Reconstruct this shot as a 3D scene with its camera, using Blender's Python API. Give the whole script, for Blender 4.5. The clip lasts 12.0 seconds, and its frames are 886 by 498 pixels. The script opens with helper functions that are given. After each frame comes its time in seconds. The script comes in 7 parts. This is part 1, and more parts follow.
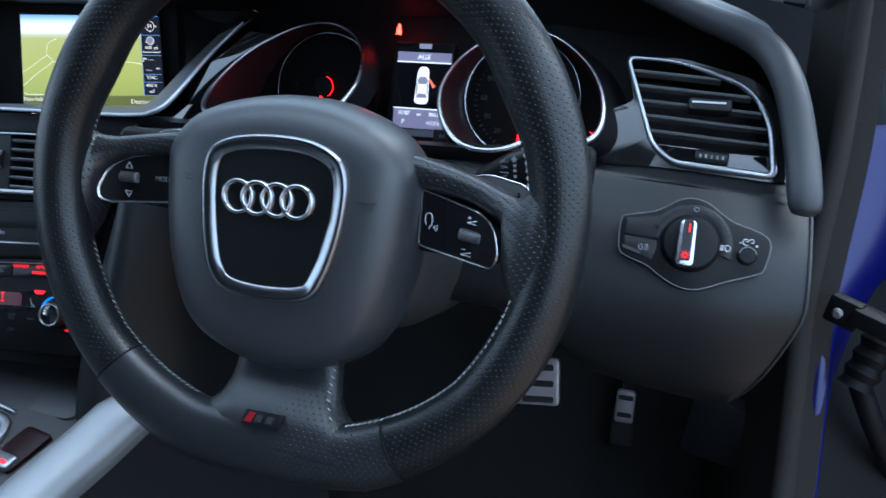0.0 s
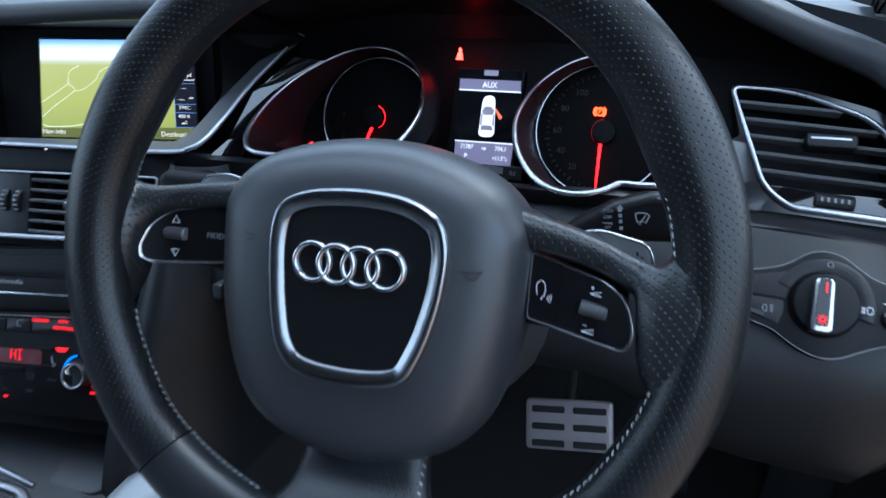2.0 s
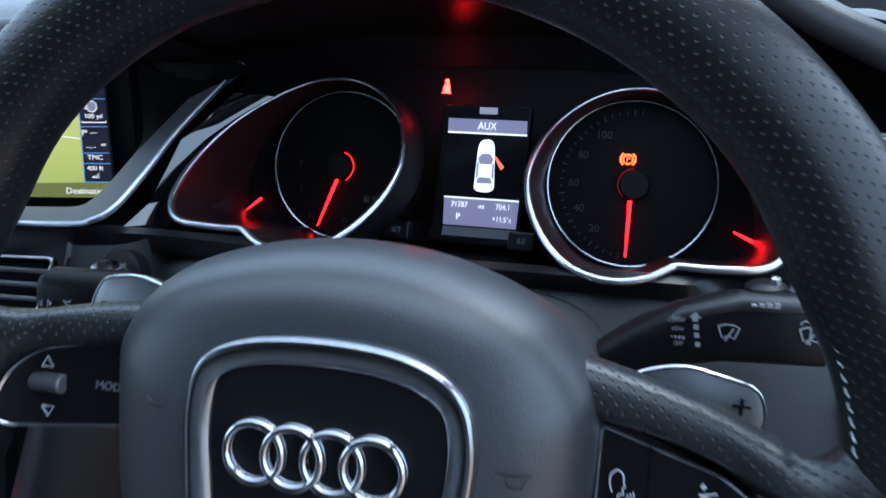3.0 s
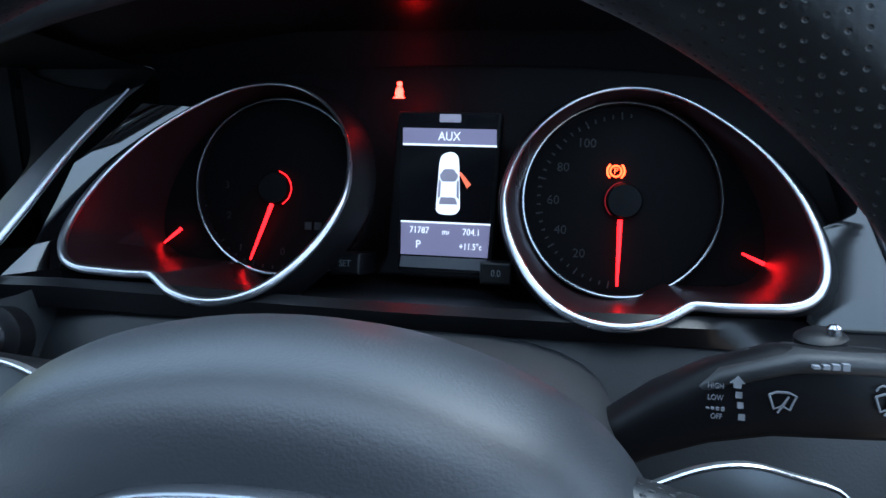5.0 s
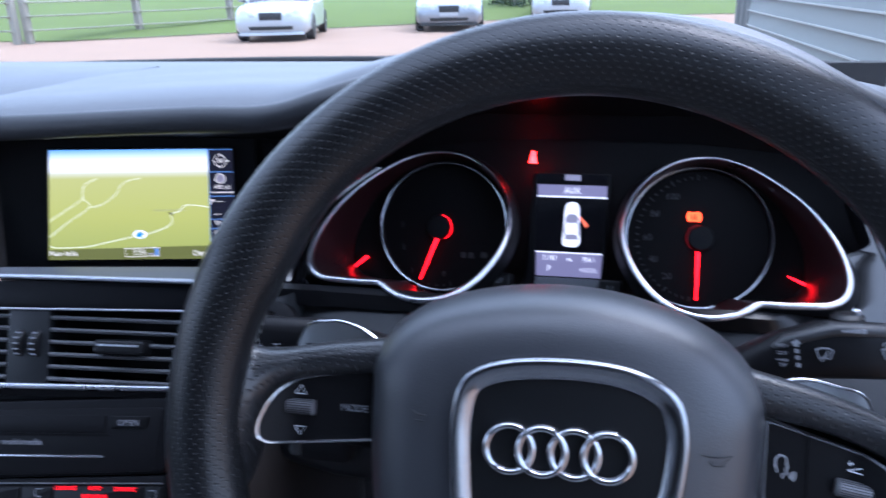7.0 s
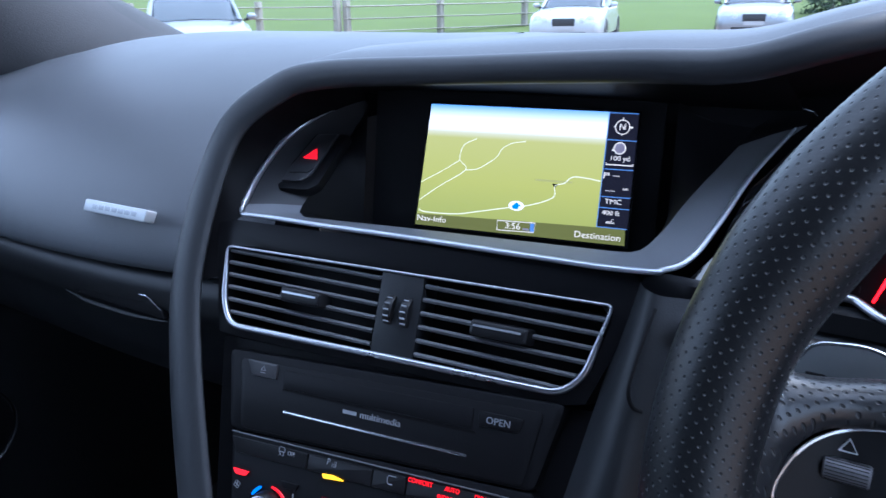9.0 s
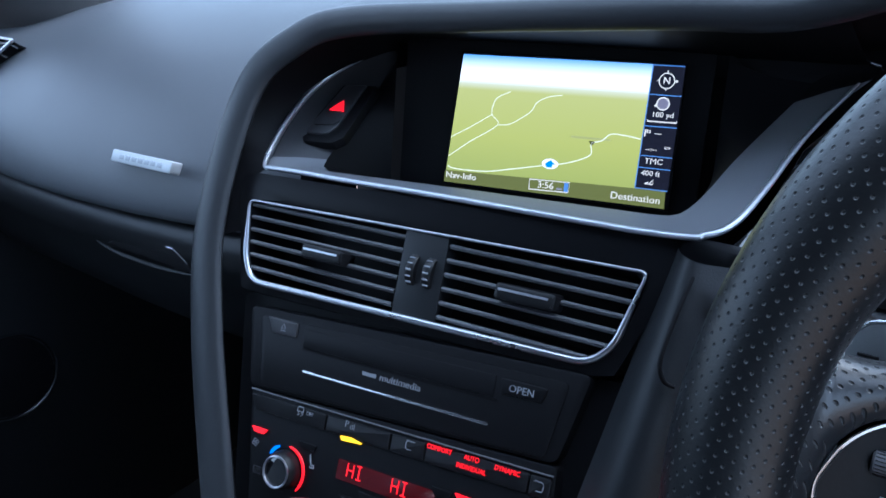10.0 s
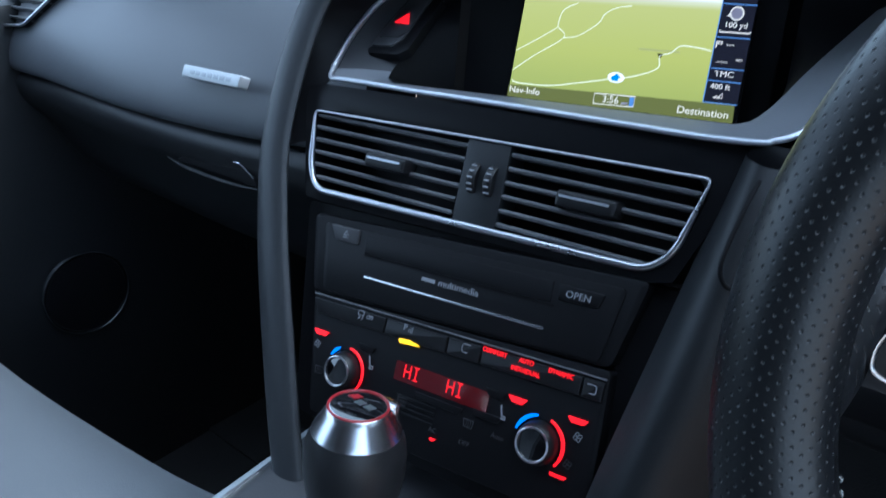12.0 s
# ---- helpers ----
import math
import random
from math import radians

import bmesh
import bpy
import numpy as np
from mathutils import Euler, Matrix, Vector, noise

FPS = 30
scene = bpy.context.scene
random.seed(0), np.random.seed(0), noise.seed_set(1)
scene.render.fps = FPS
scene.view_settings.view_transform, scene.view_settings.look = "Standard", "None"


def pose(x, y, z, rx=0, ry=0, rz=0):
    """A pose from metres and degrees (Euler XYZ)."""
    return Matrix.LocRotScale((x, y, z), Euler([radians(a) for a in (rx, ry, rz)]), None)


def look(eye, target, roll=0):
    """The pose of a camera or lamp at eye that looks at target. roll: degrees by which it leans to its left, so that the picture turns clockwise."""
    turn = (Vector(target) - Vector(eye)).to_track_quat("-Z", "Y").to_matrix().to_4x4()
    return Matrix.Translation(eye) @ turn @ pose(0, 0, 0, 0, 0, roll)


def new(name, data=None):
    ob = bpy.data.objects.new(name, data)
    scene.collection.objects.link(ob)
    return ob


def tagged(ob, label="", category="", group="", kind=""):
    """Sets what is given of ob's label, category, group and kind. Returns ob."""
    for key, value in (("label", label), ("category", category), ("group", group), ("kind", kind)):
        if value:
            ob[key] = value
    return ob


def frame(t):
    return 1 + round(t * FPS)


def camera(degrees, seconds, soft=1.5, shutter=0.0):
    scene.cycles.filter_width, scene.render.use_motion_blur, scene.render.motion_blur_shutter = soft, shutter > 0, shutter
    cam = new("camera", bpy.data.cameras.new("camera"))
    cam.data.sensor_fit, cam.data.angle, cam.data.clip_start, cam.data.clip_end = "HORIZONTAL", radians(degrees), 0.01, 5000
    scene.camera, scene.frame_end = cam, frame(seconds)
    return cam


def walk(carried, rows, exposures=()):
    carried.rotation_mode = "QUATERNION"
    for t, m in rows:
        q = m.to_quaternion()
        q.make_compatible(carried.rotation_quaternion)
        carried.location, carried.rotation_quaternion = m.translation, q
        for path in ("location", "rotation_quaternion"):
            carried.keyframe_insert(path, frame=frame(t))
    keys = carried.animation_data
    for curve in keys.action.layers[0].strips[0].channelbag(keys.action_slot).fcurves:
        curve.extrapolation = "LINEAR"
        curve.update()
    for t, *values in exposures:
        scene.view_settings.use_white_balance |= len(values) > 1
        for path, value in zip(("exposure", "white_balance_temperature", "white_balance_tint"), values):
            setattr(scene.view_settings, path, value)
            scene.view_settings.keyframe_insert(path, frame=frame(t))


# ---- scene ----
cam = camera(61.4, 12.0, shutter=0.5)
PATH = [
    (0, (0.602, -0.284, 1.066), (0.046, 1.435, 0.208), -0.9),
    (0.5, (0.579, -0.288, 1.069), (0.008, 1.434, 0.228), -1.0),
    (1, (0.565, -0.295, 1.069), (-0.007, 1.431, 0.236), -1.1),
    (1.5, (0.55, -0.281, 1.065), (-0.02, 1.447, 0.235), -1.1),
    (2, (0.525, -0.226, 1.064), (-0.038, 1.505, 0.236), -1.2),
    (2.5, (0.502, -0.15, 1.054), (-0.023, 1.595, 0.229), -1.3),
    (3, (0.465, -0.092, 1.057), (-0.001, 1.673, 0.24), -1.2),
    (3.5, (0.457, -0.051, 1.042), (0.031, 1.724, 0.223), -1.5),
    (5.5, (0.43, -0.016, 1.043), (0.112, 1.781, 0.224), -1.6),
    (6, (0.419, -0.049, 1.053), (0.103, 1.753, 0.247), -1.7),
    (6.5, (0.408, -0.125, 1.069), (0.092, 1.706, 0.327), -1.4),
    (7, (0.388, -0.182, 1.084), (0.001, 1.66, 0.406), -1.3),
    (7.2, (0.373, -0.186, 1.072), (-0.092, 1.65, 0.429), -1.5),
    (7.5, (0.337, -0.194, 1.066), (-0.211, 1.619, 0.421), -1.2),
    (7.6, (0.334, -0.192, 1.058), (-0.272, 1.61, 0.436), -1.4),
    (7.7, (0.322, -0.191, 1.061), (-0.313, 1.596, 0.426), -1.1),
    (9.3, (0.262, -0.11, 1.032), (-0.809, 1.446, 0.376), -1.2),
    (9.5, (0.262, -0.104, 1.03), (-0.819, 1.434, 0.349), -1.1),
    (10, (0.259, -0.103, 1.03), (-0.841, 1.393, 0.285), -1.0),
    (10.5, (0.261, -0.109, 1.03), (-0.863, 1.344, 0.239), -1.1),
    (11, (0.263, -0.111, 1.032), (-0.882, 1.316, 0.225), -1.0),
    (11.5, (0.266, -0.116, 1.026), (-0.896, 1.286, 0.199), -1.1),
    (12, (0.266, -0.117, 1.009), (-0.919, 1.242, 0.144), -1.2),
]
SKY, CLOUD, SUN, GLOW = 0.08, 0.92, 0.9, 0.38
walk(cam, [(t, look(eye, target, roll)) for t, eye, target, roll in PATH], exposures=[(0.0, 1.64, 5300, 4), (3.5, 1.70, 5300, 5), (5.5, 1.64, 5150, 1), (6.2, 1.66, 5120, 4), (7.0, 1.80, 5250, 18), (7.5, 1.72, 5200, 24), (7.9, 1.72, 5200, 22), (9.5, 1.75, 5080, 11), (10.5, 1.70, 5050, 6), (12.0, 1.68, 5150, 4)])

# ---------------- world and light ----------------
world = bpy.data.worlds.new("sky")
scene.world = world
world.use_nodes = True
wn = world.node_tree
sky = wn.nodes.new("ShaderNodeTexSky")
sky.sky_type, sky.sun_disc = "NISHITA", False
sky.sun_elevation, sky.sun_rotation = radians(57), radians(47)
sky.air_density, sky.dust_density, sky.ozone_density = 1.0, 3.0, 1.5
wn.links.new(sky.outputs["Color"], wn.nodes["Background"].inputs["Color"])
wn.nodes["Background"].inputs["Strength"].default_value = SKY
# thin overcast over the blue: brightest overhead, half of that at the horizon
cloud, over, up = wn.nodes.new("ShaderNodeBackground"), wn.nodes.new("ShaderNodeAddShader"), wn.nodes.new("ShaderNodeSeparateXYZ")
gen, rise = wn.nodes.new("ShaderNodeTexCoord"), wn.nodes.new("ShaderNodeMapRange")
rise.inputs["To Min"].default_value, rise.inputs["To Max"].default_value = 0.50 * CLOUD, CLOUD
cloud.inputs["Color"].default_value = (0.86, 0.94, 1.0, 1)
wn.links.new(gen.outputs["Generated"], up.inputs[0])
wn.links.new(up.outputs["Z"], rise.inputs["Value"])
wn.links.new(rise.outputs["Result"], cloud.inputs["Strength"])
wn.links.new(wn.nodes["Background"].outputs[0], over.inputs[0])
wn.links.new(cloud.outputs[0], over.inputs[1])
wn.links.new(over.outputs[0], wn.nodes["World Output"].inputs["Surface"])
sun = new("sun", bpy.data.lights.new("sun", "SUN"))
sun.data.energy, sun.data.angle, sun.data.color = SUN, radians(35), (1.0, 0.97, 0.93)
sun.matrix_world = look((6.5, 6.0, 13.5), (0, 0, 0))


# ---------------- materials ----------------
def mat(name, color, rough=0.5, metal=0.0, grain=0.0, grain_size=0.002, stain=0.12, stain_size=0.08, coat=0.0, spec=0.5, glow=None, power=1.0):
    """A surface with colour variation at two scales and a fine relief; sizes in metres."""
    m = bpy.data.materials.new(name)
    m.use_nodes = True
    n, l = m.node_tree.nodes, m.node_tree.links
    b = n["Principled BSDF"]
    b.inputs["Roughness"].default_value, b.inputs["Metallic"].default_value = rough, metal
    b.inputs["Specular IOR Level"].default_value, b.inputs["Coat Weight"].default_value = spec, coat
    b.inputs["Coat Roughness"].default_value = 0.04
    co = n.new("ShaderNodeTexCoord")
    big = n.new("ShaderNodeTexNoise")
    big.inputs["Scale"].default_value, big.inputs["Detail"].default_value = 1 / stain_size, 4
    fine = n.new("ShaderNodeTexNoise")
    fine.inputs["Scale"].default_value, fine.inputs["Detail"].default_value = 1 / grain_size, 3
    for t in (big, fine):
        l.new(co.outputs["Object"], t.inputs["Vector"])
    mixer = n.new("ShaderNodeMix")
    mixer.data_type, mixer.blend_type = "RGBA", "MIX"
    mixer.inputs["A"].default_value = (*[c * (1 - stain) for c in color], 1)
    mixer.inputs["B"].default_value = (*[min(1, c * (1 + stain)) for c in color], 1)
    add = n.new("ShaderNodeMath")
    add.operation = "MULTIPLY_ADD"
    add.inputs[1].default_value, add.inputs[2].default_value = 0.4, 0.0
    l.new(fine.outputs["Fac"], add.inputs[0])
    tot = n.new("ShaderNodeMath")
    tot.operation = "MULTIPLY_ADD"
    tot.inputs[1].default_value = 0.6
    l.new(big.outputs["Fac"], tot.inputs[0])
    l.new(add.outputs[0], tot.inputs[2])
    l.new(tot.outputs[0], mixer.inputs["Factor"])
    l.new(mixer.outputs["Result"], b.inputs["Base Color"])
    rr = n.new("ShaderNodeMapRange")
    rr.inputs["To Min"].default_value, rr.inputs["To Max"].default_value = max(0.01, rough * 0.88), min(1, rough * 1.12)
    l.new(big.outputs["Fac"], rr.inputs["Value"])
    l.new(rr.outputs["Result"], b.inputs["Roughness"])
    if grain:
        bump = n.new("ShaderNodeBump")
        bump.inputs["Strength"].default_value, bump.inputs["Distance"].default_value = grain, 0.0006
        l.new(fine.outputs["Fac"], bump.inputs["Height"])
        l.new(bump.outputs["Normal"], b.inputs["Normal"])
    if glow:
        b.inputs["Emission Color"].default_value = (*glow, 1)
        b.inputs["Emission Strength"].default_value = power * GLOW
    return m


def dotted(m, pitch_u, pitch_v, radius, depth=0.45, start=None):
    """Perforations on a UV grid (metres): little rough-edged holes in staggered rows, with relief; start: none before this u."""
    n, l = m.node_tree.nodes, m.node_tree.links
    b = n["Principled BSDF"]
    uv = n.new("ShaderNodeUVMap")
    sep = n.new("ShaderNodeSeparateXYZ")
    l.new(uv.outputs["UV"], sep.inputs[0])

    def mth(op, a, c=None, d=None):
        q = n.new("ShaderNodeMath")
        q.operation = op
        for i, v in enumerate((a, c, d)):
            if v is None:
                continue
            if isinstance(v, (int, float)):
                q.inputs[i].default_value = v
            else:
                l.new(v, q.inputs[i])
        return q.outputs[0]
    row = mth("DIVIDE", sep.outputs["Y"], pitch_v)
    rowi = mth("FLOOR", row)
    shift = mth("MULTIPLY", mth("MODULO", rowi, 2.0), 0.5)
    col = mth("ADD", mth("DIVIDE", sep.outputs["X"], pitch_u), shift)
    fx = mth("MULTIPLY", mth("SUBTRACT", mth("FRACT", col), 0.5), pitch_u)
    fy = mth("MULTIPLY", mth("SUBTRACT", mth("FRACT", row), 0.5), pitch_v)
    d = mth("SQRT", mth("ADD", mth("MULTIPLY", fx, fx), mth("MULTIPLY", fy, fy)))
    hole = n.new("ShaderNodeMapRange")
    hole.interpolation_type = "SMOOTHSTEP"
    hole.inputs["From Min"].default_value, hole.inputs["From Max"].default_value = radius * 1.4, radius * 0.5
    l.new(d, hole.inputs["Value"])
    mask = hole.outputs["Result"]
    if start is not None:
        fade = n.new("ShaderNodeMapRange")
        fade.inputs["From Min"].default_value, fade.inputs["From Max"].default_value = start - 0.008, start + 0.008
        l.new(sep.outputs["X"], fade.inputs["Value"])
        mask = mth("MULTIPLY", mask, fade.outputs["Result"])
    old = b.inputs["Base Color"].links[0].from_socket
    mx = n.new("ShaderNodeMix")
    mx.data_type = "RGBA"
    l.new(mth("MULTIPLY", mask, 0.85), mx.inputs["Factor"])
    l.new(old, mx.inputs["A"])
    mx.inputs["B"].default_value = (0.015, 0.0165, 0.019, 1)
    l.new(mx.outputs["Result"], b.inputs["Base Color"])
    smooth = b.inputs["Roughness"].links[0].from_socket
    l.new(mth("MULTIPLY_ADD", mask, 0.5, smooth), b.inputs["Roughness"])
    bump = n.new("ShaderNodeBump")
    bump.invert = True
    bump.inputs["Strength"].default_value, bump.inputs["Distance"].default_value = depth, 0.0008
    l.new(mask, bump.inputs["Height"])
    if b.inputs["Normal"].links:
        l.new(b.inputs["Normal"].links[0].from_socket, bump.inputs["Normal"])
    l.new(bump.outputs["Normal"], b.inputs["Normal"])
    return m


LEATHER = mat("black leather", (0.010, 0.0105, 0.012), 0.42, grain=0.22, grain_size=0.0012, stain=0.18, spec=0.35)
PERFORATED = dotted(mat("perforated black leather", (0.0050, 0.0056, 0.0067), 0.35, grain=0.12, grain_size=0.0012, stain=0.2, spec=0.48), 0.0044, 0.0028, 0.00048)
HALF_PERFORATED = dotted(mat("part-perforated black leather", (0.014, 0.0155, 0.018), 0.36, grain=0.20, grain_size=0.0012, stain=0.2), 0.0044, 0.0028, 0.00048, start=0.012)
PAD = mat("airbag cover vinyl", (0.027, 0.029, 0.034), 0.41, grain=0.20, grain_size=0.0008, stain=0.16, spec=0.7)
EMBLEM_FIELD = mat("fine black plastic", (0.004, 0.0045, 0.0055), 0.45, grain=0.15, grain_size=0.0006, spec=0.25)
CHROME = mat("satin chrome", (0.58, 0.59, 0.62), 0.24, metal=1.0, stain=0.05)
RING_CHROME = mat("mirror chrome", (0.62, 0.63, 0.66), 0.13, metal=1.0, stain=0.04)
SHIELD_METAL = mat("grey satin metal", (0.34, 0.35, 0.375), 0.22, metal=1.0, grain=0.06, grain_size=0.0008, stain=0.08)
EDGE_METAL = mat("matt silver edging", (0.56, 0.58, 0.63), 0.38, metal=0.9, stain=0.05)
BRIGHT = mat("polished chrome", (0.50, 0.51, 0.55), 0.28, metal=1.0, stain=0.05)
SILVER = mat("brushed aluminium", (0.42, 0.44, 0.46), 0.34, metal=1.0, grain=0.12, grain_size=0.0008, stain=0.06)
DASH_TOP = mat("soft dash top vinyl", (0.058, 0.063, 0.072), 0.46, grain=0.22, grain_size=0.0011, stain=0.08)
# Far darker than the dash top: shade low on the dash is partly in this colour.
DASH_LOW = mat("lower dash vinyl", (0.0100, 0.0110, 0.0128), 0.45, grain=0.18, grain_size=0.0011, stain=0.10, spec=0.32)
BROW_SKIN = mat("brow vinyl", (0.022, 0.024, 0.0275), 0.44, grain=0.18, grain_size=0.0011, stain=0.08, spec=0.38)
BLACK = mat("matt black plastic", (0.0050, 0.0050, 0.0060), 0.50, grain=0.2, grain_size=0.0009, stain=0.15, spec=0.12)
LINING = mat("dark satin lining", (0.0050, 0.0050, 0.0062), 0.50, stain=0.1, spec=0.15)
PIANO = mat("piano black lacquer", (0.004, 0.004, 0.005), 0.06, stain=0.1, coat=1.0, spec=0.6)
# Red tint stands in for the needles' glow on the well walls.
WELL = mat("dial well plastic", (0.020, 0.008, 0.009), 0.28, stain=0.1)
FASCIA = mat("soft-gloss black fascia", (0.0055, 0.0055, 0.0065), 0.34, stain=0.1, spec=0.12)
DIAL = mat("dial face black", (0.0035, 0.0032, 0.0038), 0.6, stain=0.1, spec=0.08)
DIM_INK = mat("unlit dial printing", (0.016, 0.016, 0.019), 0.6, stain=0.05)
BUTTONGLOSS = mat("semi-gloss black switch plastic", (0.006, 0.006, 0.007), 0.24, stain=0.1)
SCROLL = mat("dull silver plastic", (0.16, 0.16, 0.17), 0.4, metal=0.4, stain=0.1)
STALK = mat("black stalk plastic", (0.005, 0.005, 0.006), 0.46, grain=0.08, stain=0.1, spec=0.14)
BADGE_RED = mat("red enamel", (0.22, 0.008, 0.014), 0.3, stain=0.05)
BUTTON = mat("button rubber", (0.006, 0.006, 0.007), 0.42, grain=0.1, spec=0.3)
FELT = mat("black carpet", (0.010, 0.010, 0.011), 0.95, grain=1.0, grain_size=0.0025, stain=0.3)
RUBBER = mat("black rubber", (0.012, 0.012, 0.012), 0.7, stain=0.2)
GREYTRIM = mat("silver-grey satin trim", (0.165, 0.170, 0.186), 0.38, metal=0.1, grain=0.10, grain_size=0.0007, stain=0.06)
PILLAR = mat("pillar trim", (0.024, 0.022, 0.021), 0.80, grain=0.5, grain_size=0.002, stain=0.12, spec=0.12)
PAINT = mat("blue metallic paint", (0.003, 0.004, 0.090), 0.34, metal=0.10, coat=0.2, stain=0.08, stain_size=0.3)
SEAT = mat("grey seat leather", (0.110, 0.120, 0.130), 0.45, grain=0.3, grain_size=0.0016, stain=0.10)
BADGE = mat("pale satin plate", (0.40, 0.42, 0.44), 0.45, metal=0.3, stain=0.04)
BADGE_INK = mat("shadowed plate lettering", (0.30, 0.32, 0.345), 0.5, metal=0.3, stain=0.04)
HOOD_GLOSS = mat("glossy hood plastic", (0.003, 0.003, 0.004), 0.30, stain=0.1, spec=0.9)
COLUMN = mat("grained column plastic", (0.020, 0.021, 0.023), 0.5, grain=0.25, grain_size=0.0011, stain=0.10)
BRAKE_WELL = mat("dark red-black plastic", (0.010, 0.002, 0.003), 0.4, stain=0.1, spec=0.25)
PEDAL = mat("worn pedal steel", (0.38, 0.34, 0.35), 0.45, metal=0.5, grain=0.1, stain=0.15)
SPOKE_SKIN = dotted(mat("perforated spoke leather", (0.012, 0.013, 0.015), 0.36, grain=0.12, grain_size=0.0012, stain=0.2, spec=0.7), 0.0044, 0.0028, 0.00058, depth=0.7)
SWITCHBLACK = mat("switch panel black", (0.0055, 0.0055, 0.0065), 0.42, grain=0.1, stain=0.1, spec=0.16)
WING = mat("dark lacquer", (0.006, 0.006, 0.007), 0.15, stain=0.06, spec=0.9)
RAIL = mat("matt silver rail", (0.30, 0.315, 0.33), 0.50, metal=0.7, grain=0.12, grain_size=0.0008, stain=0.06)
PADDLE = mat("dark satin aluminium", (0.20, 0.21, 0.22), 0.36, metal=0.8, grain=0.1, grain_size=0.0008, stain=0.08)
CONSOLE = mat("satin graphite trim", (0.030, 0.030, 0.033), 0.42, grain=0.15, stain=0.08)
HEADLINER = mat("dark grey roof cloth", (0.075, 0.075, 0.078), 0.95, grain=0.5, grain_size=0.002)
GRAVEL = mat("gravel", (0.26, 0.180, 0.130), 0.95, grain=0.6, grain_size=0.03, stain=0.2, stain_size=1.2, spec=0.1)
GRASS = mat("grass", (0.100, 0.130, 0.040), 0.95, grain=0.5, grain_size=0.06, stain=0.30, stain_size=2.5, spec=0.1)
CAR_WHITE = mat("white car paint", (0.36, 0.38, 0.40), 0.25, coat=0.8, stain=0.03)
CAR_SILVER = mat("silver car paint", (0.22, 0.235, 0.26), 0.3, metal=0.4, coat=0.8, stain=0.04)
CAR_GLASS = mat("dark car glass", (0.05, 0.06, 0.07), 0.08, stain=0.05)
WOOD = mat("weathered wood", (0.24, 0.225, 0.185), 0.9, grain=0.6, grain_size=0.02, stain=0.3, stain_size=0.5)
CLAD = mat("grey-green cladding", (0.135, 0.148, 0.142), 0.6, grain=0.2, grain_size=0.02, stain=0.12, stain_size=0.6)
CLAD_EDGE = mat("pale cladding edge", (0.33, 0.345, 0.335), 0.5, stain=0.1, stain_size=0.4)
HEDGE = mat("dark hedge leaves", (0.035, 0.06, 0.025), 0.8, stain=0.4, stain_size=0.1)
PILLAR_CLOTH = mat("grey pillar cloth", (0.060, 0.060, 0.063), 0.95, grain=0.6, grain_size=0.002, stain=0.08)
CAR_LAMP = mat("headlight lens", (0.45, 0.48, 0.52), 0.15, stain=0.05)
CAR_GRILLE = mat("dark grille mesh", (0.03, 0.032, 0.035), 0.4, metal=0.5, grain=0.6, grain_size=0.02)
PIPE = mat("grey pipe", (0.10, 0.11, 0.11), 0.5, stain=0.2, stain_size=0.3)
WHITE_INK = mat("pale printing", (0.62, 0.64, 0.67), 0.6, stain=0.05)
GREY_INK = mat("grey printing", (0.20, 0.21, 0.23), 0.6, stain=0.05)
THREAD = mat("grey thread", (0.36, 0.38, 0.38), 0.8, stain=0.15, stain_size=0.01)
RED_GLOW = mat("red lamp", (0.30, 0.004, 0.004), 0.4, glow=(1.0, 0.0022, 0.004), power=7.0)
RED_HOT = mat("bright red lamp", (0.30, 0.01, 0.004), 0.4, glow=(1.0, 0.040, 0.005), power=10.0)
RED_LAMP = mat("red key lamp", (0.25, 0.004, 0.004), 0.4, glow=(1.0, 0.003, 0.010), power=1.5)
BELT_RED = mat("seat-belt lamp", (0.30, 0.01, 0.004), 0.4, glow=(1.0, 0.0030, 0.0), power=60.0)
RED_DIM = mat("dim red light", (0.06, 0.001, 0.002), 0.4, glow=(0.8, 0.004, 0.02), power=0.22)
AMBER = mat("amber lamp", (0.4, 0.2, 0.0), 0.4, glow=(1.0, 0.5, 0.0), power=2.0)
BLUE_GLOW = mat("blue lamp", (0.0, 0.05, 0.3), 0.4, glow=(0.02, 0.22, 0.95), power=1.1)
RED_WINDOW = mat("dark red display window", (0.03, 0.001, 0.002), 0.2, glow=(0.30, 0.0, 0.012), power=0.075, stain=0.05)
SATINBLACK = mat("satin black plastic", (0.004, 0.004, 0.005), 0.36, grain=0.1, stain=0.1, spec=0.3)
SLAT = mat("vent slat plastic", (0.072, 0.074, 0.080), 0.34, stain=0.1)
SIDEBAR = mat("map side bar", (0.004, 0.005, 0.010), 0.25, glow=(0.012, 0.012, 0.02), power=1.0, stain=0.02)
FOOTER = mat("map footer", (0.02, 0.02, 0.01), 0.25, glow=(0.145, 0.15, 0.04), power=1.0, stain=0.02)
ROAD_LINE = mat("map road", (0.1, 0.1, 0.1), 0.4, glow=(0.85, 0.84, 0.62), power=1.0, stain=0.02)
LCD_SOFT = mat("pale lit lettering", (0.2, 0.2, 0.2), 0.4, glow=(0.78, 0.70, 0.62), power=1.0, stain=0.02)
DIVIDER = mat("blue lit line", (0.05, 0.1, 0.2), 0.4, glow=(0.10, 0.22, 0.50), power=1.0, stain=0.02)
FADED = mat("faint map lettering", (0.1, 0.1, 0.05), 0.4, glow=(0.40, 0.39, 0.13), power=1.0, stain=0.02)
DISPLAY = mat("dark display glass", (0.006, 0.006, 0.008), 0.12, stain=0.02)
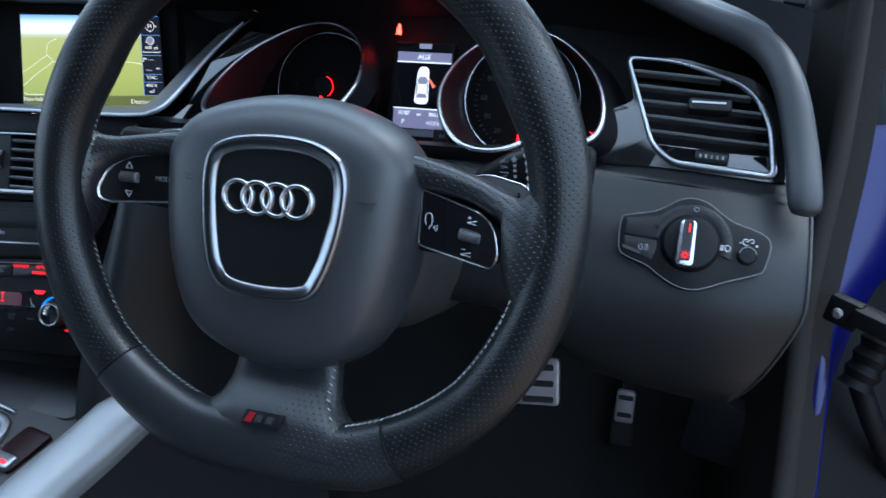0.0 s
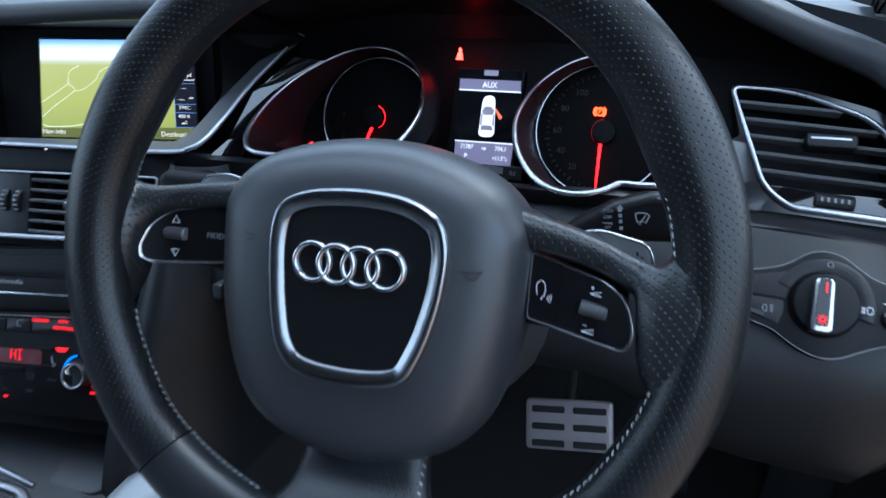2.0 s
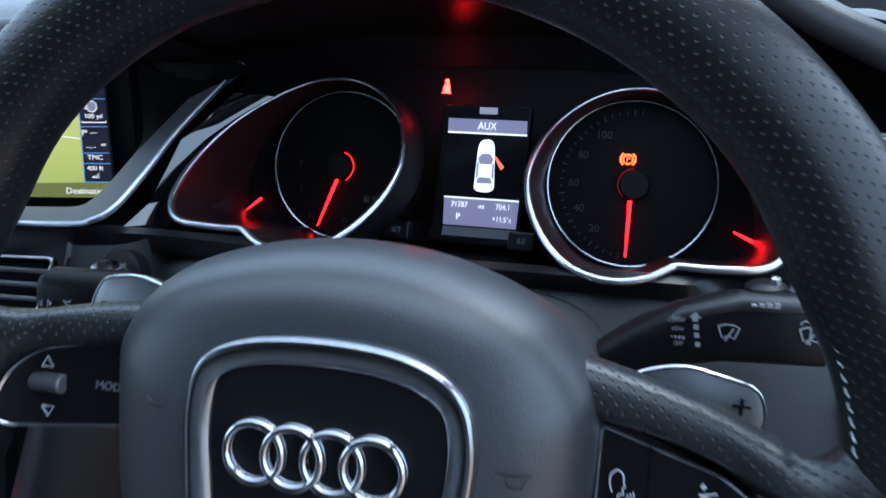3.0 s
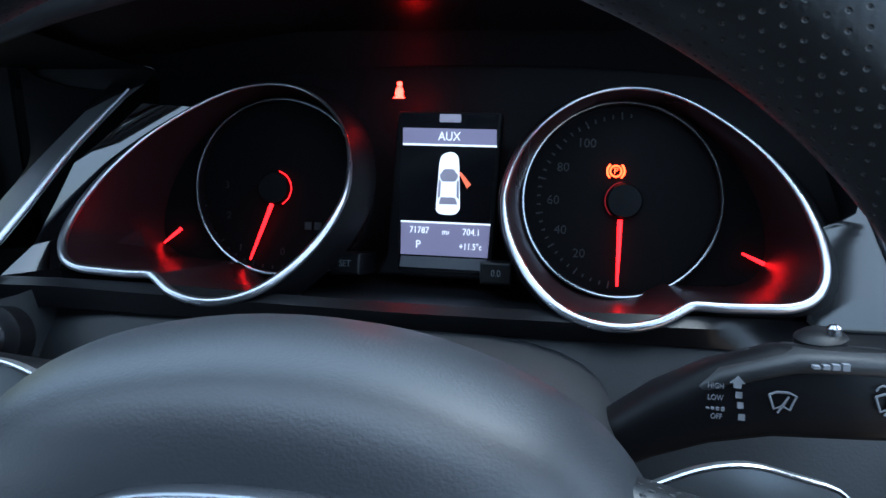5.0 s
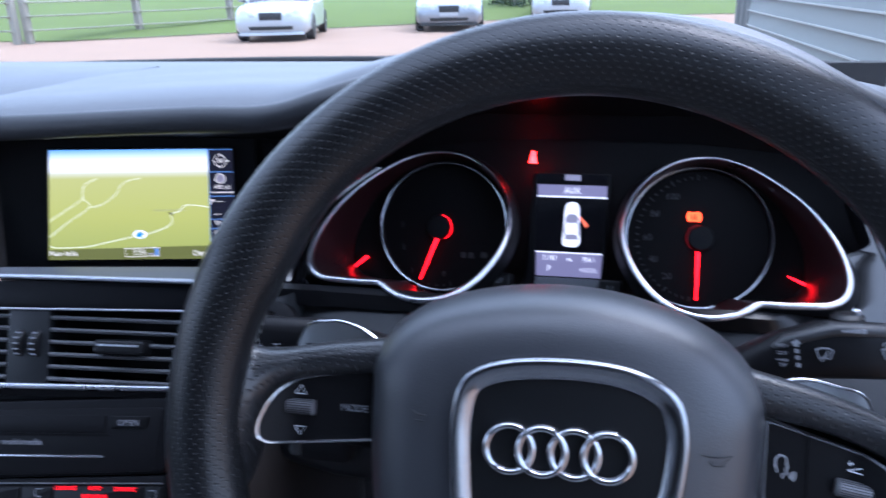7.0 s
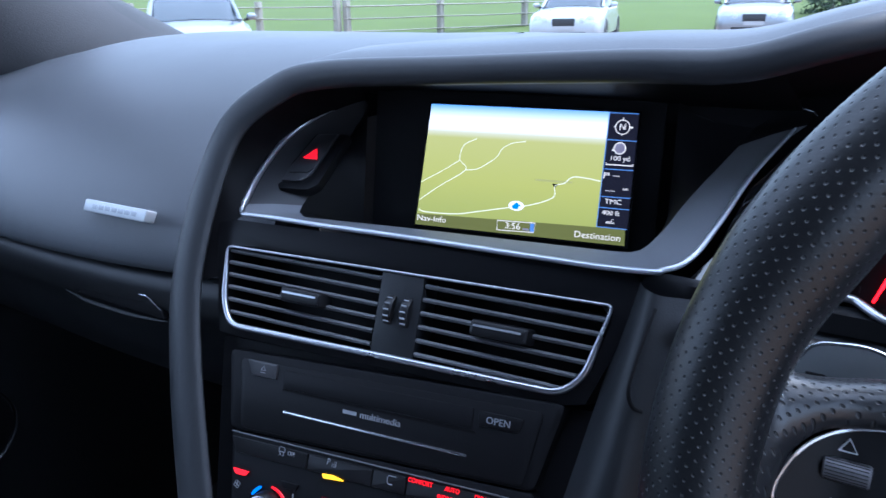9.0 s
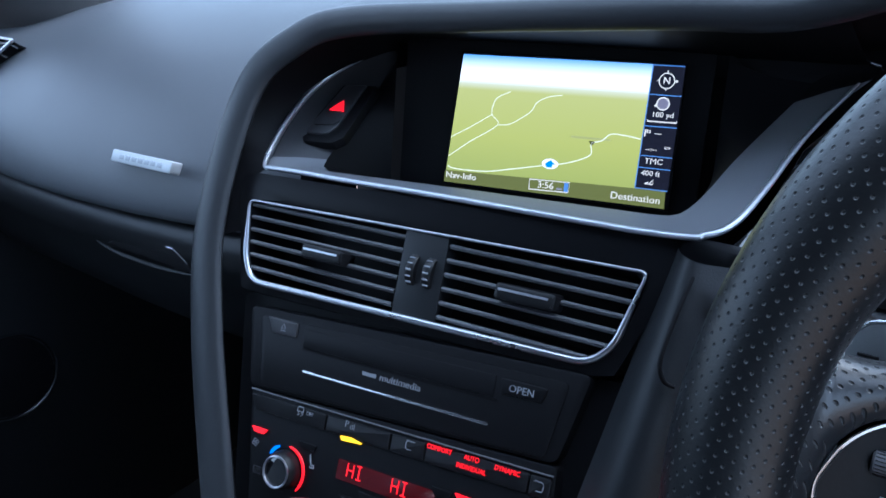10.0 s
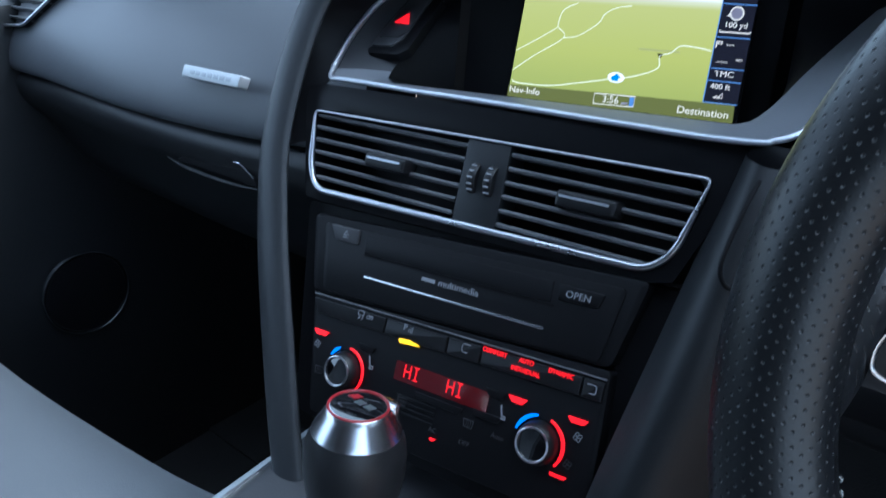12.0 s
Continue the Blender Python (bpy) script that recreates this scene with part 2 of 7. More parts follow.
LILAC = mat("lilac display field", (0.1, 0.1, 0.13), 0.3, glow=(0.16, 0.14, 0.22), power=1.0)
LCD_WHITE = mat("lit white glyph", (0.4, 0.4, 0.42), 0.4, glow=(0.95, 0.92, 0.97), power=1.0)
LCD_GREY = mat("lit grey glyph", (0.2, 0.2, 0.22), 0.4, glow=(0.16, 0.14, 0.19), power=1.0)
LCD_RED = mat("lit red glyph", (0.4, 0.1, 0.05), 0.4, glow=(1.0, 0.16, 0.07), power=1.0)


# ---------------- mesh helpers ----------------
def frame_of(o, u, v):
    """A pose whose x runs along u, y as near as can be along v, z towards the viewer."""
    u = Vector(u).normalized()
    v = Vector(v)
    v = (v - u * v.dot(u)).normalized()
    w = u.cross(v)
    m = Matrix((u, v, w)).transposed().to_4x4()
    m.translation = Vector(o)
    return m


def thing(name, m, label, category, group="", kind=""):
    ob = new(name)
    ob.empty_display_size = 0.02
    ob.matrix_world = m
    return tagged(ob, label, category, group, kind)


def finish(bm, name, material, sharp=38):
    bmesh.ops.recalc_face_normals(bm, faces=bm.faces)
    lim = radians(sharp)
    for e in bm.edges:
        e.smooth = len(e.link_faces) == 2 and e.calc_face_angle(0) < lim
    for f in bm.faces:
        f.smooth = True
    me = bpy.data.meshes.new(name)
    bm.to_mesh(me)
    bm.free()
    me.materials.append(material)
    return me


def part(name, bm, material, parent, label="", m=None, sharp=38):
    ob = new(name, finish(bm, name, material, sharp))
    ob.parent = parent
    if m is not None:
        ob.matrix_basis = m
    return tagged(ob, label)


def solid(name, bm, material, label, category, m=None, group="", kind="", sharp=38):
    ob = new(name, finish(bm, name, material, sharp))
    if m is not None:
        ob.matrix_world = m
    return tagged(ob, label, category, group, kind)


def curve(pts, steps=6, closed=False):
    """Catmull-Rom through control points of any dimension."""
    p = [np.array(q, float) for q in pts]
    n = len(p)
    out = []
    for i in range(n if closed else n - 1):
        a, b, c, d = (p[(i + k) % n] if closed else p[min(max(i + k, 0), n - 1)] for k in (-1, 0, 1, 2))
        for s in range(steps):
            t = s / steps
            out.append(0.5 * (2 * b + (c - a) * t + (2 * a - 5 * b + 4 * c - d) * t * t + (3 * b - a - 3 * c + d) * t ** 3))
    if not closed:
        out.append(p[-1])
    return [tuple(float(x) for x in q) for q in out]


def rounded(pts, r, steps=4):
    """A polygon with its corners rounded by r (one radius, or one a corner)."""
    out = []
    n = len(pts)
    for i in range(n):
        p, a, c = Vector(pts[i]), Vector(pts[i - 1]), Vector(pts[(i + 1) % n])
        rad = r[i] if isinstance(r, (list, tuple)) else r
        da, dc = (a - p), (c - p)
        k = min(rad, da.length * 0.49, dc.length * 0.49)
        s, e = p + da.normalized() * k, p + dc.normalized() * k
        for j in range(steps + 1):
            t = j / steps
            q = s.lerp(p, t).lerp(p.lerp(e, t), t)
            out.append((q.x, q.y))
    return out


def rrect(w, h, r, cx=0.0, cy=0.0, steps=4):
    return rounded([(cx - w / 2, cy - h / 2), (cx + w / 2, cy - h / 2), (cx + w / 2, cy + h / 2), (cx - w / 2, cy + h / 2)], r, steps)


def circle(r, cx=0.0, cy=0.0, n=32, ry=None):
    return [(cx + r * math.cos(2 * math.pi * i / n), cy + (ry or r) * math.sin(2 * math.pi * i / n)) for i in range(n)]


def inset(pts, d):
    """The outline moved inwards by d (a polygon listed anticlockwise or clockwise)."""
    n = len(pts)
    area = sum(pts[i - 1][0] * pts[i][1] - pts[i][0] * pts[i - 1][1] for i in range(n))
    sgn = 1 if area > 0 else -1
    out = []
    for i in range(n):
        a, p, c = Vector(pts[i - 1]), Vector(pts[i]), Vector(pts[(i + 1) % n])
        e1, e2 = (p - a), (c - p)
        if e1.length < 1e-9:
            e1 = e2
        if e2.length < 1e-9:
            e2 = e1
        n1 = Vector((-e1.y, e1.x)).normalized()
        n2 = Vector((-e2.y, e2.x)).normalized()
        b = (n1 + n2)
        b = b.normalized() if b.length > 1e-6 else n1
        k = d / max(0.5, b.dot(n1))
        q = p + b * k * sgn
        out.append((q.x, q.y))
    return out


def loft(loops, closed=True, cap0=False, cap1=False, bm=None):
    bm = bm or bmesh.new()
    rows = [[bm.verts.new(p) for p in lp] for lp in loops]
    k = len(loops[0])
    for a, b in zip(rows, rows[1:]):
        for i in range(k if closed else k - 1):
            j = (i + 1) % k
            try:
                bm.faces.new((a[i], a[j], b[j], b[i]))
            except ValueError:
                pass
    for want, row in ((cap0, rows[0]), (cap1, rows[-1])):
        if want:
            f = bm.faces.new(row)
            bmesh.ops.triangulate(bm, faces=[f])
    return bm


def prism(pts, z0, z1, bevel=0.0, bm=None, back=True):
    """An outline pushed out from z0 to z1 with a softened front edge."""
    loops = [[(x, y, z0) for x, y in pts]]
    if bevel:
        loops.append([(x, y, z1 - bevel) for x, y in pts])
        loops.append([(x, y, z1 - bevel * 0.3) for x, y in inset(pts, bevel * 0.3)])
        loops.append([(x, y, z1) for x, y in inset(pts, bevel)])
    else:
        loops.append([(x, y, z1) for x, y in pts])
    return loft(loops, True, back, True, bm)


def tube(path, r, closed=False, seg=10, flat=None, bm=None, caps=True, ref=None):
    """A rod of radius r along a path; flat: second radius along ref (or the z axis)."""
    p = [Vector(q) for q in path]
    n = len(p)
    ref = Vector(ref) if ref else None
    loops = []
    up = None
    for i in range(n):
        a = p[i - 1] if (closed or i) else p[i]
        b = p[(i + 1) % n] if (closed or i < n - 1) else p[i]
        t = (b - a).normalized()
        if ref:
            s = t.cross(ref).normalized()
        else:
            if up is None:
                up = Vector((0, 0, 1)) if abs(t.z) < 0.9 else Vector((1, 0, 0))
            s = t.cross(up).normalized()
        v = s.cross(t).normalized()
        up = v
        rr = r[i] if isinstance(r, (list, tuple)) else r
        ff = rr if flat is None else (flat[i] if isinstance(flat, (list, tuple)) else flat)
        loops.append([p[i] + s * (rr * math.cos(2 * math.pi * k / seg)) + v * (ff * math.sin(2 * math.pi * k / seg)) for k in range(seg)])
    if closed:
        loops.append(loops[0])
        bm = loft(loops, True, bm=bm)
        bmesh.ops.remove_doubles(bm, verts=bm.verts, dist=1e-7)
        return bm
    return loft(loops, True, caps, caps, bm)


def lathe(profile, seg=32, bm=None, cap=True):
    """Profile of (radius, z) turned about z."""
    loops = [[(r * math.cos(2 * math.pi * k / seg), r * math.sin(2 * math.pi * k / seg), z) for k in range(seg)] for r, z in profile]
    return loft(loops, True, cap, cap, bm)


def box(x0, x1, y0, y1, z0, z1, bevel=0.0, bm=None):
    bm = prism(rrect(x1 - x0, y1 - y0, bevel or 0.0001, (x0 + x1) / 2, (y0 + y1) / 2, 2), z0, z1, bevel, bm)
    return bm


def sheet(rows, thick=0.0, down=(0, 0, -1), closed=False):
    """A surface through rows of points, with a thickness along down."""
    bm = loft(rows, closed)
    if thick:
        d = Vector(down) * thick
        back = [[tuple(Vector(q) + d) for q in r] for r in rows]
        loft(back, closed, bm=bm)
        edge = rows[0], back[0]
        loft([rows[0], back[0]], closed, bm=bm)
        loft([rows[-1], back[-1]], closed, bm=bm)
        if not closed:
            loft([[r[0] for r in rows], [r[0] for r in back]], False, bm=bm)
            loft([[r[-1] for r in rows], [r[-1] for r in back]], False, bm=bm)
        bmesh.ops.remove_doubles(bm, verts=bm.verts, dist=1e-6)
    return bm


def writing(body, size, x=0.0, y=0.0, z=0.0, turn=0.0, align="CENTER", deep=0.0002, squeeze=1.0):
    """Built-in letters as a mesh."""
    cu = bpy.data.curves.new("letters", "FONT")
    cu.body, cu.size, cu.align_x, cu.align_y, cu.extrude, cu.resolution_u = body, size, align, "CENTER", deep, 3
    ob = bpy.data.objects.new("letters", cu)
    scene.collection.objects.link(ob)
    dg = bpy.context.evaluated_depsgraph_get()
    me = bpy.data.meshes.new_from_object(ob.evaluated_get(dg))
    bm = bmesh.new()
    bm.from_mesh(me)
    bmesh.ops.transform(bm, verts=bm.verts, matrix=pose(x, y, z, 0, 0, turn) @ Matrix.Diagonal((squeeze, 1, 1, 1)))
    bpy.data.objects.remove(ob)
    bpy.data.curves.remove(cu)
    bpy.data.meshes.remove(me)
    return bm


def bars(rects, z0, z1):
    bm = bmesh.new()
    for x, y, w, h in rects:
        prism([(x - w / 2, y - h / 2), (x + w / 2, y - h / 2), (x + w / 2, y + h / 2), (x - w / 2, y + h / 2)], z0, z1, bm=bm)
    return bm


def line(pts, r, z=0.0):
    return tube([(x, y, z) for x, y in pts], r, seg=6, ref=(0, 0, 1))


def moved(bm, m):
    bmesh.ops.transform(bm, verts=bm.verts, matrix=m)
    return bm


def joined(*bms):
    out = bmesh.new()
    for b in bms:
        me = bpy.data.meshes.new("t")
        b.to_mesh(me)
        out.from_mesh(me)
        bpy.data.meshes.remove(me)
        b.free()
    return out


# frames of the main planes
WHEEL = frame_of((0.3795, 0.0725, 0.9055), (1, 0, 0), (0, 0.326, 0.946))
BEZEL = frame_of((0.3735, 0.269, 0.892), (1, 0, 0), (0, 0.865, 0.5))
DIALS = frame_of((0.3735, 0.375, 0.892), (1, 0, 0), (0, 0.43, 1))
STACK = frame_of((0, 0.1946, 0.8), (1, 0.09, 0), (0, 0.492, 1))
SCREEN = frame_of((0.033, 0.335, 0.92), (1, 0.17, 0), (0, 0.2, 1))
MOUTH = frame_of((0, 0.238, 0.8895), (1, 0.05, 0), (0, 0.84, 0.54))
SWITCH = frame_of((0.622, 0.225, 0.843), (1, 0.05, 0), (0, 0.6, 0.8))
SIDE_VENT = frame_of((0.615, 0.32, 0.912), (1, 0, 0), (0, 0.57, 0.82))


def K(u, v, w=0.0):
    return tuple(STACK @ Vector((u, v, w)))


def G(u, v, w=0.0):
    return tuple(BEZEL @ Vector((u, v, w)))


def M(u, v, w=0.0):
    return tuple(MOUTH @ Vector((u, v, w)))


def V(u, v, w=0.0):
    return tuple(SIDE_VENT @ Vector((u, v, w)))


def resample(pts, n, centre):
    """A closed outline read off at n even angles about a centre."""
    out = []
    m = len(pts)
    for k in range(n):
        a = 2 * math.pi * k / n
        d = Vector((math.cos(a), math.sin(a)))
        best = None
        for i in range(m):
            p, q = Vector(pts[i]) - Vector(centre), Vector(pts[(i + 1) % m]) - Vector(centre)
            e = q - p
            den = d.x * e.y - d.y * e.x
            if abs(den) < 1e-12:
                continue
            t = (p.x * e.y - p.y * e.x) / den
            s = (p.x * d.y - p.y * d.x) / den
            if t > 0 and -1e-9 <= s <= 1 + 1e-9 and (best is None or t > best):
                best = t
        best = best or 0.01
        out.append((centre[0] + d.x * best, centre[1] + d.y * best))
    return out


# ---------------- dashboard ----------------
BROW = [K(-0.070, -0.215, -0.006), K(-0.090, -0.165, 0.0), K(-0.114, -0.104, 0.003), K(-0.148, -0.011, 0.006), K(-0.1635, 0.063, 0.008), K(-0.1545, 0.155, 0.008), K(-0.120, 0.192, 0.008), K(-0.08, 0.206, 0.006),
        (0.019, 0.275, 0.994), (0.124, 0.272, 1.0), (0.18, 0.272, 1.002), (0.224, 0.28, 1.014), (0.27, 0.31, 1.026), (0.303, 0.33, 1.038),
        (0.39, 0.345, 1.048), (0.47, 0.352, 1.040), (0.5265, 0.352, 1.018), (0.56, 0.352, 1.001), (0.61, 0.35, 0.979), (0.655, 0.338, 0.962),
        (0.676, 0.31, 0.94), (0.688, 0.28, 0.903), (0.6935, 0.252, 0.872), (0.694, 0.247, 0.863), (0.694, 0.246, 0.8605)]
BROW_R = [0.0135, 0.0140, 0.0145, 0.0140, 0.0130, 0.0125, 0.0115, 0.010, 0.009, 0.009, 0.009, 0.009, 0.009, 0.009, 0.009, 0.009, 0.009, 0.009, 0.010, 0.0115, 0.0115, 0.0118, 0.0118, 0.0090, 0.0030]
dash = thing("dashboard", pose(0, 0.3, 0.8), "dark grey soft-touch dashboard with a long arched brow", "dashboard")
INV = dash.matrix_world.inverted()


def dash_part(name, bm, material, label="", sharp=38):
    return part(name, moved(bm, INV), material, dash, label, sharp=sharp)


BROW_D = [0.006] * 7 + [0.008] * 2 + [0.009] * 9 + [0.010, 0.010, 0.009, 0.008, 0.008, 0.006, 0.002]
brow = curve([(*p, r, d) for p, r, d in zip(BROW, BROW_R, BROW_D)], 6)
dash_part("brow", tube([q[:3] for q in brow], [q[3] for q in brow], seg=18, flat=[q[4] for q in brow], ref=tuple(STACK.col[2][:3])), BROW_SKIN, "dark grey padded brow arching over screen and dials")

# upper surface from the brow to the windscreen
top = [q[:3] for q in curve(BROW[6:-2], 5)]
rows = [[(x, y, z + 0.006) for x, y, z in top],
        [(x, y + 0.012, z + 0.0125) for x, y, z in top],
        [(x, y + 0.05, z + 0.016 - max(0, z - 1.01) * 0.1) for x, y, z in top],
        [(x, y + 0.13, 0.55 * (z + 0.014) + 0.45 * 1.004) for x, y, z in top],
        [(x, 0.62, 0.9985 - 0.03 * max(0, x - 0.55)) for x, y, z in top],
        [(x, 0.80, 0.984) for x, y, z in top], [(x, 1.02, 0.960) for x, y, z in top]]
for r in rows:
    r[-14:] = [(x, max(y, r[-15][1]) if k else y, max(z, 0.86)) for k, (x, y, z) in enumerate(r[-14:])]
rows = [[(x, y, z - 0.024 * max(0, min(1, (x - 0.52) / 0.14)) * max(0, min(1, (y - 0.36) / 0.10))) for x, y, z in r] for r in rows]
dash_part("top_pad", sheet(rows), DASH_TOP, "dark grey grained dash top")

# passenger side
PROFILE = [(1.02, 0.960), (0.80, 0.984), (0.60, 0.998), (0.48, 0.998), (0.40, 0.985), (0.34, 0.957), (0.295, 0.92), (0.262, 0.882), (0.244, 0.850), (0.238, 0.826), (0.244, 0.8185), (0.252, 0.817)]
xs = [-0.82 + 0.045 * i for i in range(17)]


def passenger_shift(x):
    return 0.045 * max(0, (x + 0.36) / 0.25) ** 2 - 0.012 * math.exp(-((x + 0.45) / 0.15) ** 2)


def end_drop(x, z):
    """The dash top falls away towards the passenger's pillar."""
    k = max(0, min(1, (-0.50 - x) / 0.24))
    return 0.026 * k * k * (3 - 2 * k) * max(0, min(1, (z - 0.93) / 0.05))


prof = curve(PROFILE, 3)
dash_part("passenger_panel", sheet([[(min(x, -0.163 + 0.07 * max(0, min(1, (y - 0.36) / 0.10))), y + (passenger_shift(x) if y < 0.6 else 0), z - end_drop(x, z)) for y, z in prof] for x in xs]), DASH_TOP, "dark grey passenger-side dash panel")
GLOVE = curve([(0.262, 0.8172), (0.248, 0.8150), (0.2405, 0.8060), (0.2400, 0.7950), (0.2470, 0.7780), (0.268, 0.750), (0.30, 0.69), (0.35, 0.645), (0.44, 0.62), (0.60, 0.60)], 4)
# The lid's darkening under top light is painted by the darker vinyl.
dash_part("glove_box", sheet([[(x, y + passenger_shift(x) * 0.6, z) for y, z in GLOVE] for x in xs[:-2]]), DASH_LOW, "glove box lid below the dash, shade put into its dark grey")

# driver's knee panel
KNEE = [(0.272, 0.8755), (0.262, 0.8715), (0.226, 0.838), (0.206, 0.802), (0.206, 0.765), (0.222, 0.722), (0.262, 0.682), (0.34, 0.668), (0.42, 0.695)]
knee = curve(KNEE, 4)
kx = [0.155 + 0.0365 * i for i in range(16)]


def knee_shift(x):
    return 0.09 * max(0, (0.25 - x) / 0.12) ** 2 * 0.5 + 1.6 * max(0, x - 0.665) ** 1.5


def knee_drop(x, z):
    return -0.030 * max(0, min(1, (0.66 - x) / 0.20)) * max(0, min(1, (0.75 - z) / 0.08)) - 0.050 * max(0, min(1, (0.56 - x) / 0.07)) * max(0, min(1, (0.80 - z) / 0.10)) + 0.0125 * max(0, min(1, (x - 0.53) / 0.16)) * max(0, min(1, (z - 0.80) / 0.07))


KNEE_END = [(min(kx[-1], 0.703 - 0.30 * max(0, 0.80 - z) * (kx[-1] - 0.3) / 0.4), y + knee_shift(kx[-1]) - 0.0005, z - knee_drop(kx[-1], z)) for y, z in knee]
dash_part("knee_panel_edge", tube(KNEE_END[3:25], 0.0013, seg=8), COLUMN, "paler rolled edge of the lower dash panel")
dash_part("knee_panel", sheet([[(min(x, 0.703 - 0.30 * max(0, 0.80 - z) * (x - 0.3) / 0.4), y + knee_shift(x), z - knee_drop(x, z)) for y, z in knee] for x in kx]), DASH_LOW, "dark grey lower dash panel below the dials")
# cheek beside the centre stack
cheek = [[(0.143, 0.262, 0.885), (0.134, 0.205, 0.80), (0.122, 0.150, 0.70), (0.118, 0.12, 0.62)],
         [(0.155, 0.236, 0.890), (0.151, 0.186, 0.80), (0.145, 0.142, 0.70), (0.145, 0.12, 0.62)],
         [(0.168, 0.236, 0.888), (0.170, 0.192, 0.80), (0.166, 0.160, 0.70), (0.165, 0.14, 0.62)],
         [(0.190, 0.262, 0.884), (0.195, 0.235, 0.80), (0.195, 0.215, 0.70), (0.195, 0.20, 0.62)],
         [(0.20, 0.34, 0.884), (0.205, 0.33, 0.80), (0.205, 0.32, 0.70), (0.205, 0.32, 0.62)]]
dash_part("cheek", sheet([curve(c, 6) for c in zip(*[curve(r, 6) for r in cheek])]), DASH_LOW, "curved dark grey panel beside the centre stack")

dash_part("cheek_seam", tube(curve([(x, y - 0.0035, z + 0.002) for x, y, z in ((0.1639, 0.2282, 0.8830), (0.1622, 0.2200, 0.8715), (0.1606, 0.2100, 0.8565), (0.1604, 0.2041, 0.8462), (0.1632, 0.2038, 0.8385), (0.1671, 0.2070, 0.8352))], 5), 0.0012, seg=8), BLACK, "dark panel joint")
# dark back of the binnacle, under the brow
cx, cz = 0.37, 0.93
under = [q[:3] for q in curve(BROW[7:-2], 5)]
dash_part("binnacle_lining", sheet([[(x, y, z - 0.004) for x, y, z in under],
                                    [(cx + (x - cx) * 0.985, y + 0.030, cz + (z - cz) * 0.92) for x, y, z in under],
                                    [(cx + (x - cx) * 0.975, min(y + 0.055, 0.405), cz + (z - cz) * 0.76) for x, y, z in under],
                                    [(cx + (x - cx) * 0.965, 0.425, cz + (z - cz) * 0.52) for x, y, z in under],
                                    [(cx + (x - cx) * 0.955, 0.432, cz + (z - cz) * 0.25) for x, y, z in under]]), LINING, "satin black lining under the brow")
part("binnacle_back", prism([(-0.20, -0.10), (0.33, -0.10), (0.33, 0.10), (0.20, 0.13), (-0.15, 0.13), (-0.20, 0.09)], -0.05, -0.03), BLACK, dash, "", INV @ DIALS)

part("hood_panel", prism(rrect(0.25, 0.062, 0.012), -0.003, 0.0), HOOD_GLOSS, dash, "glossy black panel under the hood", INV @ frame_of((0.347, 0.402, 1.005), (1, 0, 0), (0, -0.629, 0.777)))

web_a = curve([K(-0.160, 0.050), K(-0.166, 0.075), K(-0.166, 0.105), K(-0.162, 0.132), K(-0.1535, 0.157), K(-0.138, 0.178), K(-0.118, 0.193), K(-0.08, 0.206), (0.019, 0.277, 0.992), (0.124, 0.275, 0.998), (0.20, 0.276, 1.004)], 5)
web_b = curve([K(-0.135, 0.060, -0.004), K(-0.150, 0.086, -0.003), M(-0.142, 0.006, -0.002), M(-0.150, 0.045, -0.002), M(-0.148, 0.085, -0.002), M(-0.127, 0.118, -0.002), M(-0.094, 0.1370, -0.002), M(-0.055, 0.1415, -0.002), M(0.0, 0.1440, -0.002), M(0.10, 0.1460, -0.002), M(0.209, 0.1460, -0.002)], 5)
dash_part("brow_web", sheet([web_a, [tuple(0.5 * (p + q) for p, q in zip(a, b)) for a, b in zip(web_a, web_b)], web_b]), BLACK, "matt black web between brow and screen")

# dark fascia behind screen, vents and controls, and the lacquered band below the dials
V_OUT = rounded([(-0.1385, 0.0790), (-0.1310, 0.0400), (-0.1215, 0.0250), (0.1180, 0.0290), (0.1300, 0.0400), (0.1395, 0.0820)], [0.005, 0.02, 0.012, 0.014, 0.02, 0.004])
F_OUT = rounded([(-0.152, 0.0985), (-0.152, 0.085), (-0.1325, 0.0175), (0.1315, 0.0225), (0.157, 0.092), (0.160, 0.1015)], 0.004)
r_in, r_out = resample(V_OUT, 120, (0.0, 0.054)), resample(F_OUT, 120, (0.0, 0.054))
part("fascia", loft([[(x, y, -0.002) for x, y in r_in], [(x + (p - x) * 0.2, y + (q - y) * 0.2, 0.0) for (x, y), (p, q) in zip(r_in, r_out)], [(x, y, -0.002) for x, y in r_out], [(x, y, -0.03) for x, y in r_out]]), FASCIA, dash, "satin black centre fascia", INV @ STACK)
part("stack_backing", prism(rounded([(-0.136, 0.016), (-0.105, -0.13), (0.128, -0.13), (0.142, 0.022)], 0.006), -0.06, -0.012), BLACK, dash, "", INV @ STACK)
low_edge = curve([K(0.150, 0.088, -0.003), (0.20, 0.2615, 0.8745), (0.25, 0.2615, 0.8745), (0.37, 0.2625, 0.8745), (0.50, 0.2640, 0.8748), (0.5465, 0.2650, 0.8718), (0.6087, 0.2660, 0.8690), (0.685, 0.2670, 0.8605)], 8)
mid_edge = curve([M(0.150, 0.004, -0.001), G(-0.176, -0.009, -0.002), G(-0.124, -0.010, -0.002), G(0.0, -0.012, -0.001), G(0.122, -0.010, -0.002), V(-0.074, -0.0500, 0.0), V(-0.010, -0.0502, 0.0), V(0.0705, -0.0555, 0.0)], 8)
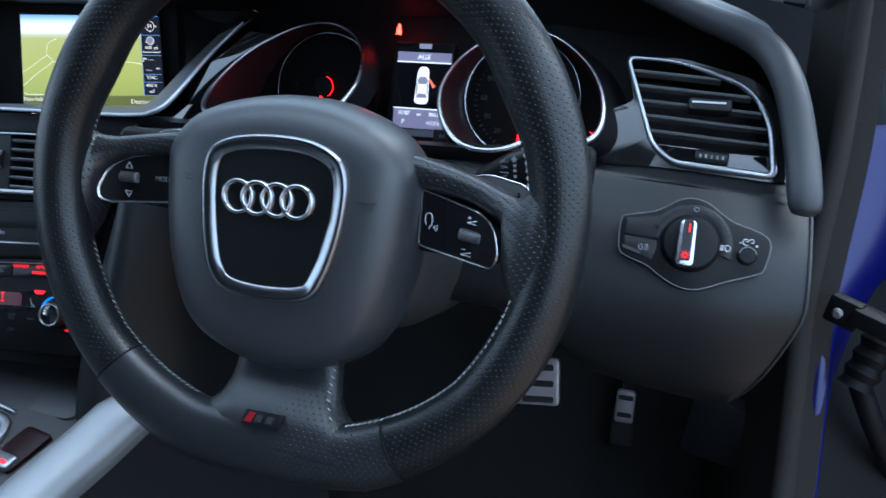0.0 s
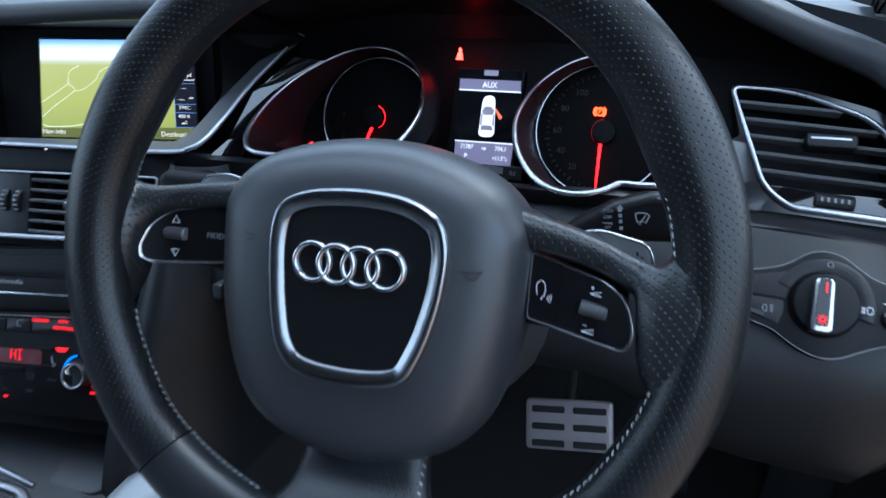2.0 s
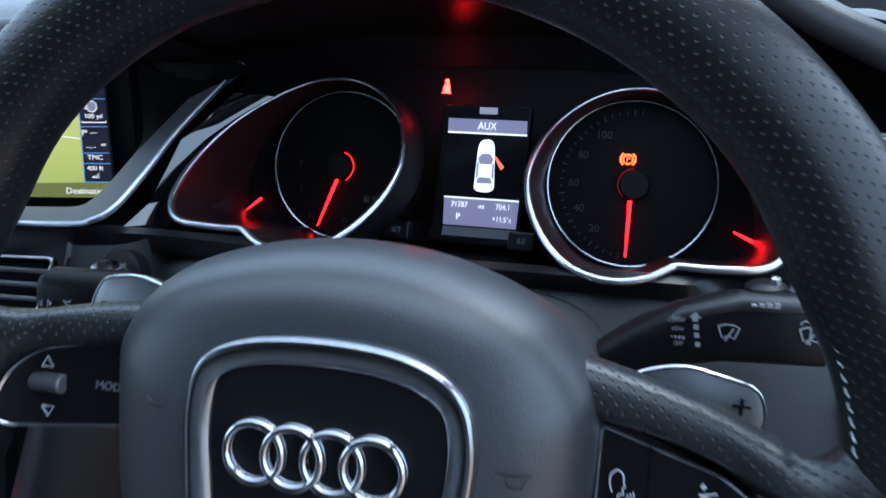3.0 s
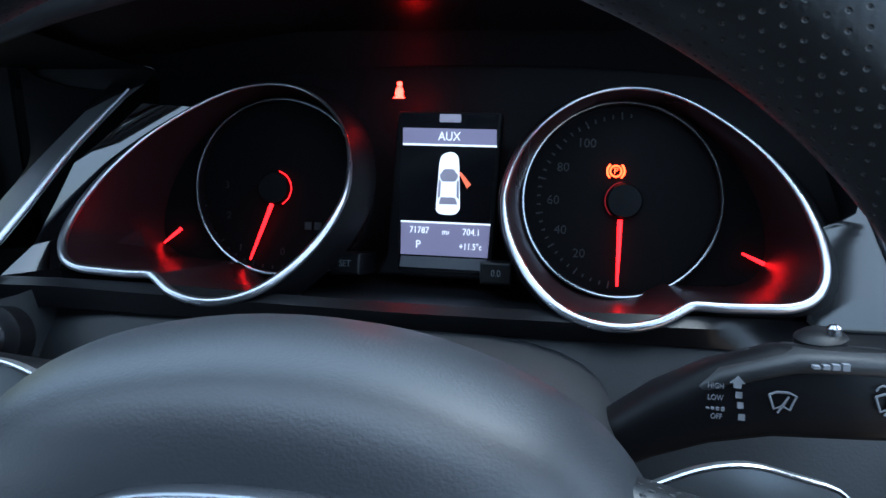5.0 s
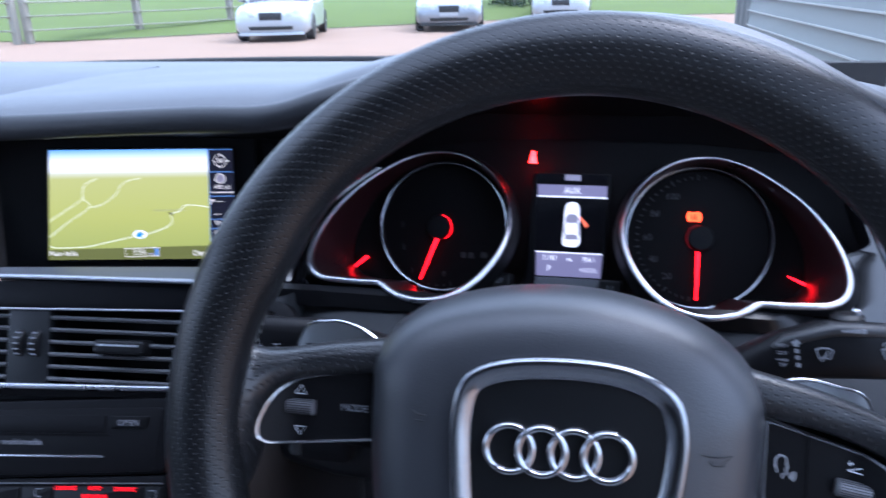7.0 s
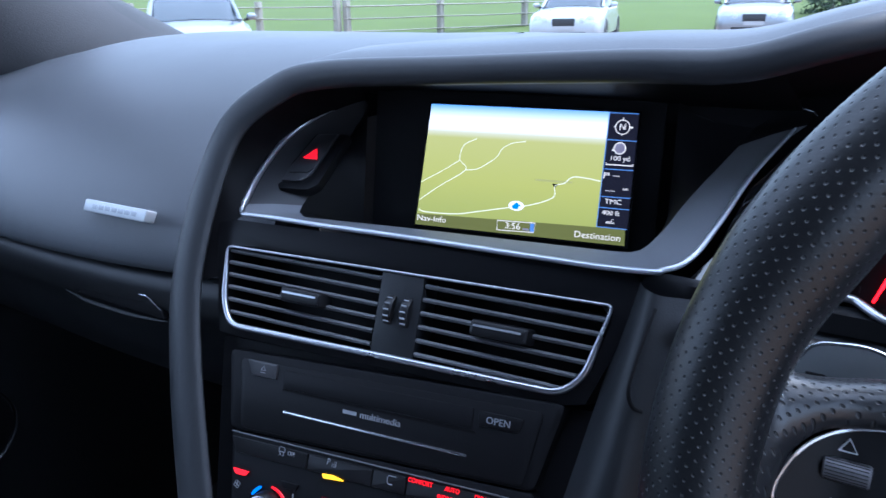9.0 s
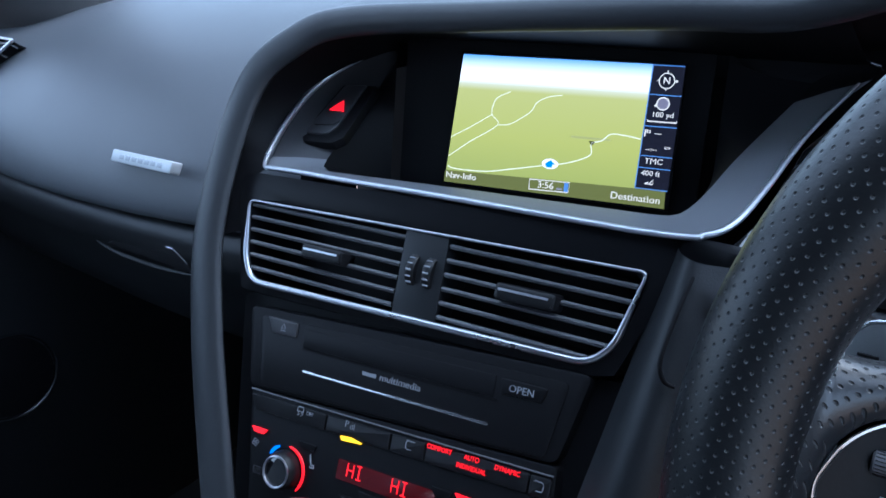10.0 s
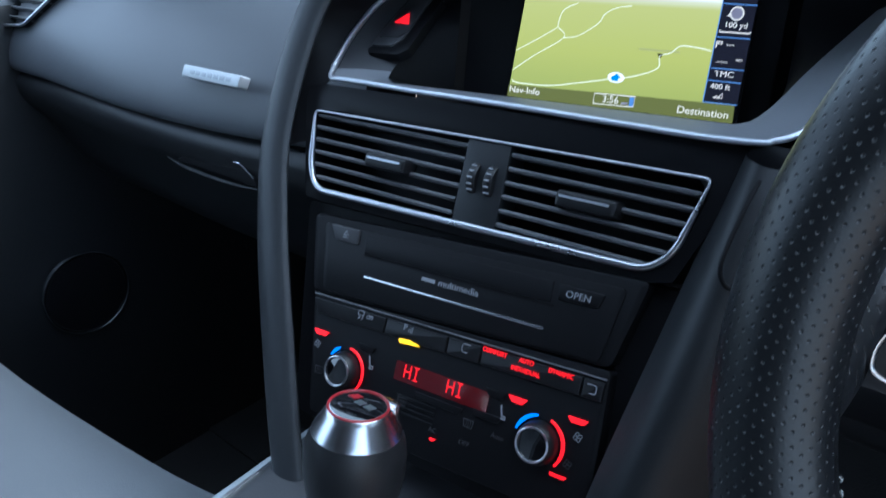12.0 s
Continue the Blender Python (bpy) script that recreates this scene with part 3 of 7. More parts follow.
up_edge = curve([M(0.160, 0.009, -0.001), G(-0.174, -0.0035, -0.003), G(-0.126, -0.0035, -0.003), G(0.0, -0.004, -0.006), G(0.124, -0.0035, -0.003), V(-0.074, -0.0460, -0.003), V(-0.010, -0.0462, -0.003), V(0.0705, -0.0510, -0.003)], 8)
dash_part("lacquered_band", sheet([low_edge, mid_edge, up_edge]), SATINBLACK, "satin black inlay strip below the dials")
WING_V = (-0.007, -0.0095, -0.011, -0.0055, 0.0005, -0.002, -0.004)
left_fill = list(zip([M(u, v, -0.0035 + w) for (u, v), w in zip(((0.160, 0.009), (0.170, 0.016), (0.1785, 0.035), (0.1845, 0.058), (0.190, 0.079), (0.197, 0.095), (0.210, 0.125)), WING_V)],
                     [G(u, v, -0.003 + w) for (u, v), w in zip(((-0.174, -0.0035), (-0.184, 0.008), (-0.186, 0.030), (-0.182, 0.050), (-0.1755, 0.071), (-0.166, 0.088), (-0.145, 0.118)), WING_V)]))
dash_part("lacquered_wing", sheet([curve([a, tuple(0.5 * (p + q) for p, q in zip(a, b)), b], 4) for a, b in left_fill]), PIANO, "gloss black inlay beside the dials", sharp=12)
SV_OUT = rounded([(-0.0555, 0.0400), (-0.0150, 0.0385), (0.0380, 0.0195), (0.0555, -0.006), (0.0615, -0.0490), (-0.0120, -0.0445), (-0.0290, -0.0320)], [0.006, 0.02, 0.02, 0.02, 0.006, 0.006, 0.014])
border = rounded([(-0.0695, -0.0500), (-0.0692, -0.036), (-0.0690, -0.020), (-0.0680, -0.0060), (-0.0475, 0.0045), (-0.0580, 0.0420), (-0.012, 0.0415), (0.044, 0.0270), (0.060, 0.0105), (0.0690, -0.016), (0.0705, -0.0545), (-0.012, -0.0495)], [0.003, 0.008, 0.012, 0.005, 0.003, 0.003, 0.01, 0.02, 0.02, 0.02, 0.003, 0.01])
ring_in, ring_out = resample(SV_OUT, 96, (0.0, -0.006)), resample(border, 96, (0.0, -0.006))
part("vent_inlay", loft([[(x, y, 0.0) for x, y in ring_in], [(x + (p - x) * 0.9, y + (q - y) * 0.9, 0.0004) for (x, y), (p, q) in zip(ring_in, ring_out)], [(x, y, -0.0006) for x, y in ring_out], [(x, y, -0.02) for x, y in ring_out]]), WING, dash, "gloss black inlay round the side vent", INV @ SIDE_VENT)
# Added hidden box, meant to stop outside light leaking in behind the fascia.
dash_part("light_stop", box(-0.15, 0.24, 0.455, 0.465, 0.72, 0.96), BLACK)
dash_part("display_shelf", sheet([[(x, y, z) for x in (0.27, 0.32, 0.37, 0.42, 0.47)] for y, z in ((0.263, 0.8815), (0.275, 0.881), (0.30, 0.868), (0.345, 0.849), (0.40, 0.845))]), DASH_LOW, "dark grey shelf below the display")

# ---------------- instrument cluster ----------------
cluster = thing("instrument_cluster", DIALS, "twin-dial instrument cluster with chrome bezels and red needles", "instrument cluster")
CI = DIALS.inverted()
LOOP = [(0.0388, 0.055), (0.041, 0.072), (0.0465, 0.090), (0.056, 0.106), (0.069, 0.1195), (0.084, 0.128), (0.100, 0.1305), (0.115, 0.1275), (0.130, 0.119), (0.146, 0.104), (0.160, 0.086), (0.1705, 0.064),
        (0.1758, 0.044), (0.1772, 0.028), (0.1755, 0.0155), (0.170, 0.006), (0.161, 0.0012), (0.148, 0.0), (0.134, -0.0006), (0.1235, -0.0004), (0.1195, -0.0018), (0.110, -0.0085), (0.100, -0.0122), (0.090, -0.0133),
        (0.080, -0.0118), (0.070, -0.0075), (0.061, 0.0), (0.0525, 0.011), (0.0455, 0.0245), (0.041, 0.0385)]
for side in (1, -1):
    pts = [(side * u - 0.0034, v) for u, v in LOOP]
    pts3 = [G(u, v) for u, v in curve(pts, 4, True)]
    loc = [tuple(CI @ Vector(p)) for p in pts3]
    part("bezel", tube(loc, [0.0010 + 0.0012 * max(0, min(1, (0.10 - v) / 0.08)) for u, v in curve(pts, 4, True)], True, 10), BRIGHT, cluster, "slim chrome bezel")
    mid = (side * 0.10, 0.01)
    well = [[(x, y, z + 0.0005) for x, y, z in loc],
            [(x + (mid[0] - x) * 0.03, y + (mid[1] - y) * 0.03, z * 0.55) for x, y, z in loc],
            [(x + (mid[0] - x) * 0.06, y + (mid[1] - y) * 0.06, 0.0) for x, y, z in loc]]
    part("well", loft(well), WELL, cluster, "glossy dark dial well, tinted for the red needle glow")
    part("dial_face", loft([[(x + (mid[0] - x) * 0.03, y + (mid[1] - y) * 0.03, -0.001) for x, y, z in loc],
                            [(mid[0], mid[1], -0.001) for _ in loc]]), DIAL, cluster, "black dial face")
    # lacquered surround of the bezel
    skirt = [[(x, y, z) for x, y, z in loc],
             [(x + (x - mid[0]) * 0.05, y + (y - mid[1]) * 0.04, z - 0.004) for x, y, z in loc],
             [(x + (x - mid[0]) * (0.08 if side * (x - mid[0]) < 0 else 0.26), y + (y - mid[1]) * 0.12, z - 0.035) for x, y, z in loc]]
    part("surround", loft(skirt), BLACK, cluster, "black bezel surround")
    rc, rr_ = ((0.0932, 0.0052), 0.0527) if side > 0 else ((-0.1013, 0.0058), 0.0510)
    part("dial_ring", tube([(x, y, 0.006) for x, y in circle(rr_, *rc, n=64)], 0.0010, True, 8), SHIELD_METAL, cluster, "thin satin ring")
    part("dial_wall", loft([[(x, y, 0.006) for x, y in circle(rr_, *rc, n=64)], [(x, y, 0.0) for x, y in circle(rr_ - 0.001, *rc, n=64)]]), BLACK, cluster)

# needles, scales and lamps on the dials
def needle(p, q, r=0.0013, z=0.004):
    a, b = Vector((*p, z)), Vector((*q, z))
    return tube([a, a.lerp(b, 0.5), b], [r * 0.5, r * 0.85, r * 1.05], seg=8)


part("speed_needle", needle((0.0935, -0.0415), (0.0935, -0.0054)), RED_GLOW, cluster, "lit red needle")
part("rev_needle", needle((-0.1179, -0.0375), (-0.1059, -0.0043)), RED_GLOW, cluster, "lit red needle")
part("temperature_needle", needle((-0.1735, -0.0305), (-0.1625, -0.0212), 0.0011), RED_GLOW, cluster, "short lit red needle")
part("fuel_needle", needle((0.1571, -0.0205), (0.1690, -0.0258), 0.0011), RED_GLOW, cluster, "short lit red needle")
for cx_ in (0.0955, -0.1055):
    part("needle_hub", moved(lathe([(0.0098, 0.0), (0.0098, 0.003), (0.0088, 0.0045), (0.0, 0.0047)], 28, cap=False), pose(cx_, 0.005, 0)), BLACK, cluster, "round black needle hub")
    a0, a1 = (100, 230) if cx_ > 0 else (-60, 75)
    arc = [(cx_ + 0.0104 * math.cos(radians(a0 + (a1 - a0) * k / 14)), 0.005 + 0.0104 * math.sin(radians(a0 + (a1 - a0) * k / 14)), 0.002) for k in range(15)]
    part("hub_glow", tube(arc, 0.00028, seg=6), RED_DIM if cx_ > 0 else RED_GLOW, cluster, "faint red rim light")


def dial_mark(cx_, cy_, r0, r1, deg, w):
    c, s = math.cos(radians(deg)), math.sin(radians(deg))
    return [(cx_ + r0 * c - w * s, cy_ + r0 * s + w * c), (cx_ + r0 * c + w * s, cy_ + r0 * s - w * c), (cx_ + r1 * c + w * s, cy_ + r1 * s - w * c), (cx_ + r1 * c - w * s, cy_ + r1 * s + w * c)]


for cx_, n_, first, step, which in ((0.0955, 30, 262, -6.0, "speed_scale"), (-0.1055, 14, 285, -7.5, "rev_scale")):
    bm_ = bmesh.new()
    for k in range(n_):
        long_ = k % 4 == 0
        prism(dial_mark(cx_, 0.005, 0.0445 if long_ else 0.0455, 0.0485 if long_ else 0.0475, first + step * k, 0.0004), 0.0, 0.0006, bm=bm_)
    part(which, bm_, DIM_INK, cluster, "fine dark grey scale marks")
for body, u, v in (("20", 0.0724, -0.0248), ("40", 0.0617, -0.0122), ("60", 0.0570, 0.0042), ("80", 0.0617, 0.0224), ("100", 0.074, 0.036)):
    part("numeral", writing(body, 0.0070, u, v, 0.0004), DIM_INK, cluster)
for body, u, v in (("0", -0.0996, -0.0323), ("1", -0.126, -0.031), ("2", -0.134, -0.012), ("3", -0.136, 0.006)):
    part("numeral", writing(body, 0.0062, u, v, 0.0004), DIM_INK, cluster)
part("dial_emblem", joined(bars([(-0.0845, -0.0162, 0.004, 0.0045), (-0.0785, -0.0162, 0.004, 0.0045), (-0.068, -0.0155, 0.005, 0.0045)], 0.0, 0.0006)), DIM_INK, cluster, "dim grey model emblem")
# seat-belt lamp
part("belt_lamp", joined(prism(circle(0.0015, -0.0331, 0.0674, 12), 0.0, 0.0006), prism(rounded([(-0.0352, 0.0600), (-0.0310, 0.0600), (-0.0308, 0.0636), (-0.0318, 0.0656), (-0.0344, 0.0656), (-0.0354, 0.0636)], 0.0006), 0.0, 0.0006), line([(-0.0362, 0.0596), (-0.0300, 0.0596)], 0.0005, 0.0003)), BELT_RED, cluster, "lit red seat-belt warning lamp")
# parking brake lamp: a ring between two arcs with a P
def arc_pts(cx_, cy_, r, a, b, n=12):
    return [(cx_ + r * math.cos(radians(a + (b - a) * k / n)), cy_ + r * math.sin(radians(a + (b - a) * k / n))) for k in range(n + 1)]


part("brake_lamp", joined(line(arc_pts(0.0902, 0.0211, 0.0030, 0, 360, 20), 0.0005, 0.0012), line(arc_pts(0.0902, 0.0211, 0.0046, 130, 230), 0.0006, 0.0012), line(arc_pts(0.0902, 0.0211, 0.0046, -50, 50), 0.0006, 0.0012),
                        writing("P", 0.0046, 0.0902, 0.0211, 0.0012)), RED_HOT, cluster, "lit red parking-brake lamp")
# driver display between the dials
part("display_frame", prism(rounded([(-0.0400, -0.0420), (0.0290, -0.0420), (0.0262, -0.0300), (0.0275, 0.0505), (-0.0310, 0.0505), (-0.0340, -0.0300)], 0.002), 0.0, 0.010, 0.002), BLACK, cluster, "black display frame")
part("display_glass", prism([(-0.0270, -0.0385), (0.0215, -0.0385), (0.0258, 0.0490), (-0.0288, 0.0490)], 0.009, 0.0106), DISPLAY, cluster, "dark display glass")
Z0, Z1 = 0.0100, 0.0112
part("display_header", prism([(-0.0272, 0.0322), (0.0252, 0.0322), (0.0250, 0.0410), (-0.0275, 0.0410)], Z0, Z1), LILAC, cluster, "lilac-grey display header")
part("display_footer", prism([(-0.0258, -0.0295), (0.0230, -0.0295), (0.0237, -0.0118), (-0.0263, -0.0112)], Z0, Z1), LILAC, cluster, "lilac-grey display footer")
part("display_foot", prism([(-0.0262, -0.0366), (0.0208, -0.0366), (0.0226, -0.0304), (-0.0255, -0.0304)], Z0, Z1), GREYTRIM, cluster, "grey strip under the display")
for v_, a_, b_ in ((0.0318, -0.0272, 0.0254), (-0.0112, -0.0264, 0.0238)):
    part("display_line", bars([((a_ + b_) / 2, v_, b_ - a_, 0.0010)], Z0, Z1 + 0.0004), LCD_WHITE, cluster, "white dividing line")
for body, size, u, v, wide in (("AUX", 0.0070, -0.0010, 0.0364, 0.86), ("71787", 0.0052, -0.0157, -0.0158, 0.86), ("mi", 0.0046, -0.0008, -0.0163, 0.86), ("704.1", 0.0052, 0.0136, -0.0160, 0.86), ("P", 0.0062, -0.0160, -0.0238, 0.9), ("+11.5°c", 0.0050, 0.0134, -0.0240, 0.82)):
    part("display_text", writing(body, size, u, v, Z1 + 0.0003, squeeze=wide), LCD_WHITE, cluster, "white display lettering")
CAR = rounded([(-0.0070, -0.0045), (-0.0060, 0.0225), (-0.0050, 0.0262), (-0.0018, 0.0280), (0.0018, 0.0280), (0.0042, 0.0262), (0.0050, 0.0225), (0.0066, -0.0035), (0.0045, -0.0062), (0.0000, -0.0068), (-0.0048, -0.0064)], 0.0018)
part("display_car", prism(CAR, Z0, Z1), LCD_WHITE, cluster, "white car outline seen from above")
part("display_car_glass", prism(rounded([(-0.0056, 0.0150), (-0.0030, 0.0186), (0.0022, 0.0186), (0.0050, 0.0152), (0.0036, 0.0118), (-0.0040, 0.0116)], 0.0008), Z0, Z1 + 0.0004), LCD_GREY, cluster, "grey car windscreen")
part("display_car_glass", prism(rounded([(-0.0045, 0.0030), (0.0037, 0.0030), (0.0053, -0.0008), (-0.0054, -0.0010)], 0.0008), Z0, Z1 + 0.0004), LCD_GREY, cluster, "grey car rear window")
for s_ in (-1, 1):
    part("display_car_side", prism([(s_ * 0.0060 - 0.0002, 0.0020), (s_ * 0.0056 - 0.0002, 0.0128), (s_ * 0.0044 - 0.0002, 0.0118), (s_ * 0.0046 - 0.0002, 0.0034)], Z0, Z1 + 0.0004), LCD_GREY, cluster, "grey side windows")
part("display_door", prism([(0.0054, 0.0160), (0.0061, 0.0175), (0.0122, 0.0105), (0.0100, 0.0083)], Z0, Z1 + 0.0004), LCD_RED, cluster, "red open door sign")
part("display_notch", prism(rrect(0.0120, 0.0044, 0.0005, -0.0010, 0.0467), Z0, Z1), LCD_GREY, cluster, "grey tab over the display")
for u, v, body in ((-0.0515, -0.0356, "SET"), (0.0300, -0.0368, "0.0")):
    key = part("reset_key", prism(rrect(0.017, 0.012, 0.001, u, v), 0.0, 0.032, 0.0015), BUTTON, cluster, "small dark push key")
    part("key_text", writing(body, 0.0050, u, v, 0.0322, squeeze=0.85), GREY_INK, key)

# ---------------- steering wheel ----------------
wheel = thing("steering_wheel", WHEEL, "black leather three-spoke steering wheel with a flat bottom", "steering wheel")


def rim_mesh(seg_a=192, seg_b=28):
    bm = bmesh.new()
    uvl = bm.loops.layers.uv.new("UVMap")
    rings, lens = [], []
    for i in range(seg_a):
        a = 2 * math.pi * i / seg_a - math.pi / 2
        c, s = math.cos(a), math.sin(a)
        bottom = max(0, -s - 0.62) / 0.38
        half = 0.0160 + 0.0040 * bottom ** 1.2
        grip = math.exp(-((abs(math.degrees(math.atan2(s, abs(c)))) - 28) / 10) ** 2) * (1 if s > 0 else 0.35)
        half += 0.0016 * grip
        deep = 0.0165 + 0.0012 * grip
        rad = 0.1793 - half
        x, y = rad * c, rad * s
        if y < -0.150:
            y = -0.150 - (-y - 0.150) * 0.35
        ring = []
        for k in range(seg_b):
            b = 2 * math.pi * k / seg_b
            q = 1.0 + 0.06 * math.cos(2 * b)
            ring.append(bm.verts.new((x + c * half * math.cos(b) * q, y + s * half * math.cos(b) * q, -0.012 + deep * math.sin(b) * q)))
        rings.append(ring)
    for i in range(seg_a):
        p, q = rings[i], rings[(i + 1) % seg_a]
        for k in range(seg_b):
            j = (k + 1) % seg_b
            f = bm.faces.new((p[k], q[k], q[j], p[j]))
            u0, u1 = 1.045 * i / seg_a, 1.045 * (i + 1) / seg_a
            v0, v1 = 0.112 * k / seg_b, 0.112 * (k + 1) / seg_b
            for lo, uvv in zip(f.loops, ((u0, v0), (u1, v0), (u1, v1), (u0, v1))):
                lo[uvl].uv = uvv
    return bm


rim = part("rim", rim_mesh(), PERFORATED, wheel, "perforated black leather rim", pose(0.0056, -0.001, -0.002, 0, 1.67, 0), sharp=180)


def rim_centre(deg):
    a = radians(deg)
    c, s = math.cos(a), math.sin(a)
    bottom = max(0, -s - 0.62) / 0.38
    half = 0.0160 + 0.0040 * bottom ** 1.2
    x, y = (0.1793 - half) * c, (0.1793 - half) * s
    if y < -0.150:
        y = -0.150 - (-y - 0.150) * 0.35
    return x, y, c, s, half


# smooth leather sections, seams and stitches
def rim_sleeve(a0, a1, grow=0.0006):
    rows = []
    for i in range(25):
        x, y, c, s, half = rim_centre(a0 + (a1 - a0) * i / 24)
        rows.append([(x + c * (half + grow) * math.cos(b) * (1 + 0.06 * math.cos(2 * b)), y + s * (half + grow) * math.cos(b) * (1 + 0.06 * math.cos(2 * b)), -0.012 + (0.0165 + grow) * math.sin(b) * (1 + 0.06 * math.cos(2 * b)))
                     for b in (2 * math.pi * k / 28 for k in range(28))])
    bm = loft(rows, True)
    uvl = bm.loops.layers.uv.new("UVMap")
    for f in bm.faces:
        for lo in f.loops:
            lo[uvl].uv = (lo.vert.co.x, lo.vert.co.y)
    return bm


part("rim_cover", rim_sleeve(226, 300), HALF_PERFORATED, rim, "black leather lower section, part perforated", sharp=180)
for deg in (226, 300):
    x, y, c, s, half = rim_centre(deg)
    part("seam", tube([(x + c * (half + 0.0005) * math.cos(b) * (1 + 0.06 * math.cos(2 * b)), y + s * (half + 0.0005) * math.cos(b) * (1 + 0.06 * math.cos(2 * b)), -0.012 + 0.0170 * math.sin(b) * (1 + 0.06 * math.cos(2 * b))) for b in (2 * math.pi * k / 28 for k in range(28))], 0.0007, True, 6), BLACK, rim)
bm_ = bmesh.new()
for k in range(150):
    deg = 150 + (390 - 150) * k / 150
    if 172 < deg < 196 or 345 < deg < 368 or 246 < deg < 290:
        continue
    x, y, c, s, half = rim_centre(deg)
    b = radians(176 - 20 * c)
    base = Vector((x + c * (half * 1.06 + 0.0008) * math.cos(b), y + s * (half * 1.06 + 0.0008) * math.cos(b), -0.012 + 0.0178 * math.sin(b)))
    t_ = Vector((-s, c, 0.0))
    tube([base - t_ * 0.0010 + Vector((0, 0, 0.0010)), base + Vector((-c, -s, 0.3)) * 0.0003, base + t_ * 0.0010 - Vector((0, 0, 0.0010))], 0.00033, seg=5, bm=bm_)
tagged(part("stitching", bm_, THREAD, rim, "grey cross stitching along the inner rim"), kind="stuff")

# airbag pad
PAD_OUT = curve([(-0.088, 0.010), (-0.085, 0.034), (-0.064, 0.0535), (-0.022, 0.0640), (0.022, 0.0630), (0.061, 0.0500), (0.081, 0.031), (0.085, 0.010), (0.081, -0.036), (0.067, -0.078), (0.042, -0.101), (0.0, -0.1115), (-0.042, -0.103), (-0.070, -0.082), (-0.085, -0.038)], 5, True)
pad_c = (0.0, -0.014)


def pad_ring(k, w, kx=1.0):
    return [(pad_c[0] + (x - pad_c[0]) * k * kx, pad_c[1] + (y - pad_c[1]) * k, w) for x, y in PAD_OUT]


part("airbag_pad", loft([pad_ring(0.96, -0.062), pad_ring(1.0, -0.048), pad_ring(0.993, -0.038), pad_ring(0.976, -0.0295), pad_ring(0.952, -0.0225), pad_ring(0.922, -0.0170), pad_ring(0.885, -0.0128), pad_ring(0.84, -0.0097), pad_ring(0.78, -0.0072), pad_ring(0.70, -0.0052), pad_ring(0.5, -0.0030), pad_ring(0.2, -0.0025)], True, True, True), PAD, wheel, "dark grey moulded airbag cover", sharp=180)
SHIELD = curve([(-0.0395, 0.0285), (-0.024, 0.0362), (0.002, 0.0388), (0.027, 0.0366), (0.0440, 0.0280), (0.0496, 0.0145), (0.0494, -0.002), (0.0462, -0.0200), (0.0395, -0.0405), (0.0290, -0.0555), (0.0015, -0.0597), (-0.0260, -0.0567), (-0.0375, -0.0455), (-0.0422, -0.0270), (-0.0442, -0.006), (-0.0443, 0.0140)], 5, True)
inner = inset(SHIELD, 0.0094)
frame_ = [[(x, y, -0.006) for x, y in SHIELD], [(x, y, -0.0005) for x, y in SHIELD], [(x, y, 0.0014) for x, y in inset(SHIELD, 0.0007)], [(x, y, 0.0020) for x, y in inset(SHIELD, 0.0017)], [(x, y, 0.0018) for x, y in inset(SHIELD, 0.0034)], [(x, y, 0.0004) for x, y in inset(SHIELD, 0.0084)], [(x, y, -0.0004) for x, y in inset(SHIELD, 0.0090)], [(x, y, -0.004) for x, y in inner]]
part("shield_frame", loft(frame_, True), SHIELD_METAL, wheel, "satin grey metal shield frame", sharp=60)
part("shield_field", prism(inset(SHIELD, 0.0086), -0.006, -0.0012), EMBLEM_FIELD, wheel, "matt black field in the shield")
for k in range(4):
    part("ring_side", tube([(x, y, -0.0008) for x, y in circle(0.0094, -0.0196 + 0.01293 * k, 0.0009, 36)], 0.0015, True, 10), SHIELD_METAL, wheel, "darker side of the chrome ring")
    part("emblem_ring", tube([(x, y, 0.0012 + 0.0004 * (k % 2)) for x, y in circle(0.0094, -0.0196 + 0.01293 * k, 0.0009, 36)], 0.0014, True, 12), RING_CHROME, wheel, "polished chrome ring")
part("horn_sign", joined(line([(-0.0615, 0.0118), (-0.0590, 0.0102), (-0.0550, 0.0098)], 0.00035, -0.0040), line([(-0.0600, 0.0078), (-0.0555, 0.0074)], 0.00030, -0.0040)), COLUMN, wheel, "small moulded horn sign")
part("horn_sign", joined(line([(0.0545, 0.0042), (0.0600, 0.0036), (0.0660, 0.0048), (0.0640, 0.0030), (0.0628, 0.0004), (0.0590, 0.0004), (0.0580, 0.0022)], 0.00026, -0.0045)), DASH_LOW, wheel, "small moulded horn sign")

# horizontal spokes with their switch panels
def spoke(rows):
    rows = [[tuple(q[i:i + 3]) for i in range(0, len(q), 3)] for q in curve([sum((tuple(p) for p in r), ()) for r in rows], 5)]
    bm = bmesh.new()
    uvl = bm.loops.layers.uv.new("UVMap")
    vs = [[bm.verts.new(p) for p in r] for r in rows]
    n_ = len(rows[0])
    for i in range(len(rows) - 1):
        for k in range(n_):
            f = bm.faces.new((vs[i][k], vs[i][(k + 1) % n_], vs[i + 1][(k + 1) % n_], vs[i + 1][k]))
            for lo, (a, b) in zip(f.loops, ((i, k), (i, k + 1), (i + 1, k + 1), (i + 1, k))):
                lo[uvl].uv = (abs(rows[a][0][0]), rows[a][b % n_][1] - rows[a][b % n_][2])
    bm.faces.new(vs[0])
    bm.faces.new(vs[-1])
    return bm


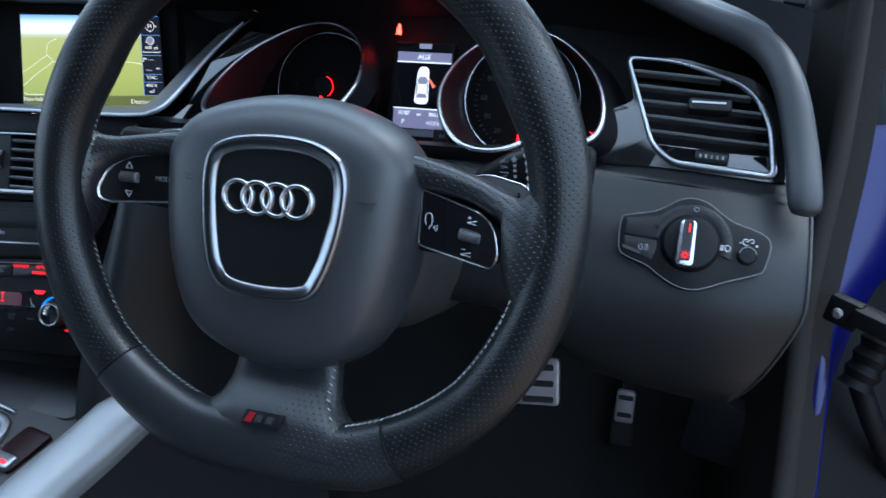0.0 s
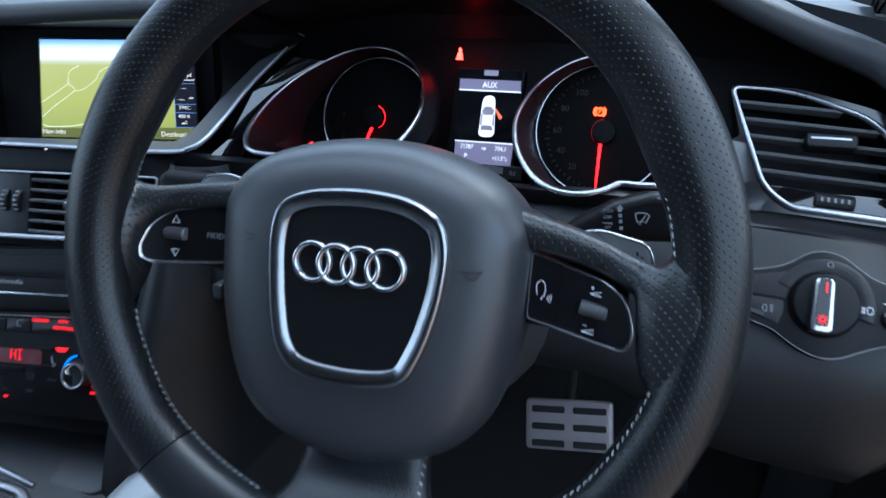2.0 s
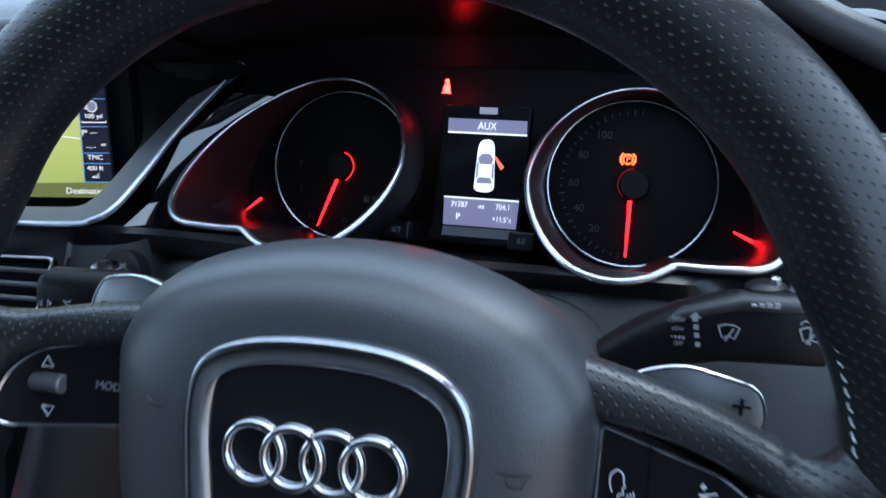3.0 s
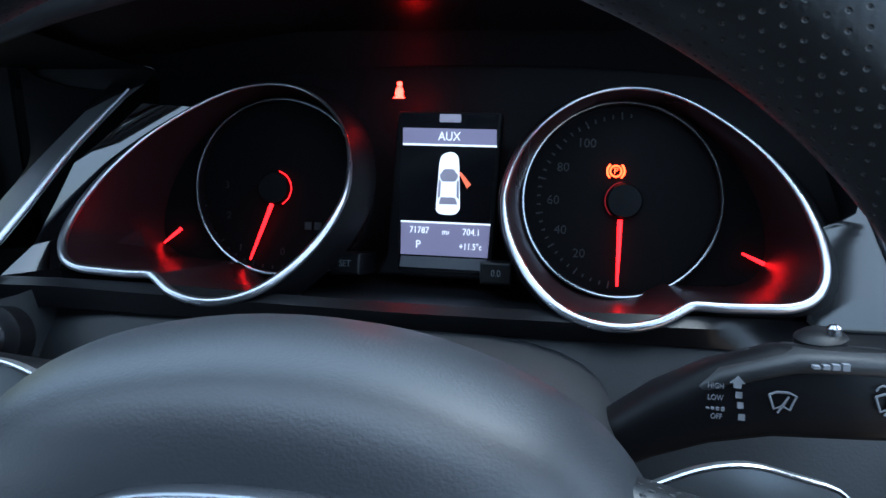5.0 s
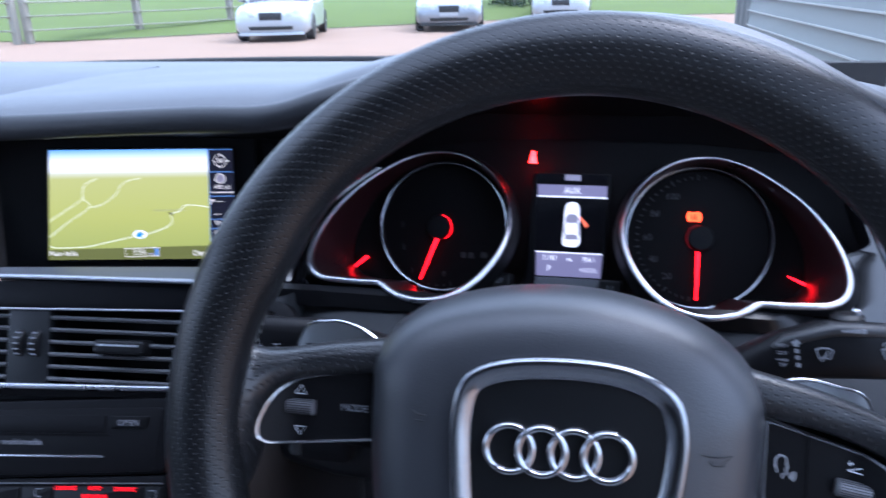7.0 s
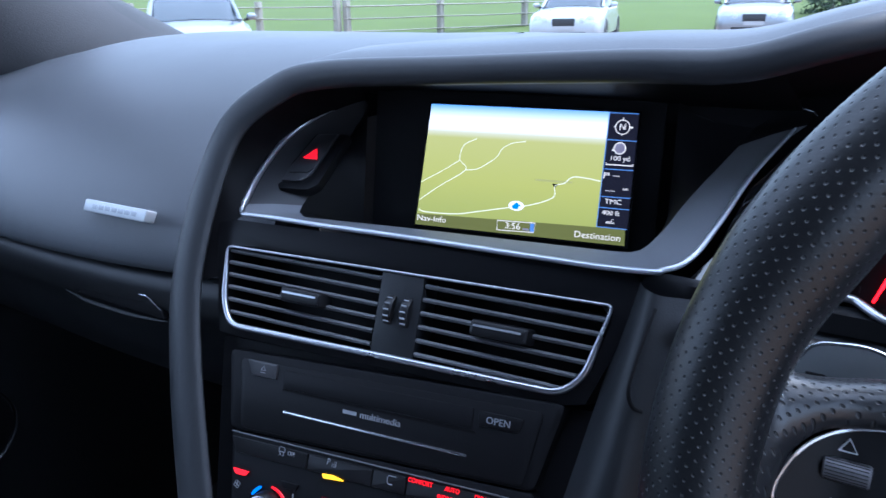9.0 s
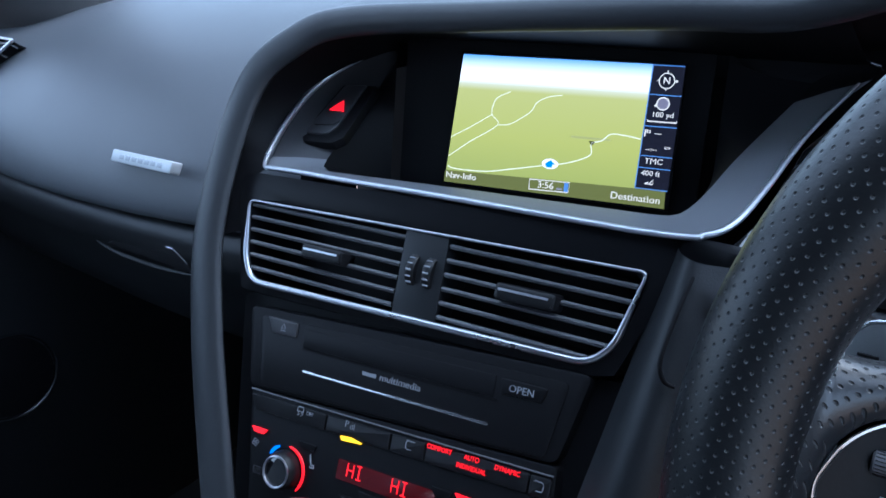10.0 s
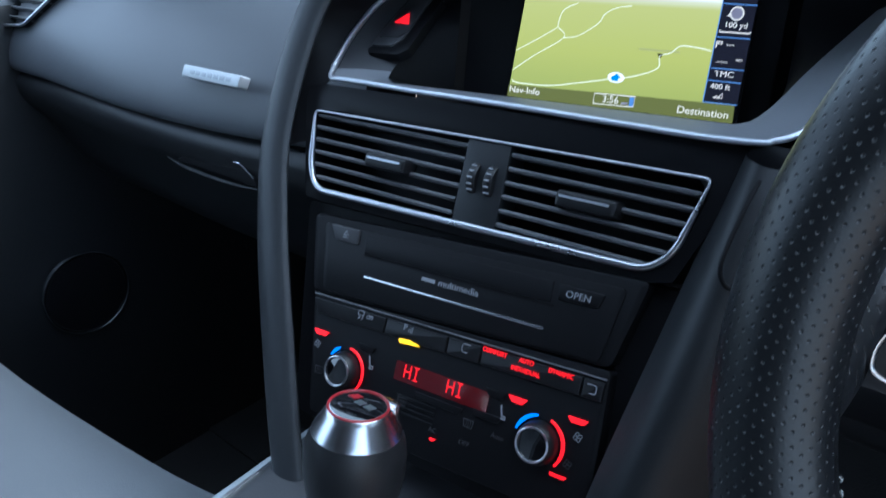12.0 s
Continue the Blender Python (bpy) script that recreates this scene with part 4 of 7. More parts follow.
def oval(x, y0, y1, w0, w1, n=24):
    """A flattened closed section across a spoke."""
    pts = []
    for k in range(n):
        c, d = math.cos(2 * math.pi * k / n), math.sin(2 * math.pi * k / n)
        pts.append((x, (y0 + y1) / 2 + (y1 - y0) / 2 * c, (w0 + w1) / 2 + (w1 - w0) / 2 * math.copysign(abs(d) ** 0.7, d)))
    return pts


part("spoke", spoke([oval(-0.070, 0.0215, 0.0375, -0.050, -0.0260), oval(-0.10, 0.0182, 0.0340, -0.048, -0.0240), oval(-0.117, 0.0160, 0.0312, -0.046, -0.0220), oval(-0.126, 0.0140, 0.0296, -0.044, -0.0190), oval(-0.132, 0.0088, 0.0290, -0.042, -0.0165), oval(-0.1365, -0.0005, 0.0292, -0.040, -0.0140), oval(-0.1393, -0.0220, 0.0298, -0.038, -0.0110), oval(-0.1432, -0.0360, 0.0312, -0.036, -0.0055), oval(-0.149, -0.0460, 0.0350, -0.032, 0.0005), oval(-0.155, -0.0280, 0.0280, -0.028, 0.0040), oval(-0.1600, -0.0150, 0.0150, -0.028, 0.0010)]), SPOKE_SKIN, wheel, "perforated leather spoke", sharp=180)
part("spoke", spoke([oval(0.070, 0.0170, 0.0360, -0.050, -0.0265), oval(0.10, 0.0122, 0.0290, -0.048, -0.0250), oval(0.119, 0.0068, 0.0232, -0.046, -0.0230), oval(0.1300, 0.0010, 0.0190, -0.044, -0.0190), oval(0.1355, -0.0030, 0.0172, -0.042, -0.0160), oval(0.1388, -0.0300, 0.0160, -0.040, -0.0125), oval(0.1450, -0.0450, 0.0155, -0.036, -0.0085), oval(0.1530, -0.0560, 0.0250, -0.032, -0.0062), oval(0.1590, -0.0500, 0.0350, -0.028, -0.0046), oval(0.1650, -0.0330, 0.0290, -0.028, -0.0040), oval(0.1700, -0.0180, 0.0180, -0.028, -0.0090)]), SPOKE_SKIN, wheel, "perforated leather spoke", sharp=180)
part("spoke_core", spoke([oval(-0.070, -0.020, 0.020, -0.06, -0.034), oval(-0.135, -0.014, 0.016, -0.05, -0.034)]), BLACK, wheel)
part("spoke_core", spoke([oval(0.070, -0.024, 0.016, -0.06, -0.034), oval(0.132, -0.026, 0.006, -0.05, -0.034)]), BLACK, wheel)
def panel_mesh(pts, z0, z1, nx=30, ny=6):
    """A flat panel as a grid of strips across its outline, with a skirt down to z0."""
    x0, x1 = min(p[0] for p in pts), max(p[0] for p in pts)
    rows = []
    for i in range(nx + 1):
        x = x0 + (x1 - x0) * (0.5 - 0.5 * math.cos(math.pi * i / nx))
        x = min(max(x, x0 + 1e-5), x1 - 1e-5)
        ys = [p[1] + (q[1] - p[1]) * (x - p[0]) / (q[0] - p[0]) for p, q in zip(pts, pts[1:] + pts[:1]) if (p[0] - x) * (q[0] - x) < 0]
        lo, hi = min(ys), max(ys)
        rows.append([(x, lo, z0)] + [(x, lo + (hi - lo) * k / ny, z1) for k in range(ny + 1)] + [(x, hi, z0)])
    return loft(rows, False)


def dish(bm, side):
    """Bends a flat switch panel towards the driver at its rim end."""
    for v in bm.verts:
        a_ = abs(v.co.x)
        v.co.z += 0.0042 * (a_ - 0.12) / 0.036 + (0.0036 * (max(0, a_ - 0.12) / 0.012) ** 1.5 if side < 0 else 0.0118 * (max(0, a_ - 0.1167) / 0.0193) ** 1.5)
    return bm


PANEL_L = rounded([(-0.0800, 0.0240), (-0.1225, 0.0155), (-0.1322, 0.0080), (-0.1372, -0.0050), (-0.1366, -0.0115), (-0.1320, -0.0141), (-0.0800, -0.0100)], [0.002, 0.008, 0.006, 0.006, 0.002, 0.003, 0.002], 6)
PANEL_R = rounded([(0.0840, 0.0140), (0.0838, -0.0192), (0.1330, -0.0268), (0.1368, -0.0180), (0.1325, -0.0035), (0.1235, 0.0035)], [0.002, 0.003, 0.005, 0.008, 0.010, 0.008], 6)
ZP = -0.0270
for pts, sx, sy, lean, side in ((PANEL_L, -0.1192, 0.0030, 0, -1), (PANEL_R, 0.1167, -0.0101, -8, 1)):
    pan = part("switch_panel", dish(panel_mesh(pts, -0.040, ZP - 0.0004), side), SWITCHBLACK, wheel, "satin black switch panel")
    part("panel_edge", dish(tube([(x, y, ZP - 0.0002) for x, y in pts], 0.0007, True, 6), side), CHROME, pan, "fine chrome edge")
    roll = part("scroll_wheel", moved(lathe([(0.0030, -0.0066), (0.0036, -0.0060), (0.0036, 0.0060), (0.0030, 0.0066)], 24), pose(sx, sy, ZP, 0, 90, lean)), SCROLL, wheel, "knurled silver-grey scroll wheel")
    bm_ = bmesh.new()
    for k in range(9):
        a_ = radians(20 + 140 * k / 8)
        tube([pose(sx, sy, ZP, 0, 0, lean) @ Vector((x_, 0.0036 * math.cos(a_), 0.0036 * math.sin(a_))) for x_ in (-0.0058, 0.0058)], 0.0002, seg=5, bm=bm_)
    tagged(part("knurl", bm_, BUTTON, roll), kind="stuff")
ZI = ZP + 0.0001
part("switch_sign", joined(line([(-0.1222, 0.0090), (-0.1172, 0.0090), (-0.1197, 0.0130), (-0.1222, 0.0090)], 0.00028, ZI), line([(-0.1220, -0.0062), (-0.1170, -0.0062), (-0.1195, -0.0100), (-0.1220, -0.0062)], 0.00028, ZI)), WHITE_INK, wheel, "white arrow outlines")
part("switch_sign", writing("MODE", 0.0046, -0.0945, 0.0036, ZI - 0.0029), GREY_INK, wheel)
part("switch_sign", joined(line([(0.1144, -0.0023), (0.1197, -0.0010), (0.1199, -0.0034), (0.1144, -0.0023)], 0.00028, ZI), line([(0.1145, 0.0006), (0.1163, 0.0006)], 0.00024, ZI), line([(0.1154, -0.0003), (0.1154, 0.0015)], 0.00024, ZI), line([(0.1118, -0.0211), (0.1178, -0.0196), (0.1177, -0.0220), (0.1118, -0.0211)], 0.00028, ZI), line([(0.1122, -0.0180), (0.1142, -0.0180)], 0.00024, ZI)), WHITE_INK, wheel, "white volume wedges")
part("switch_sign", joined(line(curve([(0.0886, -0.0064), (0.0878, -0.0036), (0.0880, -0.0008), (0.0900, 0.0008), (0.0918, -0.0006), (0.0921, -0.0030), (0.0926, -0.0042), (0.0918, -0.0050), (0.0922, -0.0066), (0.0908, -0.0072), (0.0906, -0.0088)], 3), 0.00026, ZI), *[line(arc_pts(0.0924, -0.0072, r_, -50, 30, 6), 0.00022, ZI) for r_ in (0.0012, 0.0022, 0.0032)]), WHITE_INK, wheel, "white speech sign", pose(0, 0, -0.0028))
part("panel_split", line([(0.0985, 0.0110), (0.1000, 0.0090), (0.1000, -0.0215)], 0.0003, ZI - 0.0020), BLACK, wheel)
# lower spoke
def slab(y, half, w0, w1, cx_=0.0, n=20):
    return [(cx_ + half * math.copysign(abs(math.cos(2 * math.pi * k / n)) ** 0.5, math.cos(2 * math.pi * k / n)), y, (w0 + w1) / 2 + (w1 - w0) / 2 * math.copysign(abs(math.sin(2 * math.pi * k / n)) ** 0.6, math.sin(2 * math.pi * k / n))) for k in range(n)]


def lower_spoke():
    rows = [slab(-0.080, 0.036, -0.055, -0.032, 0.002), slab(-0.10, 0.0355, -0.050, -0.028, 0.002), slab(-0.116, 0.037, -0.044, -0.020, 0.003), slab(-0.126, 0.041, -0.038, -0.0105, 0.004), slab(-0.134, 0.050, -0.032, -0.0040, 0.005), slab(-0.142, 0.064, -0.028, -0.0002, 0.005), slab(-0.150, 0.078, -0.026, 0.0016, 0.005), slab(-0.158, 0.080, -0.026, -0.0005, 0.005)]
    rows = [[tuple(q[i:i + 3]) for i in range(0, len(q), 3)] for q in curve([sum((tuple(p) for p in r), ()) for r in rows], 5)]
    bm = loft(rows, True, True, True)
    uvl = bm.loops.layers.uv.new("UVMap")
    for f in bm.faces:
        for lo in f.loops:
            lo[uvl].uv = (lo.vert.co.x, lo.vert.co.y)
    return bm


part("lower_spoke", lower_spoke(), HALF_PERFORATED, wheel, "leather lower spoke, smooth and part perforated", sharp=180)
bm_ = bmesh.new()
for k in range(9):
    p_ = Vector((0.0390 + 0.0002 * k + 0.0012 * max(0, k - 5) ** 1.5, -0.094 - 0.0040 * k, -0.0275 + 0.0022 * k + 0.0007 * max(0, k - 4) ** 1.4))
    tube([p_ + Vector((-0.0008, 0.0008, 0.0003)), p_ + Vector((0.0008, -0.0006, 0.0))], 0.00036, seg=5, bm=bm_)
tagged(part("stitching", bm_, THREAD, wheel, "grey stitching on the lower spoke"), kind="stuff")
AT = pose(0.0045, -0.1330, -0.0010, -22, 0, 0)
badge = part("model_badge", moved(prism(rounded([(-0.0140, -0.0048), (0.0120, -0.0048), (0.0140, 0.0048), (-0.0120, 0.0048)], 0.0012), -0.001, 0.0016, 0.0003), AT), BUTTON, wheel, "small black model badge")
part("badge_flash", moved(prism([(-0.0120, -0.0030), (-0.0072, -0.0030), (-0.0045, 0.0030), (-0.0092, 0.0030)], 0.0, 0.0023), AT), BADGE_RED, badge, "red flash")
for x_ in (-0.0028, 0.0045):
    part("badge_bar", moved(prism([(x_ - 0.0022, -0.0022), (x_ + 0.0022, -0.0022), (x_ + 0.0034, 0.0022), (x_ - 0.0010, 0.0022)], 0.0, 0.0021), AT), DIM_INK, badge, "dull grey bar")
# shift paddles
PADDLE_R = rounded([(0.075, 0.010), (0.100, 0.0225), (0.1125, 0.0250), (0.1385, 0.0195), (0.1420, 0.006), (0.125, -0.014), (0.075, -0.014)], [0.002, 0.006, 0.006, 0.006, 0.006, 0.006, 0.002])
PADDLE_L = rounded([(-0.075, 0.010), (-0.1060, 0.0330), (-0.1200, 0.0372), (-0.1385, 0.0350), (-0.1450, 0.020), (-0.125, -0.010), (-0.075, -0.010)], [0.002, 0.006, 0.006, 0.006, 0.006, 0.006, 0.002])
for pts, sign in ((PADDLE_R, [[(0.1293, 0.0123), (0.1357, 0.0123)], [(0.1325, 0.0092), (0.1325, 0.0154)]]), (PADDLE_L, [[(-0.1385, 0.0235), (-0.1320, 0.0235)]])):
    pad_ = part("shift_paddle", prism(pts, -0.085, -0.080, 0.0012), PADDLE, wheel, "dark silver shift paddle")
    part("paddle_edge", tube([(x, y, -0.0806) for x, y in pts], 0.0008, True, 6), CHROME, pad_, "bright edge")
    part("paddle_sign", joined(*[line(s_, 0.0006, -0.0799) for s_ in sign]), BLACK, pad_)

# steering column shroud and stalks
def shroud(w, hw, up, dn, n=28):
    out = []
    for k in range(n):
        a = 2 * math.pi * k / n
        c, s = math.cos(a), math.sin(a)
        out.append((hw * math.copysign(abs(c) ** 0.7, c), (up if s > 0 else dn) * math.copysign(abs(s) ** 0.7, s), w))
    return out


solid("steering_column", loft([shroud(-0.055, 0.050, 0.032, 0.060), shroud(-0.075, 0.072, 0.034, 0.085), shroud(-0.10, 0.080, 0.034, 0.098), shroud(-0.15, 0.082, 0.034, 0.105), shroud(-0.24, 0.082, 0.032, 0.110)], True, True, True), COLUMN, "dark grey plastic steering column shroud", "steering column", WHEEL)
STALK_R = WHEEL @ pose(0.001, 0.0135, -0.0195)
stalk = thing("wiper_stalk", STALK_R, "black wiper stalk with white printed signs", "control stalk")
def stalk_mesh(rows_):
    rows = []
    for x, y, w, h, d in rows_:
        rows.append([(x, y + h * math.copysign(abs(math.sin(2 * math.pi * k / 24)) ** 0.7, math.sin(2 * math.pi * k / 24)), w + d * math.copysign(abs(math.cos(2 * math.pi * k / 24)) ** 0.7, math.cos(2 * math.pi * k / 24))) for k in range(24)])
    return loft(rows, True, True, True)


part("lever", stalk_mesh(((0.050, -0.016, -0.130, 0.010, 0.012), (0.075, -0.009, -0.127, 0.011, 0.013), (0.092, 0.003, -0.124, 0.0130, 0.013), (0.110, 0.0125, -0.120, 0.0145, 0.012), (0.130, 0.0190, -0.116, 0.0155, 0.0115), (0.150, 0.0205, -0.113, 0.0152, 0.011), (0.1690, 0.0212, -0.111, 0.0145, 0.009), (0.1720, 0.0212, -0.111, 0.0115, 0.007))), STALK, stalk, "black lever")
part("cap_strip", stalk_mesh(((0.098, 0.0125, -0.123, 0.0030, 0.0100), (0.112, 0.0225, -0.119, 0.0040, 0.0118), (0.135, 0.0305, -0.1150, 0.0042, 0.0123), (0.163, 0.0315, -0.1115, 0.0040, 0.0105), (0.1675, 0.0315, -0.1115, 0.0030, 0.007))), COLUMN, stalk, "dark grey upper edge of the lever")
ro = part("rotary_switch", moved(lathe([(0.0085, -0.004), (0.0085, 0.001), (0.0065, 0.0025)], 24), pose(0.146, 0.0362, -0.121, -80, 0, 6)), BUTTON, stalk, "small rotary switch on the lever")
part("switch_tip", moved(lathe([(0.0024, -0.002), (0.0024, 0.002), (0.0012, 0.003)], 14), pose(0.1495, 0.0390, -0.119, -80, 0, 6)), CHROME, ro, "chrome tip")
for b_, y_ in (("HIGH", 0.0208), ("LOW", 0.0168), ("OFF", 0.0104)):
    part("lever_text", writing(b_, 0.0027, 0.1130, y_, -0.1072, align="RIGHT", squeeze=0.80), GREY_INK, stalk, "white lettering")
part("interval_mark", bars([(0.1082 + 0.0016 * k, 0.0131, 0.0010, 0.0004 + 0.0003 * k) for k in range(4)], -0.1080, -0.1068), GREY_INK, stalk)
for x_, y_ in ((0.1177, 0.0184), (0.1183, 0.0150), (0.1190, 0.0110)):
    part("lever_mark", bars([(x_, y_, 0.0021, 0.0021)], -0.1078, -0.1064), GREY_INK, stalk)
part("lever_arrow", prism([(0.1145, 0.0224), (0.1158, 0.0224), (0.1158, 0.0208), (0.1182, 0.0208), (0.1182, 0.0224), (0.1195, 0.0224), (0.1170, 0.0250)], -0.1072, -0.1060), GREY_INK, stalk, "white arrow")


part("interval_mark", bars([(0.1390 + 0.0029 * k, 0.0309 + 0.0002 * k, 0.0021, 0.0009 + 0.0004 * k) for k in range(4)], -0.1030, -0.0998), GREY_INK, stalk)


def wiper_sign(x, y, k=0.8):
    return joined(line([(x - 0.0068 * k, y + 0.0035 * k), (x - 0.003 * k, y + 0.0052 * k), (x + 0.003 * k, y + 0.0052 * k), (x + 0.0068 * k, y + 0.0035 * k), (x + 0.0040 * k, y - 0.004 * k), (x, y - 0.0022 * k), (x - 0.0040 * k, y - 0.004 * k), (x - 0.0068 * k, y + 0.0035 * k)], 0.00042, -0.1040), line([(x - 0.002 * k, y - 0.006 * k), (x + 0.003 * k, y + 0.003 * k)], 0.00042, -0.1040))


part("wiper_sign", moved(wiper_sign(0.1305, 0.0180, 0.62), pose(0, 0, 0.0003)), GREY_INK, stalk, "white wiper sign")
part("wiper_sign", moved(joined(wiper_sign(0.1613, 0.0205, 0.62), line([(0.1613, 0.0168), (0.1611, 0.0250)], 0.00034, -0.1040), line(arc_pts(0.1592, 0.0245, 0.0019, 20, 180, 6), 0.00034, -0.1040), line(arc_pts(0.1632, 0.0245, 0.0019, 0, 160, 6), 0.00034, -0.1040)), pose(0, 0, 0.0032)), GREY_INK, stalk, "white rear wiper and washer sign")
stalk2 = thing("indicator_stalk", WHEEL, "black indicator stalk with white printed signs", "control stalk")
part("lever", stalk_mesh(((-0.050, 0.000, -0.128, 0.012, 0.012), (-0.080, 0.008, -0.118, 0.012, 0.012), (-0.110, 0.017, -0.105, 0.0125, 0.011), (-0.140, 0.0232, -0.092, 0.0130, 0.010), (-0.167, 0.0240, -0.085, 0.0125, 0.009), (-0.1715, 0.0240, -0.085, 0.0095, 0.007))), STALK, stalk2, "black lever")
part("lever_sign", joined(line(arc_pts(-0.1440, 0.0225, 0.0016, -90, 90), 0.0003, -0.0795), line([(-0.1420, 0.0237), (-0.1398, 0.0243)], 0.0003, -0.0795), line([(-0.1420, 0.0225), (-0.1398, 0.0225)], 0.0003, -0.0795), line([(-0.1550, 0.0225), (-0.1532, 0.0239), (-0.1532, 0.0211), (-0.1550, 0.0225)], 0.0003, -0.0770), line([(-0.1490, 0.0225), (-0.1508, 0.0239), (-0.1508, 0.0211), (-0.1490, 0.0225)], 0.0003, -0.0780)), GREY_INK, stalk2, "grey printed signs", pose(-0.0130, -0.0015, 0.0019))
cruise = thing("cruise_stalk", pose(0.222, 0.2, 0.806, 80, 0, 0), "small black cruise-control stalk below the indicator", "control stalk")
part("lever", prism(rrect(0.034, 0.018, 0.005, 0.008, 0), -0.012, 0.006, 0.003), STALK, cruise)
part("lever_tip", prism(rrect(0.008, 0.012, 0.003, -0.012, 0), -0.008, 0.0075, 0.002), COLUMN, cruise)
ign = thing("ignition_knob", pose(0.184, 0.225, 0.877, 62, 0, 0), "small chrome ignition knob on the dash", "knob")
part("cap", lathe([(0.0085, -0.02), (0.0085, 0.0), (0.007, 0.003), (0.0, 0.0035)], 28, cap=False), RING_CHROME, ign, "polished chrome cap")
part("collar", lathe([(0.015, -0.022), (0.015, -0.012), (0.012, -0.010)], 28), BLACK, ign, "black collar")

# ---------------- infotainment screen in its recess ----------------
TRIM_LOW = curve([(-0.1435, 0.010), (-0.138, 0.0008), (-0.120, 0.0012), (0.0, 0.0040), (0.140, 0.0055), (0.160, 0.0085), (0.1715, 0.019), (0.180, 0.044), (0.190, 0.083), (0.207, 0.1256)], 6)
TRIM_TOP = curve([(0.207, 0.1256), (0.209, 0.1455), (0.10, 0.1455), (0.0, 0.1435), (-0.055, 0.141)], 6)
TRIM_LEFT = curve([(-0.055, 0.141), (-0.094, 0.1365), (-0.127, 0.118), (-0.148, 0.085), (-0.1505, 0.045), (-0.1435, 0.010)], 6)
TRIM = TRIM_LOW + TRIM_TOP[1:] + TRIM_LEFT[1:-1]
T_C = (0.03, 0.075)
NT = 144
t_out = resample(TRIM, NT, T_C)
display = thing("infotainment_display", MOUTH, "colour map screen set in a recessed grey surround, shaded black above", "car display")
SI = MOUTH.inverted()
INNER = rounded([(-0.1036, 0.0152), (0.0, 0.0205), (0.1395, 0.0264), (0.1482, 0.043), (0.1563, 0.0709), (0.1691, 0.1031), (0.180, 0.130), (0.186, 0.138), (0.0, 0.1375), (-0.085, 0.130), (-0.1086, 0.120), (-0.1052, 0.1011), (-0.1031, 0.0454), (-0.1068, 0.0289)], [0.004, 0.02, 0.008, 0.01, 0.02, 0.02, 0.01, 0.004, 0.02, 0.02, 0.01, 0.01, 0.01, 0.006])
t_in = resample(INNER, NT, T_C)
s_rect = resample(rrect(0.225, 0.112, 0.006, -0.012, 0.002), NT, (0.0, 0.0))
s_loc = [tuple(SI @ (SCREEN @ Vector((x, y, 0.0)))) for x, y in s_rect]
mouth = [(x, y, 0.0) for x, y in t_out]
lip_ = [(x, y, -0.010) for x, y in t_in]
band = [mouth, [tuple(0.5 * (p + q) + (0.001 if k == 2 else 0) for k, (p, q) in enumerate(zip(a, b))) for a, b in zip(mouth, lip_)], lip_]
CORNER = round(NT * 200.5 / 360)
beside = range(round(NT * 157 / 360), CORNER + 1)
low = [k % NT for k in range(CORNER, NT + round(NT * 17 / 360) + 1)]
high = range(round(NT * 17 / 360), round(NT * 157 / 360) + 1)
part("surround", loft([[r[k] for k in low] for r in band], False), GREYTRIM, display, "satin grey surround")
part("side_surround", loft([[r[k] for k in beside] for r in band], False), CONSOLE, display, "satin graphite side surround")
# Same band as the grey surround; the shade at its top is painted black.
part("upper_surround", loft([[r[k] for k in high] for r in band], False), BLACK, display, "upper surround with its shading put in as black")
part("recess", loft([lip_, [tuple(Vector(a).lerp(Vector(b), 0.5)) for a, b in zip(lip_, s_loc)], s_loc]), BLACK, display, "black recess walls")
part("chrome_line", tube([(x, y, 0.001 + 0.0022 * max(0, min(1, (x - 0.13) / 0.03)) + 0.0012 * max(0, min(1, (-0.075 - x) / 0.03))) for x, y in TRIM_LOW], [0.0018] * (len(TRIM_LOW) - 8) + [0.0018 - 0.00017 * k for k in range(8)], False, 10), EDGE_METAL, display, "slim chrome line under the screen")
part("chrome_line", tube([(x, y, 0.0022) for x, y in TRIM_LEFT], [0.0005 + 0.0019 * min(1, k / 12) for k in range(len(TRIM_LEFT))], False, 10), EDGE_METAL, display, "slim chrome line beside the screen")
part("top_line", tube([(x, y, 0.001) for x, y in TRIM_TOP[4:]], 0.0006, False, 6), CHROME, display, "hairline above the screen")
SM = SI @ SCREEN
part("backplate", prism(rrect(0.21, 0.11, 0.004, -0.012, 0.002), -0.004, -0.001), BLACK, display, "", SM)


